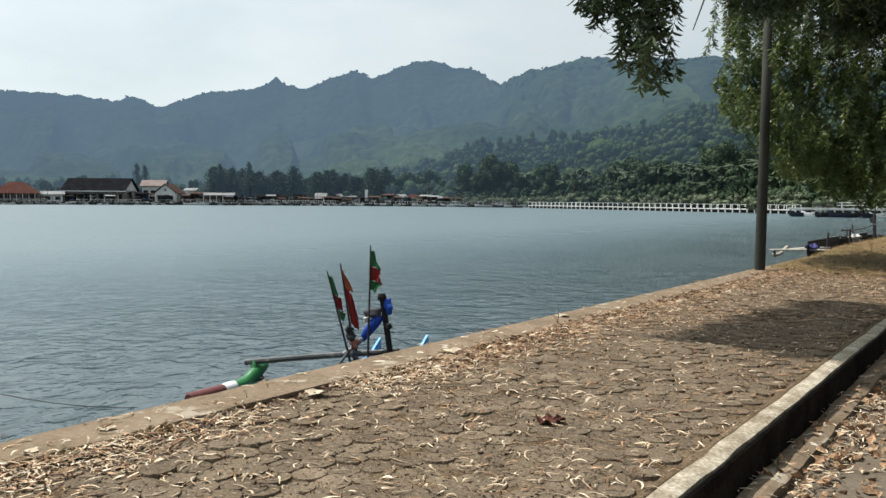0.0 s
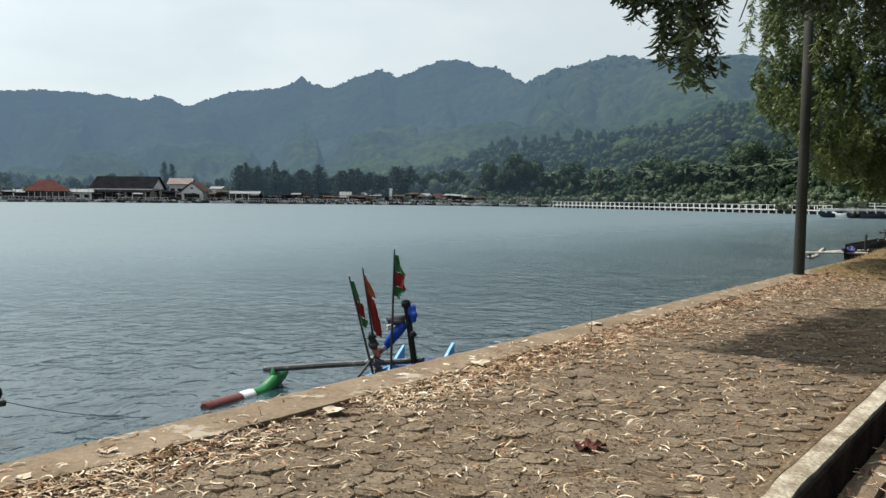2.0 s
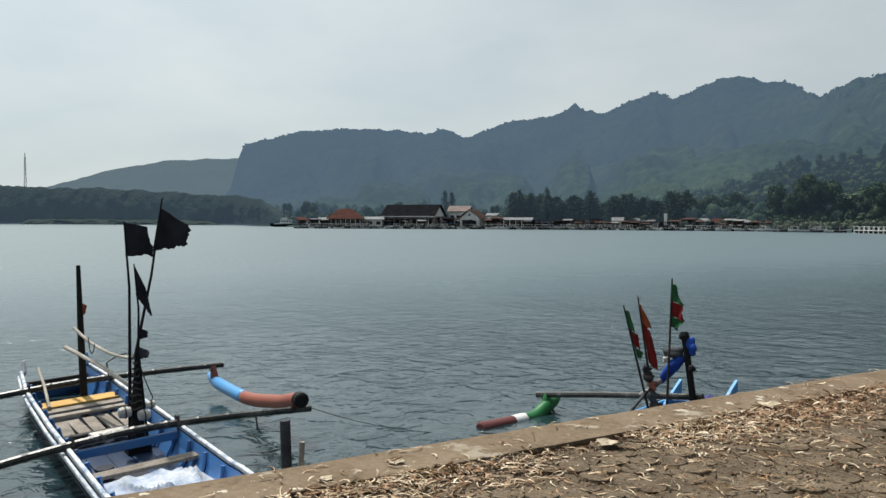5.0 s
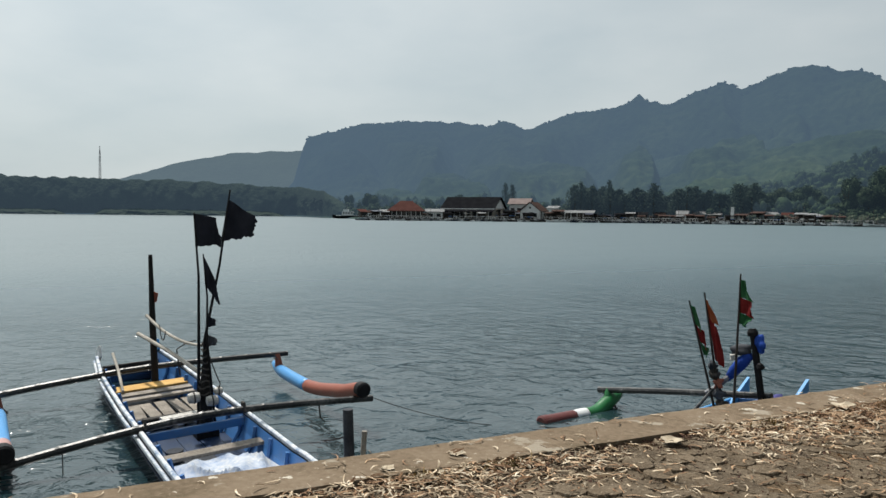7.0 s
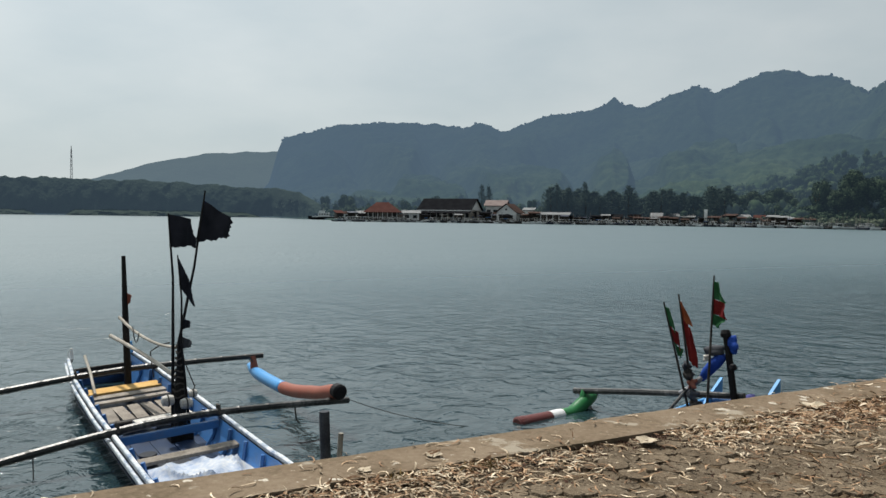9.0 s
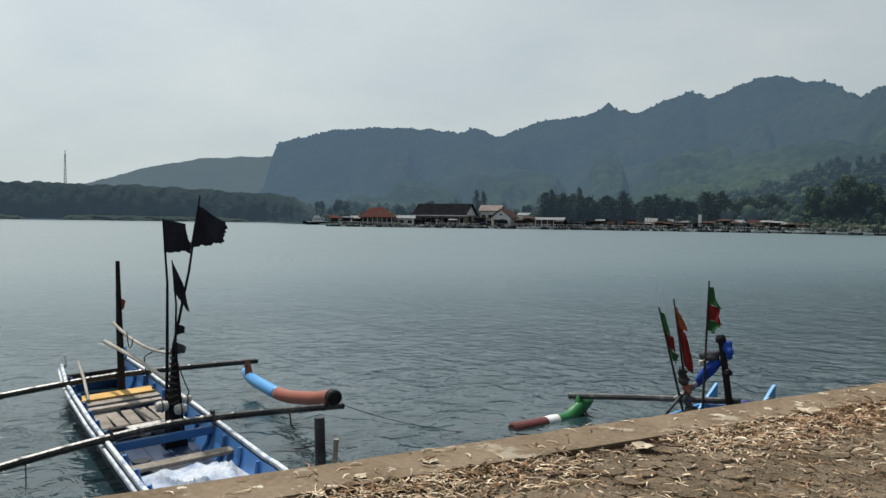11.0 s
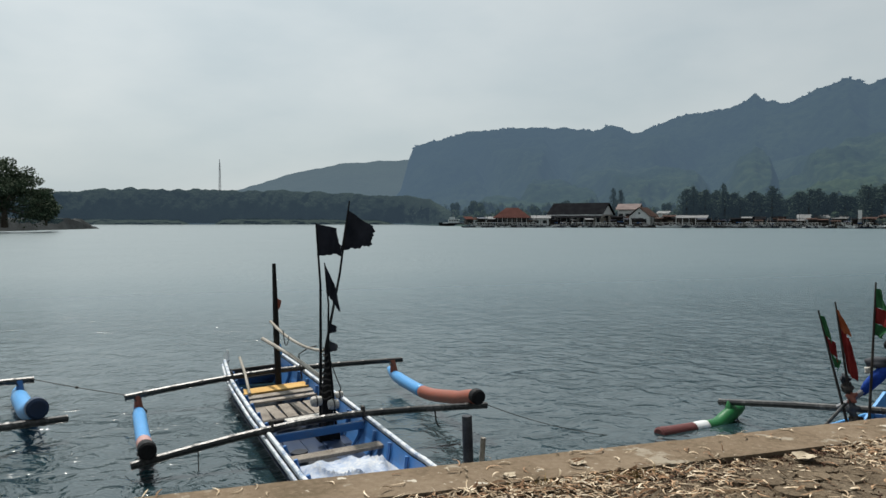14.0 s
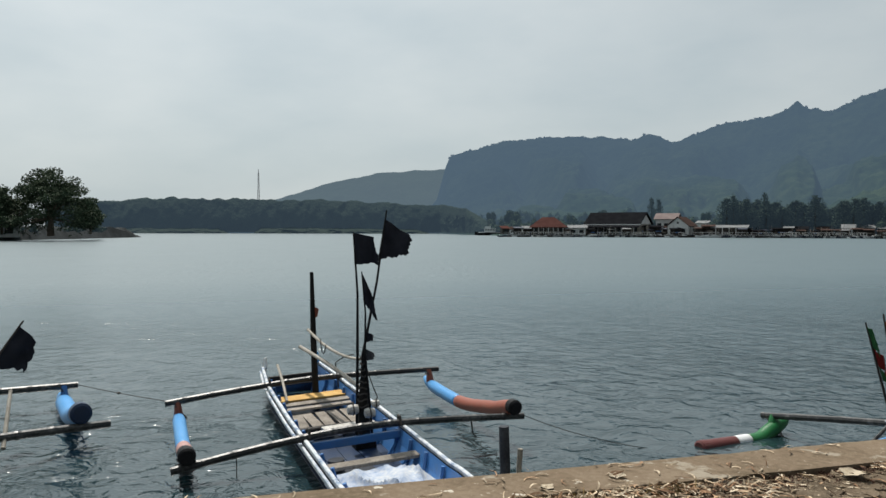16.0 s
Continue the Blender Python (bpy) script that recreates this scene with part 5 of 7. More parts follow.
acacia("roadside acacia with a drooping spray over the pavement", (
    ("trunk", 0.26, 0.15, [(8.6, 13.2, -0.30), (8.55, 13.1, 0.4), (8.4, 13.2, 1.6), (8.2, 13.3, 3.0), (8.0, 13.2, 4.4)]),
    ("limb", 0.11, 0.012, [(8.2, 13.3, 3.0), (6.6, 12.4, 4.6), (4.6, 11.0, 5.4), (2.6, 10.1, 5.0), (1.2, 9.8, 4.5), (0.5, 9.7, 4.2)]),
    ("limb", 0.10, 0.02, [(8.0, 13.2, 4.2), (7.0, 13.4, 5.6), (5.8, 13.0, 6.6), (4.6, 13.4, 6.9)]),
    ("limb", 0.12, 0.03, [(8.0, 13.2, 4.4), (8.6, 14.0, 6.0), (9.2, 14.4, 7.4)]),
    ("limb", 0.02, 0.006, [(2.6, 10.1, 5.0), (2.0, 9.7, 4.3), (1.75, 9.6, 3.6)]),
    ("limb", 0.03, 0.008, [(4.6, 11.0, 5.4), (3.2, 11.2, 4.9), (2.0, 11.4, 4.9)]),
    ("limb", 0.03, 0.008, [(4.6, 11.0, 5.4), (2.6, 11.6, 6.3), (0.8, 11.2, 6.6), (-0.8, 10.6, 6.5)])), twigs, 22, 58, 1.0, 0.55, FOLIAGE_SHADED)
twigs = []
def beyond(p, k=1.58):                   # the second tree stands past the pole
    return Vector((0.0, 0.3, 1.93)) + (p - Vector((0.0, 0.3, 1.93))) * k
for _ in range(2500):
    d = rs.uniform(-4.40, 0.3)
    s_ = 13.7 + rs.normal() * 0.6 + (d + 3) * 0.05
    twigs.append((beyond(q(d, s_, bottom(d) + rs.rand() ** 1.15 * 4.0)), rs.uniform(0.3, 0.75)))
acacia("dense roadside acacia hanging low behind the pole", (
    ("trunk", 0.30, 0.18, [(13.2, 20.6, -0.30), (13.1, 20.5, 1.0), (12.8, 20.7, 3.0), (12.5, 20.6, 5.4)]),
    ("limb", 0.14, 0.02, [(12.8, 20.7, 3.0), (10.2, 20.8, 5.6), (7.6, 21.2, 6.9), (5.4, 21.6, 6.6)]),
    ("limb", 0.12, 0.02, [(12.7, 20.6, 3.8), (10.8, 19.6, 5.2), (8.4, 19.6, 5.8), (6.4, 20.0, 5.0)]),
    ("limb", 0.14, 0.03, [(12.5, 20.6, 5.2), (10.8, 20.8, 7.4), (9.0, 20.6, 8.6)])), twigs, 23, 78, 1.05)

# ------------------------------------------------------------------ far shore: buildings
def facing(az, r, turn=0.0, z=-0.15):
    return Matrix.Translation(polar(az, r, z)) @ pose(0, 0, 0, 0, 0, -az + turn)

def building(name, label, m, w, dp, wall_h, roof_h, wall, roof, kind_="gable", windows=4, over=0.7, veranda=0, ridge="x", band=False, cat="house"):
    b = thing(name, label, cat, m)
    part("wall", Shape().box((0, 0, wall_h / 2), (w, dp, wall_h), cut=0.01), wall, b)
    hw, hd = w / 2 + over, dp / 2 + over
    z0, z1 = wall_h - 0.15, wall_h + roof_h
    if kind_ == "hip":
        rdg = max(0.5, hw - hd * 0.9)
        v = [(-hw, -hd, z0), (hw, -hd, z0), (hw, hd, z0), (-hw, hd, z0), (-rdg, 0, z1), (rdg, 0, z1)]
        f_ = [(0, 1, 5, 4), (1, 2, 5), (2, 3, 4, 5), (3, 0, 4)]
    elif ridge == "x":
        v = [(-hw, -hd, z0), (hw, -hd, z0), (hw, hd, z0), (-hw, hd, z0), (-hw, 0, z1), (hw, 0, z1)]
        f_ = [(0, 1, 5, 4), (2, 3, 4, 5)]
    else:
        v = [(-hw, -hd, z0), (hw, -hd, z0), (hw, hd, z0), (-hw, hd, z0), (0, -hd, z1), (0, hd, z1)]
        f_ = [(0, 4, 5, 3), (1, 2, 5, 4)]
    if kind_ == "flat":
        v = [(-hw, -hd, z0 + 0.1), (hw, -hd, z0 + 0.1), (hw, hd, z1), (-hw, hd, z1)]
        f_ = [(0, 1, 2, 3)]
    solid(part("roof", Shape().add(v, f_), roof, b), 0.18)
    if kind_ == "gable":
        if ridge == "x":
            for sx in (-1, 1):
                part("gable", Shape().add([(sx * w / 2, -dp / 2, wall_h), (sx * w / 2, dp / 2, wall_h), (sx * w / 2, 0, z1 - 0.25), (sx * (w / 2 - 0.2), -dp / 2, wall_h), (sx * (w / 2 - 0.2), dp / 2, wall_h), (sx * (w / 2 - 0.2), 0, z1 - 0.25)],
                                          [(0, 1, 2), (5, 4, 3), (0, 3, 4, 1), (1, 4, 5, 2), (2, 5, 3, 0)]), PLASTER if band else wall, b)
        else:
            for sy in (-1, 1):
                part("gable", Shape().add([(-w / 2, sy * dp / 2, wall_h), (w / 2, sy * dp / 2, wall_h), (0, sy * dp / 2, z1 - 0.25), (-w / 2, sy * (dp / 2 - 0.2), wall_h), (w / 2, sy * (dp / 2 - 0.2), wall_h), (0, sy * (dp / 2 - 0.2), z1 - 0.25)],
                                          [(0, 1, 2), (5, 4, 3), (0, 3, 4, 1), (1, 4, 5, 2), (2, 5, 3, 0)]), PLASTER if band else wall, b)
            part("gable_vent", Shape().tube([(0, -dp / 2 - 0.08, wall_h + roof_h * 0.35), (0, -dp / 2 + 0.1, wall_h + roof_h * 0.35)], 0.4, 10), WINDOW_DARK, b)
    if band:
        solid(part("lower_roof", Shape().add([(-hw, -hd - 2.2, wall_h - 1.2), (hw, -hd - 2.2, wall_h - 1.2), (hw, -hd + 0.3, wall_h - 0.35), (-hw, -hd + 0.3, wall_h - 0.35)], [(0, 1, 2, 3)]), roof, b), 0.15)
        part("fascia", Shape().box((0, -hd - 0.02, wall_h - 0.2), (2 * hw, 0.08, 0.32)), PLASTER, b)
    for k in range(windows):
        x = -w / 2 + (k + 0.5) * w / windows
        win = part("window", Shape().box((x, -dp / 2 - 0.03, wall_h * 0.5), (min(1.6, w / windows * 0.6), 0.12, wall_h * 0.45)), WINDOW_DARK, b)
        part("window_sill", Shape().box((x, -dp / 2 - 0.08, wall_h * 0.26), (min(1.8, w / windows * 0.7), 0.2, 0.1)), PLASTER, win)
    for k in range(veranda):
        x = -w / 2 + (k + 0.5) * w / veranda
        part("veranda_post", Shape().box((x, -dp / 2 - (2.2 if band else 0.5), (wall_h - 1.2 if band else wall_h) / 2), (0.18, 0.18, wall_h - 1.2 if band else wall_h)), PLASTER, b)
    return b

# dark wood wall stands in for the dim veranda openings
building("market_hall", "low white hall with a faded red hipped roof", facing(-36.0, 292), 12.4, 9, 2.9, 3.6, DARKWOOD, TILE_RED, "hip", 5, 0.9, 7, cat="hall")
building("annex", "white-walled annex beside the red-roofed hall", facing(-33.9, 290), 6.0, 5, 2.6, 1.0, PLASTER, ROOF_WHITE, "flat", 2)
# concrete grey replaces white plaster where the eaves shade this wall
building("fish_hall", "long white hall with a black gabled roof", facing(-31.0, 296, -24), 21, 11, 4.0, 4.3, CONCRETE, ROOF_BLACK, "gable", 7, 0.8, 9, band=True, cat="hall")
building("house", "two-storey white house with a faded pink roof", facing(-27.55, 300, -14), 7.5, 6, 6.0, 2.0, PLASTER, TILE_PINK, "gable", 3, 0.7)
building("house", "white gabled house with a brown tiled roof", facing(-26.6, 290, -16), 7.2, 10, 3.3, 3.2, PLASTER, TILE_BROWN, "gable", 2, 0.7, ridge="y")
building("shed", "shed with a bright white sheet roof", facing(-25.2, 302, -10), 4.0, 5, 4.4, 0.9, PLASTER, ROOF_WHITE, "flat", 0, 0.4)
building("shed", "long open shed with a pale sheet roof", facing(-23.4, 288, -6), 11, 5, 2.7, 0.9, DARKWOOD, ROOF_WHITE, "flat", 0, 0.6, 5)
rs = np.random.RandomState(3)
hut_roofs = ((TILE_BROWN, "brown"), (ROOF_BLACK, "black sheet"), (TILE_RED, "rust-red"), (ROOF_BLACK, "dark"), (ROOF_WHITE, "pale sheet"))
for az in (-39.2, -38.4, -37.5, -21.3, -20.2, -18.9, -17.6, -16.1, -15.0, -13.9, -12.2, -11.2, -10.3, -9.3, -7.6, -6.4):
    rm, rn = hut_roofs[rs.randint(0, 5)]
    hut = building("hut", f"small wooden shore hut with a {rn} roof", facing(az, float(np.interp(az, SHORE_AZ, SHORE_R)) + rs.uniform(5, 16), rs.uniform(-25, 25)), rs.uniform(2.8, 5.2), 3.6, rs.uniform(2.0, 2.7), rs.uniform(0.7, 1.5),
                   (DARKWOOD, DARKWOOD, PLASTER)[rs.randint(0, 3)], rm, ("gable", "flat")[rs.randint(0, 2)], rs.randint(1, 3), 0.4, cat="hut")
    tagged(hut, group="shore huts")
sign = thing("sign_board", "tall narrow white sign on the far shore", "sign", facing(-12.8, 284))
part("panel", Shape().box((0, 0, 2.9), (1.1, 0.3, 4.6)), PLASTER, sign)
part("post", Shape().box((0, 0.1, 0.4), (0.3, 0.3, 0.9)), CONCRETE, sign)
building("house", "low house with a grey sheet roof behind the big tree", facing(-74.2, 196), 12, 8, 3.0, 2.4, PLASTER, ROOF_WHITE, "gable", 3)

# ------------------------------------------------------------------ far shore: boats, pier, mast
def shore_boat(m, label, ln, hull_mat, roof_mat=None, mast=0.0):
    b = thing("shore_boat", label, "boat", m, "boats along the far shore")
    part("hull", Shape().grid(lambda u, v: ((u - 0.5) * ln, (0.12 * ln * math.sin(math.pi * min(0.98, max(0.02, u))) ** 0.5) * math.cos(math.pi * v), 0.85 * (1 - math.sin(math.pi * v)) ** 0.6 - 0.15 + 0.9 * abs(u - 0.5) ** 2.2 * 2), 12, 8), hull_mat, b)
    part("deck", Shape().box((0, 0, 0.45), (ln * 0.72, 0.17 * ln, 0.08)), DARKWOOD, b)
    if roof_mat:
        part("awning", Shape().box((-0.05 * ln, 0, 1.75), (ln * 0.45, 0.2 * ln, 0.10)), roof_mat, b)
        for sx in (-1, 1):
            for sy in (-1, 1):
                part("awning_post", Shape().tube([(-0.05 * ln + sx * ln * 0.2, sy * 0.085 * ln, 0.4), (-0.05 * ln + sx * ln * 0.2, sy * 0.085 * ln, 1.75)], 0.05, 5), RAIL_WHITE, b)
    if mast:
        part("mast", Shape().tube([(ln * 0.15, 0, 0.4), (ln * 0.18, 0, mast)], [0.06, 0.03], 6), PLANK, b)
    return b
proto = [shore_boat(facing(-19.0, 284, 8, W), "white open fishing boat drawn up at the shore", 5.0, WHITE),
         shore_boat(facing(-17.2, 283, 14, W), "dark blue fishing boat with a pale awning", 6.0, NAVY, WHITE, 3.6),
         shore_boat(facing(-21.0, 285, -10, W), "dark fishing boat with a short mast", 7.0, DARKWOOD, None, 4.2),
         shore_boat(facing(-15.6, 282, 5, W), "grey fishing boat with a white awning at the shore", 5.5, STEEL, WHITE)]
az = -38.6
while az < -2.5:
    k = rs.randint(0, 4)
    r_ = min(float(np.interp(az, SHORE_AZ, SHORE_R)), 286.0) - rs.uniform(2.5, 6)
    copy_thing(proto[k], facing(az, r_, rs.uniform(-70, 70), W))
    az += rs.uniform(0.18, 0.42)
az = -39.4
while az < -1.5:                                        # smaller craft moored in front
    r_ = min(float(np.interp(az, SHORE_AZ, SHORE_R)), 286.0) - rs.uniform(7, 12)
    k_ = rs.uniform(0.5, 0.8)
    copy_thing(proto[rs.randint(0, 4)], facing(az, r_, rs.uniform(-80, 80), W) @ Matrix.Diagonal((k_, k_, k_, 1)))
    az += rs.uniform(0.18, 0.38)
def stall(m, label, w, roof_mat, crate):
    """A small open shore stall: a slanted sheet on four posts, a counter and a crate."""
    st = thing("market_stall", label, "stall", m, "stalls along the far shore")
    part("roof", Shape().box((0, 0, 2.35), (w + 0.6, 2.6, 0.08), pose(0, 0, 0, 9, 0, 0).to_3x3()), roof_mat, st)
    for sx in (-1, 1):
        for sy in (-1, 1):
            part("post", Shape().tube([(sx * w / 2, sy * 1.05, -0.3), (sx * w / 2, sy * 1.05, 2.2 + 0.16 * sy)], 0.06, 5), DARKWOOD, st)
    part("counter", Shape().box((0, -0.7, 0.45), (w * 0.9, 0.6, 0.9)), DARKWOOD, st)
    part("back_wall", Shape().box((0, 1.0, 1.1), (w, 0.08, 2.1)), DARKWOOD, st)
    part("crate", Shape().box((w * 0.15, -0.7, 1.02), (w * 0.45, 0.4, 0.25)), crate, st)
    return st
stalls = [stall(facing(-35.2, 291), "dark wooden shore stall with a rusty sheet roof", 3.2, TILE_BROWN, PLANK),
          stall(facing(-30.4, 284), "dark wooden shore stall with a pale awning", 2.6, ROOF_WHITE, WHITE),
          stall(facing(-27.0, 283), "shore stall under a dark tarpaulin", 3.8, ROOF_BLACK, BLUE),
          stall(facing(-22.6, 282), "shore stall under a faded blue sheet", 2.4, NAVY, PLANK)]
az = -38.2
while az < -6:
    k_ = rs.uniform(0.75, 1.25)
    copy_thing(stalls[rs.randint(0, 4)], facing(az, min(float(np.interp(az, SHORE_AZ, SHORE_R)), 288.0) + rs.uniform(-1.5, 3.5), rs.uniform(-30, 30)) @ Matrix.Diagonal((k_, k_, k_ * rs.uniform(0.8, 1.2), 1)))
    az += rs.uniform(0.3, 0.8)
stake = thing("stake", "thin dark mooring stake at the far shore", "post", facing(-20, 282, 0, W), "stakes along the far shore")
part("shaft", Shape().tube([(0, 0, -0.5), (0.1, 0, 3.4)], [0.07, 0.05], 5), DARKWOOD, stake)
for _ in range(110):
    az = rs.uniform(-39.5, -1.5)
    copy_thing(stake, facing(az, min(float(np.interp(az, SHORE_AZ, SHORE_R)), 287.0) - rs.uniform(-3, 7), rs.uniform(0, 360), W) @ Matrix.Diagonal((1, 1, rs.uniform(0.5, 1.5), 1)))
for az, ln in ((-5.2, 13), (-3.6, 11), (-2.0, 9)):
    b = shore_boat(facing(az, float(np.interp(az, SHORE_AZ, SHORE_R)) - 9, rs.uniform(-6, 6), W), "long white-roofed passenger boat moored off the shore", ln, WHITE, ROOF_WHITE)
b = shore_boat(facing(-8.6, 268, 4, W), "white boat with a tall leaning boom", 8, WHITE, ROOF_WHITE, 6.0)
part("boom", Shape().tube([(-3.6, 0, 0.6), (0.2, 0, 3.9)], [0.08, 0.05], 6), PLANK, b)

ship = thing("patrol_ship", "white motor vessel with a dark hull", "ship", facing(-40.2, 352, -6, W))
part("hull", Shape().grid(lambda u, v: ((u - 0.5) * 15, (1.7 * math.sin(math.pi * min(0.96, max(0.06, u))) ** 0.45) * math.cos(math.pi * v), 1.5 * (1 - math.sin(math.pi * v)) ** 0.5 - 0.2 + 1.2 * max(0, 0.3 - u)), 16, 8), BLACK, ship)
part("bulwark", Shape().box((0.6, 0, 1.35), (12.5, 3.0, 0.35)), WHITE, ship)
cabin = part("cabin", Shape().box((-0.6, 0, 2.3), (5.0, 2.4, 1.7)), WHITE, ship)
for k in range(4):
    part("window", Shape().box((-2.3 + 1.15 * k, -1.22, 2.5), (0.7, 0.08, 0.55)), WINDOW_DARK, cabin)
part("bridge", Shape().box((-1.4, 0, 3.6), (2.4, 2.0, 1.0)), WHITE, ship)
part("mast", Shape().tube([(-1.0, 0, 4.0), (-0.9, 0, 6.6)], [0.08, 0.05], 6), STEEL, ship)
part("stern_canopy", Shape().box((4.6, 0, 2.5), (2.6, 2.4, 0.12)), ROOF_WHITE, ship)

mast = thing("lattice_mast", "slender steel lattice telecom mast", "mast", facing(-57.2, 640, 20, -1))
def leg(z):
    return 1.15 - 0.85 * z / 48
for k in range(4):
    sx, sy = ((-1, -1), (1, -1), (1, 1), (-1, 1))[k]
    part("leg", Shape().tube([(sx * leg(0), sy * leg(0), 0), (sx * leg(48), sy * leg(48), 48)], 0.11, 5), STEEL, mast)
for i in range(15):
    z0_, z1_ = 3.2 * i, 3.2 * (i + 1)
    for k in range(4):
        c0, c1 = ((-1, -1), (1, -1), (1, 1), (-1, 1))[k], ((1, -1), (1, 1), (-1, 1), (-1, -1))[k]
        part("brace", Shape().tube([(c0[0] * leg(z0_), c0[1] * leg(z0_), z0_), (c1[0] * leg(z1_), c1[1] * leg(z1_), z1_)], 0.055, 4), STEEL, mast)
part("antenna", Shape().tube([(0, 0, 47), (0, 0, 51)], 0.25, 6), STEEL, mast)

pier = thing("pier", "long white-railed concrete pier", "pier")
p0, p1 = Vector((-3.0, 246.0, 0)), Vector((52.5, 166.5, 0))
pd = (p1 - p0).normalized()
pn = Vector((pd.y, -pd.x, 0))
plen = (p1 - p0).length
ang_ = math.degrees(math.atan2(pd.y, pd.x))
rot_ = pose(0, 0, 0, 0, 0, ang_).to_3x3()
part("deck", Shape().box(p0.lerp(p1, 0.5) + Vector((0, 0, -0.05)), (plen, 1.9, 0.20), rot_, cut=0.05), RAIL_WHITE, pier)
n_ = int(plen / 2.0)
for i in range(n_ + 1):
    p = p0.lerp(p1, i / n_)
    for sgn in (-1, 1):
        part("pile", Shape().box(p + pn * 0.75 * sgn + Vector((0, 0, -0.75)), (0.24, 0.24, 1.2), rot_), RAIL_WHITE if sgn > 0 else CONCRETE, pier)
        part("rail_post", Shape().box(p + pn * 0.88 * sgn + Vector((0, 0, 0.55)), (0.12, 0.12, 1.0), rot_), RAIL_WHITE, pier)
for sgn in (-1, 1):
    for z in (1.0,):
        part("rail", Shape().box(p0.lerp(p1, 0.5) + pn * 0.88 * sgn + Vector((0, 0, z)), (plen, 0.06, 0.07), rot_), RAIL_WHITE, pier)

# added dark box along the middle, standing in for shade below the deck
part("underdeck_shade", Shape().box(p0.lerp(p1, 0.5) + Vector((0, 0, -0.55)), (plen, 0.3, 0.75), rot_), DARKWOOD, pier)

jetty = thing("jetty", "white concrete landing stage with low railings", "jetty")
j0, j1 = Vector(polar(16.9, 146)), Vector(polar(29, 150))
jd = (j1 - j0).normalized()
jrot = pose(0, 0, 0, 0, 0, math.degrees(math.atan2(jd.y, jd.x))).to_3x3()
jl = (j1 - j0).length
part("deck", Shape().box(j0.lerp(j1, 0.5) + Vector((0, 0, 0.45)), (jl, 3.2, 0.35), jrot, cut=0.05), RAIL_WHITE, jetty)
for i in range(int(jl / 2.6)):
    p = j0 + jd * (i * 2.6 + 0.4)
    part("pile", Shape().box(p + Vector((0, 0, -0.4)), (0.3, 0.3, 1.5), jrot), CONCRETE, jetty)
    if i % 10 > 2:
        part("rail_post", Shape().box(p + Vector((0, 0, 1.1)), (0.14, 0.14, 1.0), jrot), RAIL_WHITE, jetty)
for a, b_ in ((7.4, 17.5), (20.5, 30)):
    for z in (1.1, 1.55):
        part("rail", Shape().box(j0 + jd * ((a + b_) / 2) + Vector((0, 0, z)), (b_ - a, 0.1, 0.12), jrot), RAIL_WHITE, jetty)
stage_boats = [shore_boat(facing(17.6, 143.5, 20, W), "dark boat moored under the landing stage", 3.4, NAVY, None, 0),
               shore_boat(facing(18.2, 143, -35, W), "small white boat moored under the landing stage", 3.0, WHITE, None, 2.6),
               shore_boat(facing(18.9, 142.5, 60, W), "dark grey boat with a pale awning at the landing stage", 3.6, GREYCLOTH, ROOF_WHITE, 0),
               shore_boat(facing(19.5, 143, -15, W), "dark wooden boat moored at the landing stage", 3.6, DARKWOOD, TILE_BROWN, 0)]
for az in np.arange(20.0, 26.0, 0.55):
    copy_thing(stage_boats[rs.randint(0, 4)], facing(az, rs.uniform(141, 144), rs.uniform(-70, 70), W))

# ------------------------------------------------------------------ far vegetation
def leafy_tree(name, label, m, h, spread, n, size, seed, mat=FAR_LEAF, low=0.35, lumps=11, trunk_r=0.3, group="trees on the far shore"):
    t = thing(name, label, "tree", m, group)
    r_ = np.random.RandomState(seed)
    part("trunk", Shape().tube([(0, 0, -0.5), (0.1, 0, h * 0.3), (-0.1, 0.1, h * 0.62)], [trunk_r, trunk_r * 0.75, trunk_r * 0.4], 7), BARK, t)
    for k in range(4):
        a = k * 1.57 + r_.rand()
        part("limb", Shape().tube([(0.05, 0, h * 0.32), (math.cos(a) * spread * 0.3, math.sin(a) * spread * 0.3, h * 0.55), (math.cos(a) * spread * 0.6, math.sin(a) * spread * 0.6, h * 0.68)], [trunk_r * 0.5, trunk_r * 0.35, trunk_r * 0.15], 5), BARK, t)
    pts, bodies = crown_points(r_, n, (0, 0, h * (low + 1) / 2), (spread, spread, h * (1 - low) / 2 * 1.15), lumps)
    tagged(part("crown", scatter_mesh("crown", pts, size, mat, r_, 0.4, 1.0, bodies), None, t), kind="stuff")
    return t

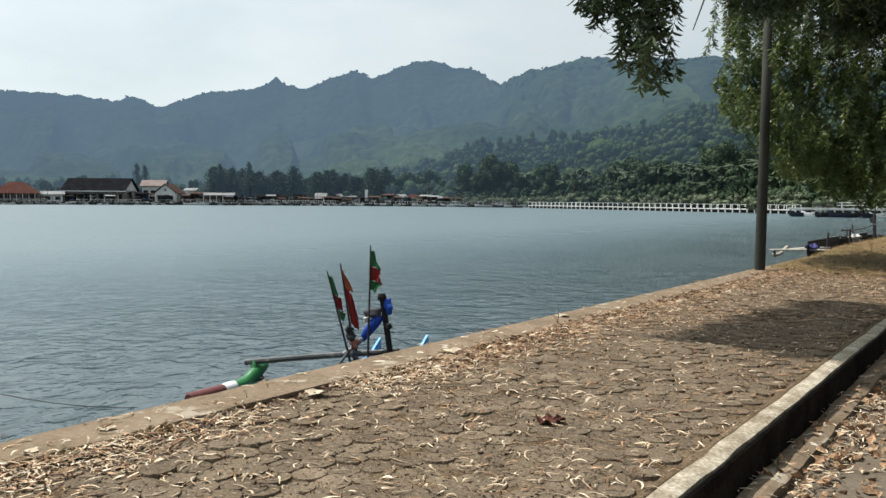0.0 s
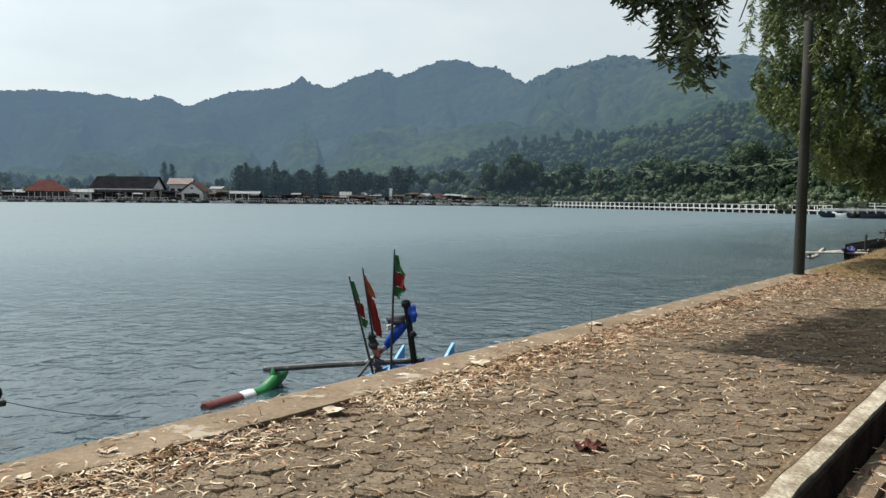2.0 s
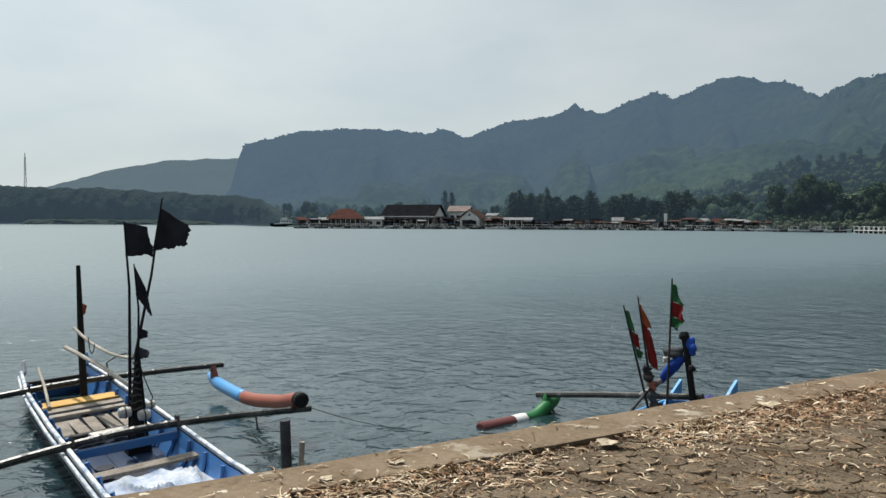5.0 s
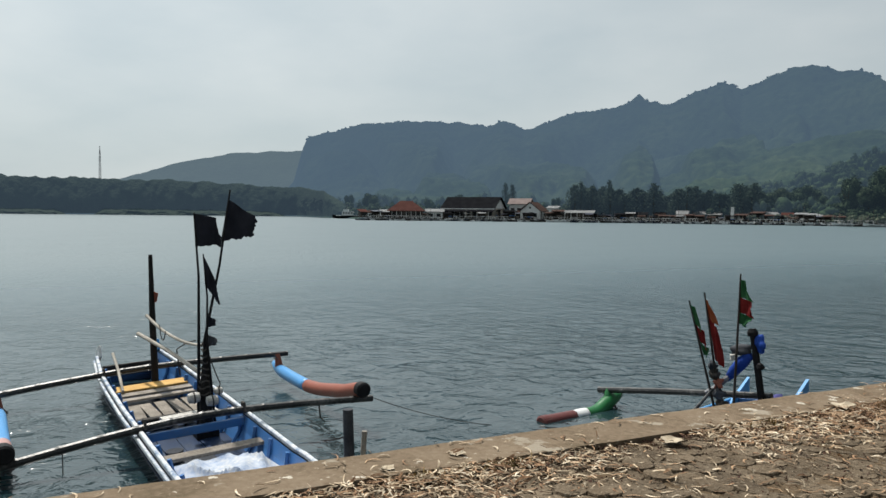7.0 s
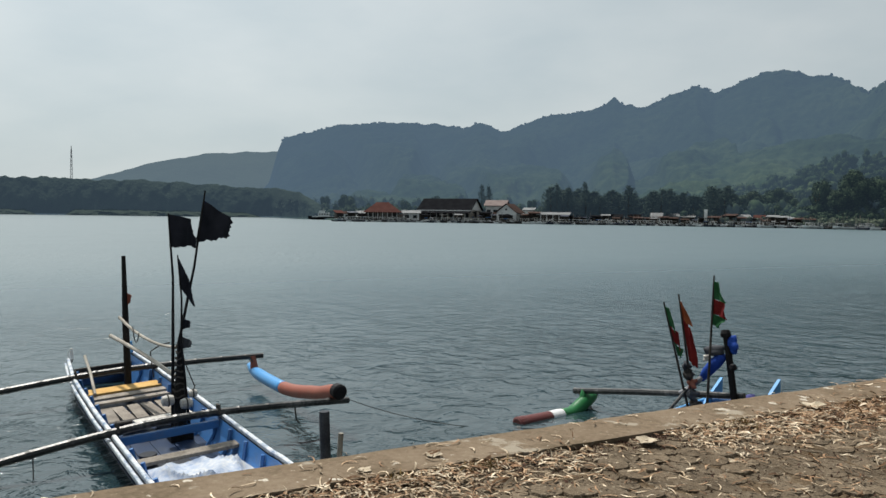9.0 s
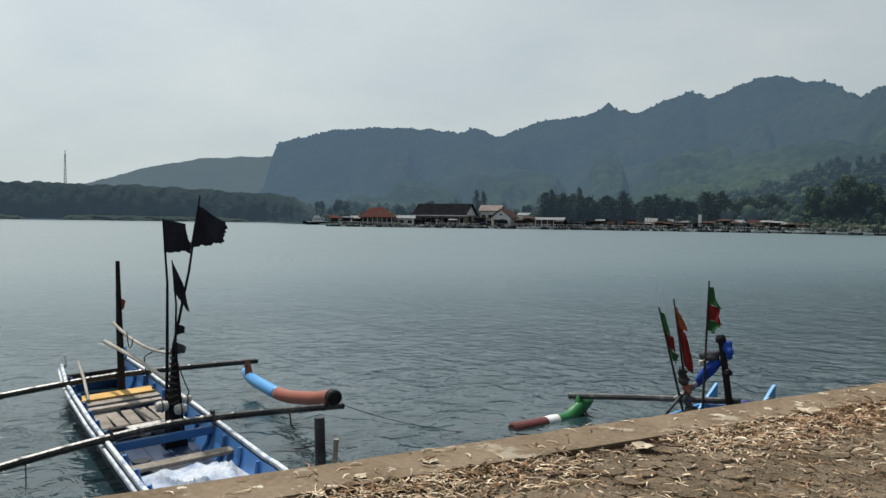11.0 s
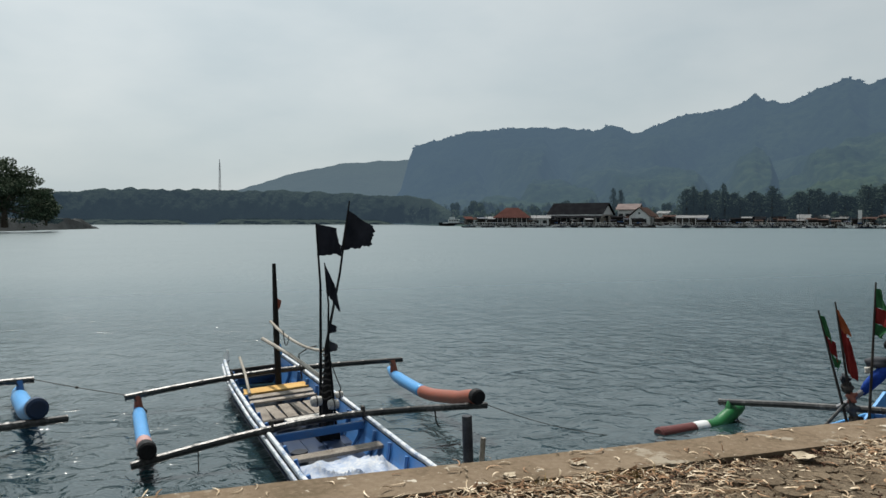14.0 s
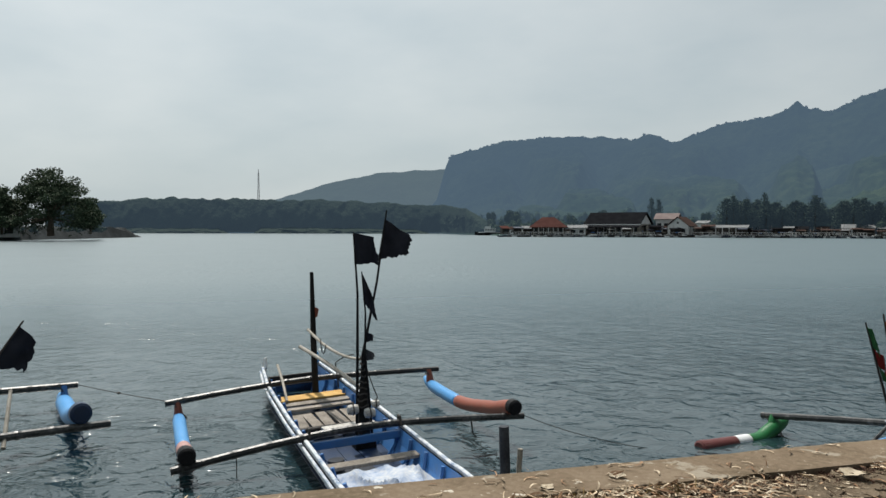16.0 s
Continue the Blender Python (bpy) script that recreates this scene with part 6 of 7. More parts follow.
def casuarina(m, h, seed):
    t = thing("casuarina_tree", "tall dark feathery casuarina tree", "tree", m, "casuarina grove")
    r_ = np.random.RandomState(seed)
    part("trunk", Shape().tube([(0, 0, -0.5), (0, 0.1, h * 0.5), (0.1, 0, h * 0.95)], [0.22, 0.14, 0.04], 6), BARK, t)
    n, tiers = 2000, 46
    tier = r_.randint(0, tiers, n)
    swing = r_.rand(tiers, 4) * 6.283                       # four drooping branches to a tier
    reach = 0.55 + 0.6 * r_.rand(tiers, 4)
    arm = r_.randint(0, 4, n)
    out_ = r_.rand(n) ** 0.7
    zt = (tier + 0.5) / tiers
    rad = (2.6 * (1 - zt) ** 0.42 + 0.15) * reach[tier, arm] * out_
    a = swing[tier, arm] + r_.normal(size=n) * (0.35 + 0.25 * (1 - out_))
    pts = np.stack([np.cos(a) * rad, np.sin(a) * rad, h * (0.10 + 0.92 * zt) + 0.35 * out_ + r_.normal(size=n) * 0.35], 1)
    tagged(part("crown", scatter_mesh("crown", pts, 0.52, CASUARINA, r_, 0.8, 0.6), None, t), kind="stuff")
    return t

def palm(m, h, seed):
    t = thing("coconut_palm", "slender coconut palm with drooping fronds", "tree", m, "palms on the far shore")
    r_ = np.random.RandomState(seed)
    lean = r_.normal(0, 0.5, 2)
    top = Vector((lean[0], lean[1], h))
    part("trunk", Shape().tube([(0, 0, -0.5), (lean[0] * 0.3, lean[1] * 0.3, h * 0.5), top], [0.20, 0.15, 0.11], 6), BARK, t)
    s = Shape()
    for k in range(20):
        a, up = k * 2.4 + r_.rand() * 0.5, r_.uniform(-0.2, 1.25)
        ln = r_.uniform(3.2, 4.6)
        d = Vector((math.cos(a), math.sin(a), 0))
        side = Vector((-math.sin(a), math.cos(a), 0))
        prev = None
        for i in range(6):
            u_ = i / 5
            c = top + d * ln * u_ * (1 - 0.15 * u_) + Vector((0, 0, up * ln * 0.6 * u_ - 1.7 * u_ * u_))
            w_ = 0.42 * math.sin(math.pi * (0.12 + 0.85 * u_))
            row = [c - side * w_ - Vector((0, 0, w_ * 0.7)), c, c + side * w_ - Vector((0, 0, w_ * 0.7))]
            if prev:
                s.add(prev + row, [(0, 1, 4, 3), (1, 2, 5, 4)])
            prev = row
    tagged(part("fronds", s, PALM, t), kind="stuff")
    return t

rs = np.random.RandomState(11)
cas = [casuarina(facing(-23.2, 296), 13.6, 1), casuarina(facing(-22.3, 300), 12.4, 2), casuarina(facing(-21.2, 298), 14.2, 3)]
for az in np.concatenate([np.arange(-23.7, -19.0, 0.17), np.arange(-18.8, -11.0, 0.22)]):
    copy_thing(cas[rs.randint(0, 3)], facing(az + rs.normal() * 0.18, rs.uniform(296, 322), rs.uniform(0, 360)) @ Matrix.Diagonal((2.0, 2.0, rs.uniform(0.62, 0.95), 1)))
copy_thing(cas[0], facing(-28.2, 325)), copy_thing(cas[2], facing(-28.7, 330))

broad = [leafy_tree("broadleaf_tree", "spreading broadleaf tree on the far shore", facing(-3.4, 286), 19.5, 8.4, 5600, 0.62, 5, low=0.28),
         leafy_tree("broadleaf_tree", "dark rounded tree on the far shore", facing(-5.7, 292), 16, 5.0, 3600, 0.6, 6, low=0.1),
         leafy_tree("broadleaf_tree", "broadleaf tree behind the pier", facing(-1.6, 284), 13, 6.0, 3600, 0.6, 7, low=0.12)]
for az, dr, sc, k in ((-8.2, 30, 0.7, 2), (-9.6, 40, 0.75, 1), (0.4, 25, 0.85, 0), (2.2, 30, 0.8, 1), (4.2, 26, 0.9, 2), (6.4, 34, 0.9, 0), (8.6, 30, 0.9, 1), (10.8, 28, 1.0, 2), (12.6, 24, 1.0, 0), (14.6, 26, 1.05, 1), (16.6, 22, 1.05, 2), (18.6, 24, 1.1, 0),
                      (20.8, 26, 1.1, 1), (23.4, 24, 1.1, 2), (-10.8, 34, 0.65, 0), (-25.0, 45, 0.6, 1), (-29.6, 50, 0.55, 2), (-32.0, 60, 0.6, 0), (-34.4, 50, 0.55, 1), (-37.2, 45, 0.55, 2), (-38.6, 40, 0.6, 0), (-40.2, 40, 0.7, 1), (-12.4, 30, 0.6, 2)):
    copy_thing(broad[k], facing(az, float(np.interp(az, SHORE_AZ, SHORE_R)) + dr, rs.uniform(0, 360)) @ Matrix.Diagonal((sc, sc, sc, 1)))
for az in np.arange(-9.5, 25, 0.75):
    sc = rs.uniform(0.45, 0.8)
    copy_thing(broad[rs.randint(0, 3)], facing(az + rs.normal() * 0.25, float(np.interp(az, SHORE_AZ, SHORE_R)) + rs.uniform(14, 60), rs.uniform(0, 360), rs.uniform(-1.2, 2.5)) @ Matrix.Diagonal((sc * rs.uniform(1.0, 1.5), sc * 1.2, sc, 1)))
palms = [palm(facing(5.2, 262), 12, 1), palm(facing(7.3, 255), 10.5, 2), palm(facing(9.8, 240), 12.5, 3)]
for az in (-0.2, 1.6, 4.9, 5.6, 8.7, 10.1, 11.0, 11.9, 13.5, 15.7, -1.0, 0.8, 2.4, 3.4, 4.4, 6.1, 6.8, 8.3, 9.1, 10.6, 11.4, 12.2, 13.1, 13.9, 15.2, 16.2, 17.4, 3.0, 7.9, 12.7, 14.5, 18.6, 20.0):
    copy_thing(palms[rs.randint(0, 3)], facing(az, float(np.interp(az, SHORE_AZ, SHORE_R)) + rs.uniform(9, 26), rs.uniform(0, 360), rs.uniform(-0.4, 1.0)) @ Matrix.Diagonal((0.95, 0.95, rs.uniform(0.55, 0.95), 1)))

def woods(name, label, crowns, per, size, mat, seed, flat=0.5):
    """Many joined crowns: rows of x, y, z of the foot, radius, height."""
    r_ = np.random.RandomState(seed)
    grown = [crown_points(r_, per, (x, y, z + h * 0.55), (rad, rad, h * 0.55), 6) for x, y, z, rad, h in crowns]
    pts = np.concatenate([g[0] for g in grown])
    ob = new(name, scatter_mesh(name, pts, size, mat, r_, flat, 1.0, [b_ for g in grown for b_ in g[1]]))
    return tagged(ob, label, "woods", kind="stuff")

crowns = []
for az in np.arange(-13, 26, 0.28):
    r_ = float(np.interp(az, SHORE_AZ, SHORE_R)) + rs.uniform(1, 9)
    crowns.append((*polar(az, r_)[:2], -0.4, rs.uniform(1.8, 3.2), rs.uniform(2.6, 4.8) * (1.0 if az > 0 else 0.7)))
crowns.append((*polar(14.8, 177)[:2], W - 0.3, 2.2, 3.0))       # a bush in the water before the pier
woods("shore_bushes", "low grey-green bushes along the far shore", crowns, 330, 0.5, OLIVE, 31)
crowns = []
for _ in range(1350):
    az = rs.uniform(-11, 30)
    r_ = np.interp(az, SHORE_AZ, SHORE_R) + 13
    r_ = r_ + (SPUR_R + 18 - r_) * rs.rand() ** 0.9
    crowns.append((*polar(az, r_)[:2], float(land_height(np.array(az), np.array(r_))) - 1.5, rs.uniform(2.2, 7.4) , rs.uniform(4.5, 12.0)))
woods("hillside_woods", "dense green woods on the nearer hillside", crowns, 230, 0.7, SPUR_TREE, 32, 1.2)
crowns = []
for az in np.arange(-41.5, -9.0, 0.16):
    r_ = float(np.interp(az, SHORE_AZ, SHORE_R)) + rs.uniform(60, 135)
    crowns.append((*polar(az + rs.normal() * 0.1, r_)[:2], float(land_height(np.array(az), np.array(r_))) - 0.8, rs.uniform(3.2, 5.5), rs.uniform(6.5, 13.0)))
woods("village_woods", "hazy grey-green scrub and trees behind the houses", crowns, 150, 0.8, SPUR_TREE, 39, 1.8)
crowns = []
for az in np.arange(-41.0, -9.0, 0.17):                 # the dark trees right behind the houses
    for k in range(2):
        r_ = float(np.interp(az, SHORE_AZ, SHORE_R)) + rs.uniform(16, 26) + 14 * k
        crowns.append((*polar(az + rs.normal() * 0.1, r_)[:2], -0.8, rs.uniform(2.2, 4.0), rs.uniform(3.5, 6.5) + 1.5 * k))
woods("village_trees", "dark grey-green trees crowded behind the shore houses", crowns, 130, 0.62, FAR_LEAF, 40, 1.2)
crowns = []
for az in np.arange(-69.5, -41.0, 0.30):
    base = float(np.interp(az, SHORE_AZ, SHORE_R))
    top = float(np.interp(az, (-69, -63, -60, -52, -44, -41), (17, 21, 20.5, 19.5, 16.5, 12)))
    for k in range(3):
        r_ = base + 22 + 26 * k + rs.uniform(-8, 8)
        crowns.append((*polar(az + rs.normal() * 0.1, r_)[:2], -0.5, rs.uniform(4.0, 5.6), top * rs.uniform(0.86, 0.96) * r_ / 530))
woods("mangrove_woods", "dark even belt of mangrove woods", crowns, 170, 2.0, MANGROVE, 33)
def thicket(name, label, az_lo, az_hi, tops, front, deep, mat, rough):
    """A solid uneven body of close-grown canopy behind the shoreline."""
    az3 = np.arange(az_lo, az_hi, 0.09)
    A3, T3 = np.meshgrid(az3, np.linspace(0, 1, 26), indexing="ij")
    R3 = np.interp(A3, SHORE_AZ, SHORE_R) + front + 11 * np.clip(T3 / 0.6, 0, 1) ** 2 + deep * np.clip((T3 - 0.6) / 0.4, 0, 1)
    top3 = np.interp(A3, *tops)
    lump3 = fbm(A3 * 1.9, T3 * 5 + 3, 4) - 0.47
    R3 = R3 + lump3 * 9
    Z3 = -1.6 + top3 * np.clip(T3 / 0.6, 0, 1) ** 0.8 * (1 + lump3 * rough)
    ob = sheet(name, np.stack([R3 * np.sin(np.radians(A3)), R3 * np.cos(np.radians(A3)), Z3], -1).reshape(-1, 3), len(az3), 26, mat)
    tagged(ob, label, "woods", kind="stuff")
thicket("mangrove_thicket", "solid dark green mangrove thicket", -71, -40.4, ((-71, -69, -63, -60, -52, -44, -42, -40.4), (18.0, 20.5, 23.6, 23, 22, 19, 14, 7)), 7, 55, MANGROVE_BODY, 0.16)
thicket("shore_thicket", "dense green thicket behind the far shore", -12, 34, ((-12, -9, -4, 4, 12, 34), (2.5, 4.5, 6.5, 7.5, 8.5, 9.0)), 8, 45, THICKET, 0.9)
crowns = []
for az in np.arange(-12, 32, 0.24):
    for k in range(3):
        r_ = float(np.interp(az, SHORE_AZ, SHORE_R)) + 9 + 5 * k + rs.uniform(-2, 2)
        top = float(np.interp(az, (-12, -9, -4, 4, 12, 34), (2.5, 4.5, 6.5, 7.5, 8.5, 9.0)))
        crowns.append((*polar(az + rs.normal() * 0.1, r_)[:2], -0.8 + top * 0.28 * k, rs.uniform(1.8, 3.4), top * rs.uniform(0.5, 0.85)))
woods("thicket_canopy", "mixed green scrub and low trees behind the shore", crowns, 170, 0.6, FAR_LEAF, 38, 1.4)
thicket("mangrove_fringe", "low pale green mangrove fringe at the waterline", -70, -59.2, ((-70, -69, -60, -59.2), (2, 5.0, 4.6, 1.0)), -1, 5, FRINGE, 0.7)
thicket("mangrove_fringe", "low pale green mangrove fringe at the waterline", -57.6, -44.6, ((-57.6, -57, -46, -44.6), (1.0, 5.0, 4.4, 1.0)), -1, 5, FRINGE, 0.7)
crowns = []
for az in np.arange(-43.4, 24, 0.16):                   # single trees that break the skyline
    a_ = az + rs.normal() * 0.07
    r_ = float(ridge_r(a_)) - rs.uniform(-4, 22)
    thick = float(vnoise(np.array(a_ * 0.8), np.array(2.2)))
    if rs.rand() < 0.30 + 0.8 * thick:
        crowns.append((*polar(a_, r_)[:2], float(land_height(np.array(a_), np.array(r_))) - 2.6, rs.uniform(2.8, 5.0), rs.uniform(3.6, 5.4) * (1.35 if rs.rand() < 0.06 else 1)))
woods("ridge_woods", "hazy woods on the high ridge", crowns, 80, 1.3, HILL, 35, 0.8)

# the spit with its big tree
nu, nv = 90, 16
U, V = np.meshgrid(np.linspace(0, 1, nu), np.linspace(0, 1, nv), indexing="ij")
a0, a1 = np.array(polar(-92, 128)[:2]), np.array(polar(-64.8, 262)[:2])
line = a0 + (a1 - a0) * U[..., None]
away = np.array([a1[1] - a0[1], -(a1[0] - a0[0])]) / np.linalg.norm(a1 - a0)
if np.dot(away, a0) < 0:
    away = -away
width = 34 * np.clip((1 - U) * 6, 0.02, 1)
xy = line + away * (V * width)[..., None]
zz = W - 0.5 + 3.5 * np.clip(V * width / 1.6, 0, 1) ** 0.8 * np.clip((1 - U) * 14, 0.3, 1) + (fbm(xy[..., 0] / 2.2, xy[..., 1] / 2.2, 4) - 0.47) * 1.3 * np.clip(V * 12, 0, 1)
spit = sheet("ground_spit", np.concatenate([xy, zz[..., None]], -1).reshape(-1, 3), nu, nv, SHORE, smooth=False)
tagged(spit, "low rocky mud spit with scrub on top", "ground", kind="structure")
def rain_tree(m, seed):
    """A spreading tree of flat leaf pads on long limbs, with gaps of sky between them."""
    t = thing("rain_tree", "big dark spreading tree on the spit", "tree", m)
    r_ = np.random.RandomState(seed)
    part("trunk", Shape().tube([(0, 0, -0.8), (0.2, 0, 1.8), (-0.2, 0.1, 4.0)], [0.75, 0.6, 0.45], 9), BARK, t)
    pads = []
    for k in range(52):
        a = k * 2.399
        out_ = 9.4 * ((k + 0.5) / 52) ** 0.60
        top = 12.0 * (1 - (out_ / 13.0) ** 2) + r_.normal() * 0.7
        pads.append((math.cos(a) * out_, math.sin(a) * out_, max(1.8, top - (3.0 if k % 3 == 0 else 0) - (4.5 if k % 4 == 0 else 0))))
    pts = []
    for x, y, z in pads:
        n = 300
        d_ = r_.normal(size=(n, 3))
        d_ /= np.linalg.norm(d_, axis=1, keepdims=True)
        rad = r_.rand(n)[:, None] ** 0.4 * np.array([r_.uniform(2.0, 3.1), r_.uniform(2.0, 3.1), r_.uniform(0.8, 1.4)])
        pts.append(np.array([x, y, z]) + d_ * rad)
    for x, y, z in pads[::4]:
        part("limb", Shape().tube([(-0.1, 0, 3.0), (x * 0.45, y * 0.45, 3.0 + (z - 3.0) * 0.7), (x * 0.95, y * 0.95, z - 0.3)], [0.24, 0.15, 0.06], 6), BARK, t)
    for _ in range(5):                                     # low skirt of leaves round the foot
        a = r_.rand() * 6.283
        pts.append(np.array([math.cos(a) * 6.5, math.sin(a) * 6.5, 2.6]) + r_.normal(size=(420, 3)) * np.array([1.7, 1.7, 1.2]))
    tagged(part("crown", scatter_mesh("crown", np.concatenate(pts), 0.5, RAINTREE, r_, 0.8), None, t), kind="stuff")
    return t
rain_tree(Matrix.Translation(polar(-70.6, 188, 1.0)), 44)
leafy_tree("broadleaf_tree", "small dark tree at the edge of the spit", Matrix.Translation(polar(-68.2, 196, 1.0)), 8.0, 3.6, 1800, 0.6, 45, RAINTREE, low=0.0, group="")
leafy_tree("broadleaf_tree", "dark tree behind the low house", Matrix.Translation(polar(-73.4, 190, 1.0)), 10.5, 4.6, 2600, 0.7, 46, RAINTREE, low=0.05, group="")
crowns = [(*polar(rs.uniform(-80, -66.8), rs.uniform(196, 222))[:2], 0.6, rs.uniform(1.0, 2.0), rs.uniform(1.2, 2.4)) for _ in range(40)]
woods("spit_scrub", "dark low scrub along the spit", crowns, 90, 0.4, FAR_LEAF, 36)

# ------------------------------------------------------------------ loose leaves and small growth
def sickle_leaves(name, spots, seed, mat):
    """Curled sickle leaves lying at the given spots (d, s, z), all in one mesh."""
    r_ = np.random.RandomState(seed)
    vs, fs = [], []
    for d, s_, z in spots:
        le, wi = r_.uniform(0.05, 0.14), r_.uniform(0.0026, 0.0064)
        ang, bend = r_.uniform(0, 6.283), r_.uniform(0.2, 2.3) * (1 if r_.rand() < 0.5 else -1)
        lift, tilt = r_.uniform(0.0, 0.011), r_.normal() * 0.8
        k0 = len(vs)
        x, y = 0.0, 0.0
        n = 5
        for i in range(n + 1):
            t = i / n
            a = ang + bend * (t - 0.5)
            w_ = wi * math.sin(math.pi * (0.08 + 0.84 * t)) + 0.001
            nx, ny = -math.sin(a), math.cos(a)
            zc = z + 0.004 + lift * math.sin(math.pi * t) + max(0, tilt) * 0.02 * t
            vs += [(d + x + nx * w_, s_ + y + ny * w_, zc + abs(tilt) * w_), (d + x - nx * w_, s_ + y - ny * w_, zc - tilt * w_ * 0.4 + 0.002)]
            x += math.cos(a) * le / n
            y += math.sin(a) * le / n
            if i < n:
                fs.append((k0 + 2 * i, k0 + 2 * i + 1, k0 + 2 * i + 3, k0 + 2 * i + 2))
    me_ = bpy.data.meshes.new(name)
    me_.from_pydata(vs, [], fs)
    me_.materials.append(mat)
    ob = new(name, me_)
    ob.matrix_world = QUAY
    return ob

rs = np.random.RandomState(8)
spots = []
for _ in range(15000):                                  # drift along the quay edge
    s_ = 1.0 + 27 * rs.rand() ** 1.1
    patch = float(vnoise(np.array(s_ * 0.9), np.array(3.3)))
    if rs.rand() > 0.03 + 1.5 * max(0, patch - 0.42) + (0.8 if s_ > 4.8 else 0):
        continue
    d = CAPIN + 0.02 + abs(rs.normal()) * (0.13 + 0.2 * patch + (0.14 if s_ > 4.5 else 0)) - (0.12 * rs.rand() if s_ > 5 else 0)
    pile = 0.05 * max(0, 1 - (d - CAPIN) / 0.4) * patch
    spots.append((d, s_, pile * rs.rand()))
for _ in range(7000):                                   # thick near drifts
    s_ = rs.uniform(1.2, 9.5)
    patch = float(vnoise(np.array(s_ * 1.15 + 5), np.array(8.1)))
    if rs.rand() > 2.4 * (patch - 0.45):
        continue
    d = CAPIN + 0.02 + abs(rs.normal()) * 0.24 * (0.5 + patch)
    spots.append((d, s_, 0.07 * rs.rand() * max(0, 1 - (d - CAPIN) / 0.5) * patch))
for _ in range(8200):                                   # scattered over the pavers
    s_ = rs.uniform(-5, 24)
    spots.append((rs.uniform(CAPIN, KERBIN), s_, 0.004))
for _ in range(12000):                                  # thicker litter farther along
    s_ = rs.uniform(9, 30)
    d = CAPIN + (KERBIN - CAPIN) * rs.rand() ** 1.5
    if rs.rand() < float(vnoise(np.array(d * 1.1 + 7), np.array(s_ * 0.7))) * 1.25:
        spots.append((d, s_, 0.006))
for _ in range(420):
    spots.append((rs.uniform(EDGE + 0.05, CAPIN), -0.5 + 20 * rs.rand() ** 0.8, 0.03))
rusty = [p for p in spots if rs.rand() < (0.42 if p[1] < 6 else 0.72)]
gone = set(rusty)
spots = [p for p in spots if p not in gone]
tagged(sickle_leaves("rusty_leaf_litter", rusty, 14, LEAF_RUST), "rust-brown dry leaves drifted over the pavement", "leaf litter", kind="stuff")
litter = sickle_leaves("leaf_litter", spots, 4, LEAF_DRY)
crumbs = []
for _ in range(24000):                                  # crumbled leaf all over, thickest in the drifts
    s_ = -4 + 22 * rs.rand()
    if rs.rand() < 0.45:
        patch = float(vnoise(np.array(s_ * 1.15 + 5), np.array(8.1)))
        crumbs.append((CAPIN + 0.02 + abs(rs.normal()) * 0.22 * (0.4 + patch), s_, 0.004 + 0.02 * rs.rand() * patch))
    else:
        crumbs.append((rs.uniform(CAPIN, KERBIN), s_, 0.002))
bits = new("leaf_crumbs", scatter_mesh("leaf_crumbs", np.array(crumbs), 0.022, LEAF_BROWN, rs, 1.2, 0.8))
bits.matrix_world = QUAY
tagged(bits, "dark crumbled leaf bits strewn over the pavement", "leaf litter", kind="stuff")
tagged(litter, "dry pale sickle leaves drifted over the pavement", "leaf litter", kind="stuff")
spots = [(rs.uniform(LEDGE + 0.02, CHANNEL - 0.02), rs.uniform(2, 14), -0.32 + rs.rand() * 0.06) for _ in range(1100)]
spots += [(rs.uniform(KERBOUT + 0.02, LEDGE), rs.uniform(2, 14), -0.25) for _ in range(140)]
spots += [(CHANNEL + abs(rs.normal()) * 0.8, rs.uniform(2, 14), -0.265) for _ in range(500)]
gl = np.array([tuple(q(rs.uniform(LEDGE + 0.03, CHANNEL + 0.25), rs.uniform(2, 12), -0.31 + rs.rand() * 0.07)) for _ in range(760)] + [tuple(q(rs.uniform(KERBOUT + 0.05, LEDGE), rs.uniform(2, 12), -0.235)) for _ in range(60)])
gb = new("gutter_broad_litter", scatter_mesh("gutter_broad_litter", gl, 0.075, LEAF_RUST, rs, 1.4, 1.2))
tagged(gb, "broad dry brown leaves lying in the gutter", "leaf litter", kind="stuff")
tagged(sickle_leaves("gutter_leaf_litter", spots, 5, LEAF_DRY), "dry leaves filling the gutter", "leaf litter", kind="stuff")

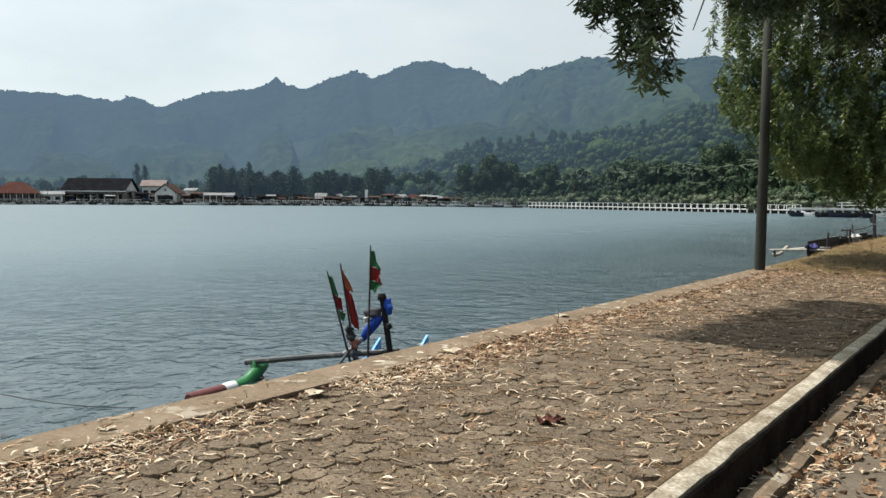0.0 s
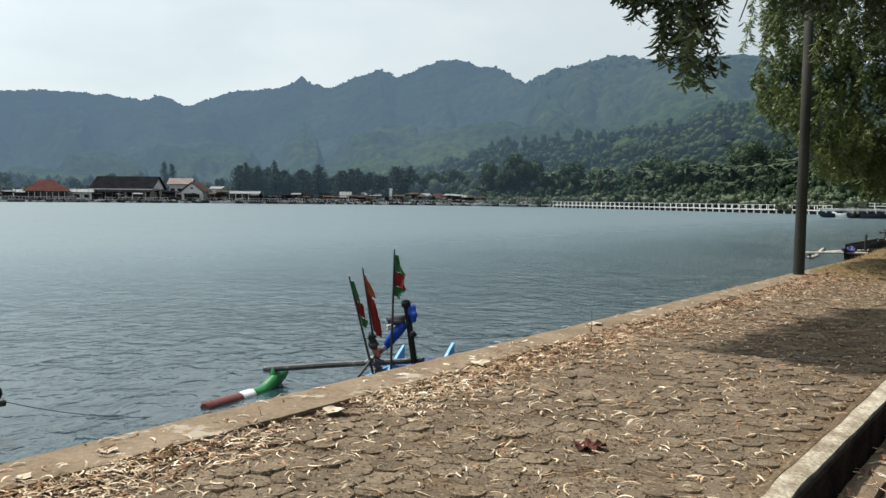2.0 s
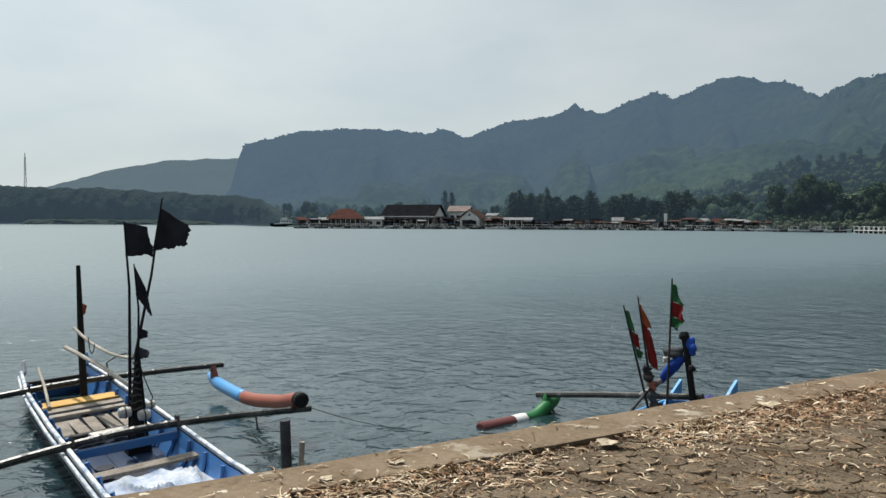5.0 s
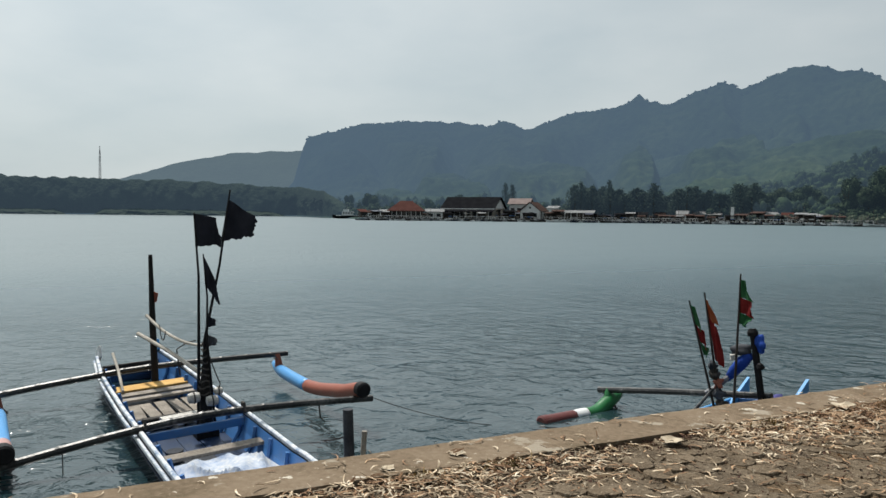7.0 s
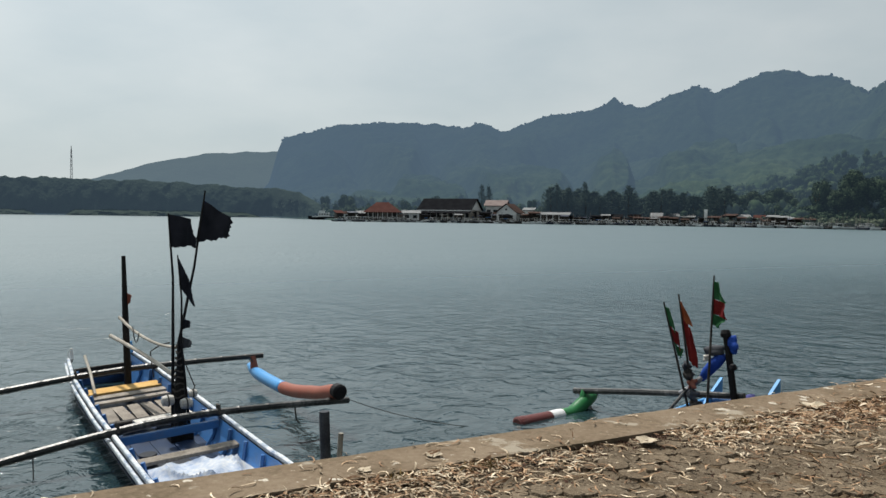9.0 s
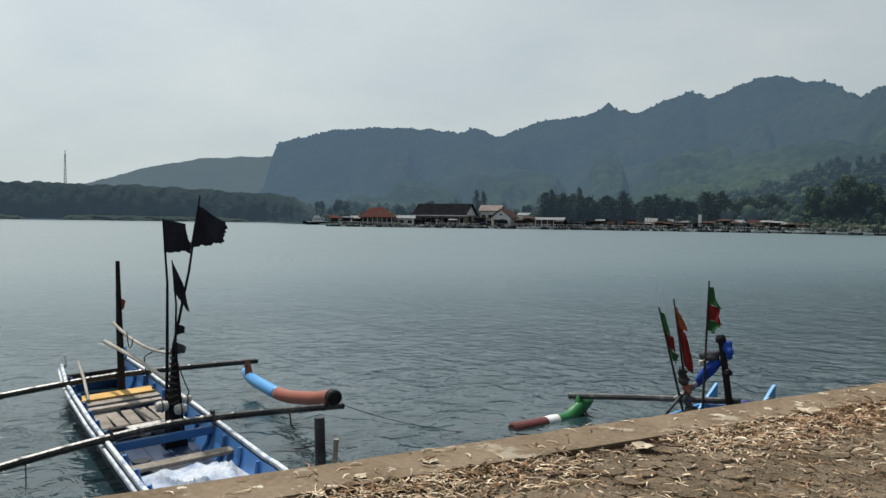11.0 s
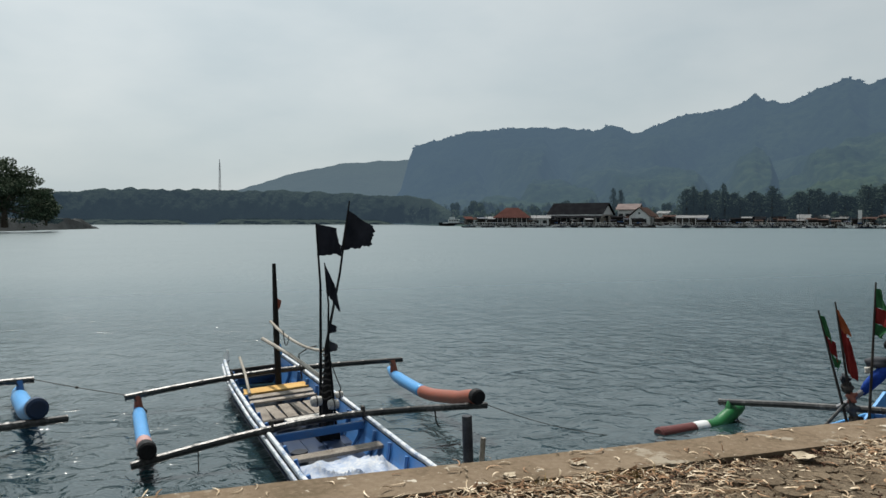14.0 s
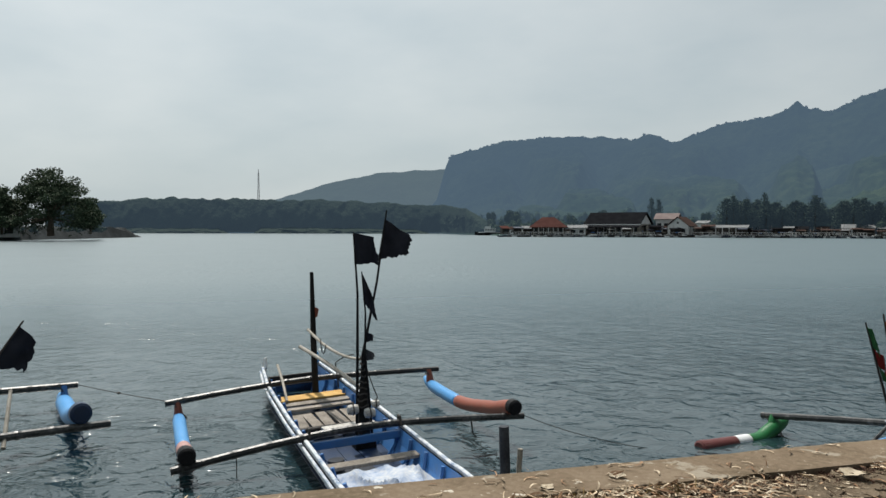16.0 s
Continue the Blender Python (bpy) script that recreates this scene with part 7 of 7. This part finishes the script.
def broad_leaf(name, label, d, s_, z, size, mat, seed, lobes=5, curl=0.5, group="", crumple=0.0):
    """A large fallen leaf: lobed blade that curls up at its rim, with a stalk."""
    r_ = random.Random(seed)
    ph = r_.random() * 6
    n = 44
    s = Shape()
    ring = []
    for j in (0.45, 0.8, 1.0):
        for i in range(n):
            a = 2 * math.pi * i / n
            rad = size * j * (0.62 + 0.38 * abs(math.cos(lobes * (a + ph) / 2)) ** 0.7) * (1 + 0.12 * math.sin(3 * a + ph))
            ring.append((d + rad * math.cos(a), s_ + rad * math.sin(a), z + 0.008 + curl * size * j ** 2 * (0.35 + 0.3 * math.sin(2 * a + ph) * (1 - crumple) + (0.15 + 0.25 * crumple) * math.sin((5 + 2 * crumple) * a))))
    verts_ = [(d, s_, z + 0.006)] + ring
    faces_ = [(0, 1 + i, 1 + (i + 1) % n) for i in range(n)]
    for j in range(2):
        faces_ += [(1 + j * n + i, 1 + (j + 1) * n + i, 1 + (j + 1) * n + (i + 1) % n, 1 + j * n + (i + 1) % n) for i in range(n)]
    s.add(verts_, faces_)
    leaf = thing(name, label, "leaf", QUAY, group)
    solid(part("blade", s, mat, leaf), 0.002)
    a = r_.random() * 6
    part("stalk", Shape().tube([(d, s_, z + 0.01), (d + size * 1.2 * math.cos(a), s_ + size * 1.2 * math.sin(a), z + 0.008)], 0.003, 4), LEAF_BROWN, leaf)
    return leaf

def at_qs(x, y):
    return 0.862 * x - 0.5065 * y, 0.5065 * x + 0.862 * y
d, s_ = at_qs(0.103, 5.80)
broad_leaf("fallen_leaf", "curled dark red-brown dead leaf on the pavers", d, s_, 0.0, 0.112, LEAF_RED, 2, 5, 0.50, crumple=0.7)
for k, (x, y, sz) in enumerate(((-0.89, 8.10, 0.11), (-1.77, 6.22, 0.09), (-1.20, 6.9, 0.05), (-2.9, 5.06, 0.06), (-3.1, 4.55, 0.05), (0.35, 10.8, 0.10))):
    d, s_ = at_qs(x, y)
    broad_leaf("pale_leaf", "large pale dead leaf among the drifted leaves", d, s_, 0.03 if d < CAPIN + 0.3 else 0.004, sz, LEAF_PALE, 20 + k, 4, 0.42, "pale fallen leaves")

def bank_z(d, s_):
    """Height of the grassy bank past the pavers."""
    t = np.clip((s_ - 19.0) / 7.0, 0, 1)
    return 0.30 * t * t * (3 - 2 * t) * np.clip((d - (EDGE + 0.15)) / 0.6, 0, 1) + (fbm(d * 2 + 5, s_ * 1.3, 3) - 0.47) * 0.10 * t
bs, bd = np.meshgrid(np.linspace(18.6, 44, 130), np.linspace(EDGE + 0.1, KERBIN + 0.1, 26), indexing="ij")
BANK = material("dry_grass_ground", ((0.085, 0.058, 0.026), (0.125, 0.092, 0.042), (0.150, 0.120, 0.055)), 0.95, scales=(1.2, 25), bump=0.8, bump_scale=50)
bank = sheet("ground_bank", np.stack([bd, bs, bank_z(bd, bs) - 0.02 + 0.05 * np.clip((bs - 18.6) / 1.2, 0, 1)], -1).reshape(-1, 3), 130, 26, BANK)
bank.matrix_world = QUAY
tagged(bank, "low bank of dry brown grass along the quay", "ground", kind="structure")
vs, fs = [], []
for _ in range(15000):                                   # dry grass on the far bank, and tufts at the quay crack
    if rs.rand() < 0.95:
        s_, d = rs.uniform(19.5, 40), rs.uniform(CAPIN - 0.25, KERBIN)
        z, hgt = float(bank_z(np.array(d), np.array(s_))), rs.uniform(0.03, 0.13)
    else:
        c = rs.randint(0, 5)
        s_, d = (3.15, 5.55, 7.0, 10.4, 2.5)[c] + rs.normal() * 0.08, CAPIN + 0.06 + abs(rs.normal()) * 0.05
        z, hgt = 0.0, rs.uniform(0.02, 0.07)
    a, w_ = rs.uniform(0, 6.283), rs.uniform(0.003, 0.007)
    lx, ly = rs.normal() * hgt * 0.5, rs.normal() * hgt * 0.5
    k0 = len(vs)
    vs += [(d - w_ * math.cos(a), s_ - w_ * math.sin(a), z), (d + w_ * math.cos(a), s_ + w_ * math.sin(a), z), (d + lx, s_ + ly, z + hgt)]
    fs.append((k0, k0 + 1, k0 + 2))
me = bpy.data.meshes.new("dry_grass")
me.from_pydata(vs, [], fs)
GRASS = material("dry_grass_blade", ((0.17, 0.115, 0.045), (0.30, 0.22, 0.095)), 0.8, scales=(1, 8), bump=0, vary=0.35, island=True)
me.materials.append(GRASS)
grass = new("dry_grass", me)
grass.matrix_world = QUAY
far_spots = []
for _ in range(6500):
    d, s_ = rs.uniform(CAPIN - 0.2, KERBIN), rs.uniform(17.5, 30)
    far_spots.append((d, s_, float(bank_z(np.array(d), np.array(s_))) + 0.03))
tagged(sickle_leaves("bank_leaf_litter", far_spots, 44, LEAF_RUST), "brown leaves fallen on the grassy bank", "leaf litter", kind="stuff")
tagged(grass, "sparse dry grass on the bank and in the crack", "grass", kind="stuff")
twig_ = thing("dry_twig", "thin dry twig standing by the quay edge", "twig", Matrix.Translation(q(-4.95, 8.95, 0)))
part("stem", Shape().tube([(0, 0, 0), (0.01, 0.02, 0.16), (0.0, 0.0, 0.30)], [0.005, 0.004, 0.002], 5), LEAF_BROWN, twig_)
part("side_shoot", Shape().tube([(0.005, 0.01, 0.06), (-0.09, -0.04, 0.16)], [0.004, 0.002], 5), LEAF_BROWN, twig_)

# ------------------------------------------------------------------ hexagonal pavers
HEX = 0.118
def paver_mesh(seed):
    r_ = random.Random(seed)
    ring = []
    for i in range(12):
        a = math.pi / 6 * i
        rad = HEX * 0.955 * math.cos(math.pi / 6) / math.cos((a + math.pi / 6) % (math.pi / 3) - math.pi / 6) if i % 2 else HEX * 0.955
        rad *= 0.955 + 0.05 * r_.random()
        ring.append((rad * math.sin(a), rad * math.cos(a)))
    top = [(x * 0.95, y * 0.95, 0.004 + 0.002 * r_.random()) for x, y in ring]
    mid = [(x * 0.97, y * 0.97, -0.002) for x, y in ring]
    low = [(x, y, -0.02) for x, y in ring]
    v = top + mid + low
    f_ = [tuple(range(12))]
    for k in (0, 12):
        f_ += [(k + i, k + 12 + i, k + 12 + (i + 1) % 12, k + (i + 1) % 12) for i in range(12)]
    return v, f_
kinds = [paver_mesh(k) for k in range(8)]
meshes = []
for k, (v, f_) in enumerate(kinds):
    me = bpy.data.meshes.new("paver")
    me.from_pydata(v, [], f_)
    me.materials.append(PAVER)
    meshes.append(me)
far_pavers = Shape()
near = 0
row_h, col_w = HEX * 1.5, HEX * math.sqrt(3)
j = 0
s_ = -5.8
while s_ < 27:
    d = CAPIN + 0.13 + (col_w / 2 if j % 2 else 0)
    while d < KERBIN - 0.08:
        k = rs.randint(0, 8)
        sunk = float(vnoise(np.array(d * 1.3), np.array(s_ * 0.9)))
        z, tx, ty, rz = 0.003 + rs.normal() * 0.004 - 0.010 * (sunk > 0.50), rs.normal() * 2.2, rs.normal() * 2.2, rs.normal() * 1.5 + 60 * rs.randint(0, 6)
        if rs.rand() < 0.10:
            z += 0.007
        m_ = pose(d + rs.normal() * 0.003, s_ + rs.normal() * 0.003, z, tx, ty, rz)
        if near < 300 and 2.6 < s_ < 6.6 and -4.4 < d < -2.0:
            p_ = new("paver", meshes[k])
            p_.parent = pavement
            p_.matrix_basis = m_
            near += 1
        else:
            far_pavers.add([m_ @ Vector(p) for p in kinds[k][0]], kinds[k][1])
        d += col_w
    s_ += row_h
    j += 1
fp = part("far_pavers", far_pavers, PAVER_FAR, pavement, "further worn hexagonal pavers")
tagged(fp, kind="stuff")
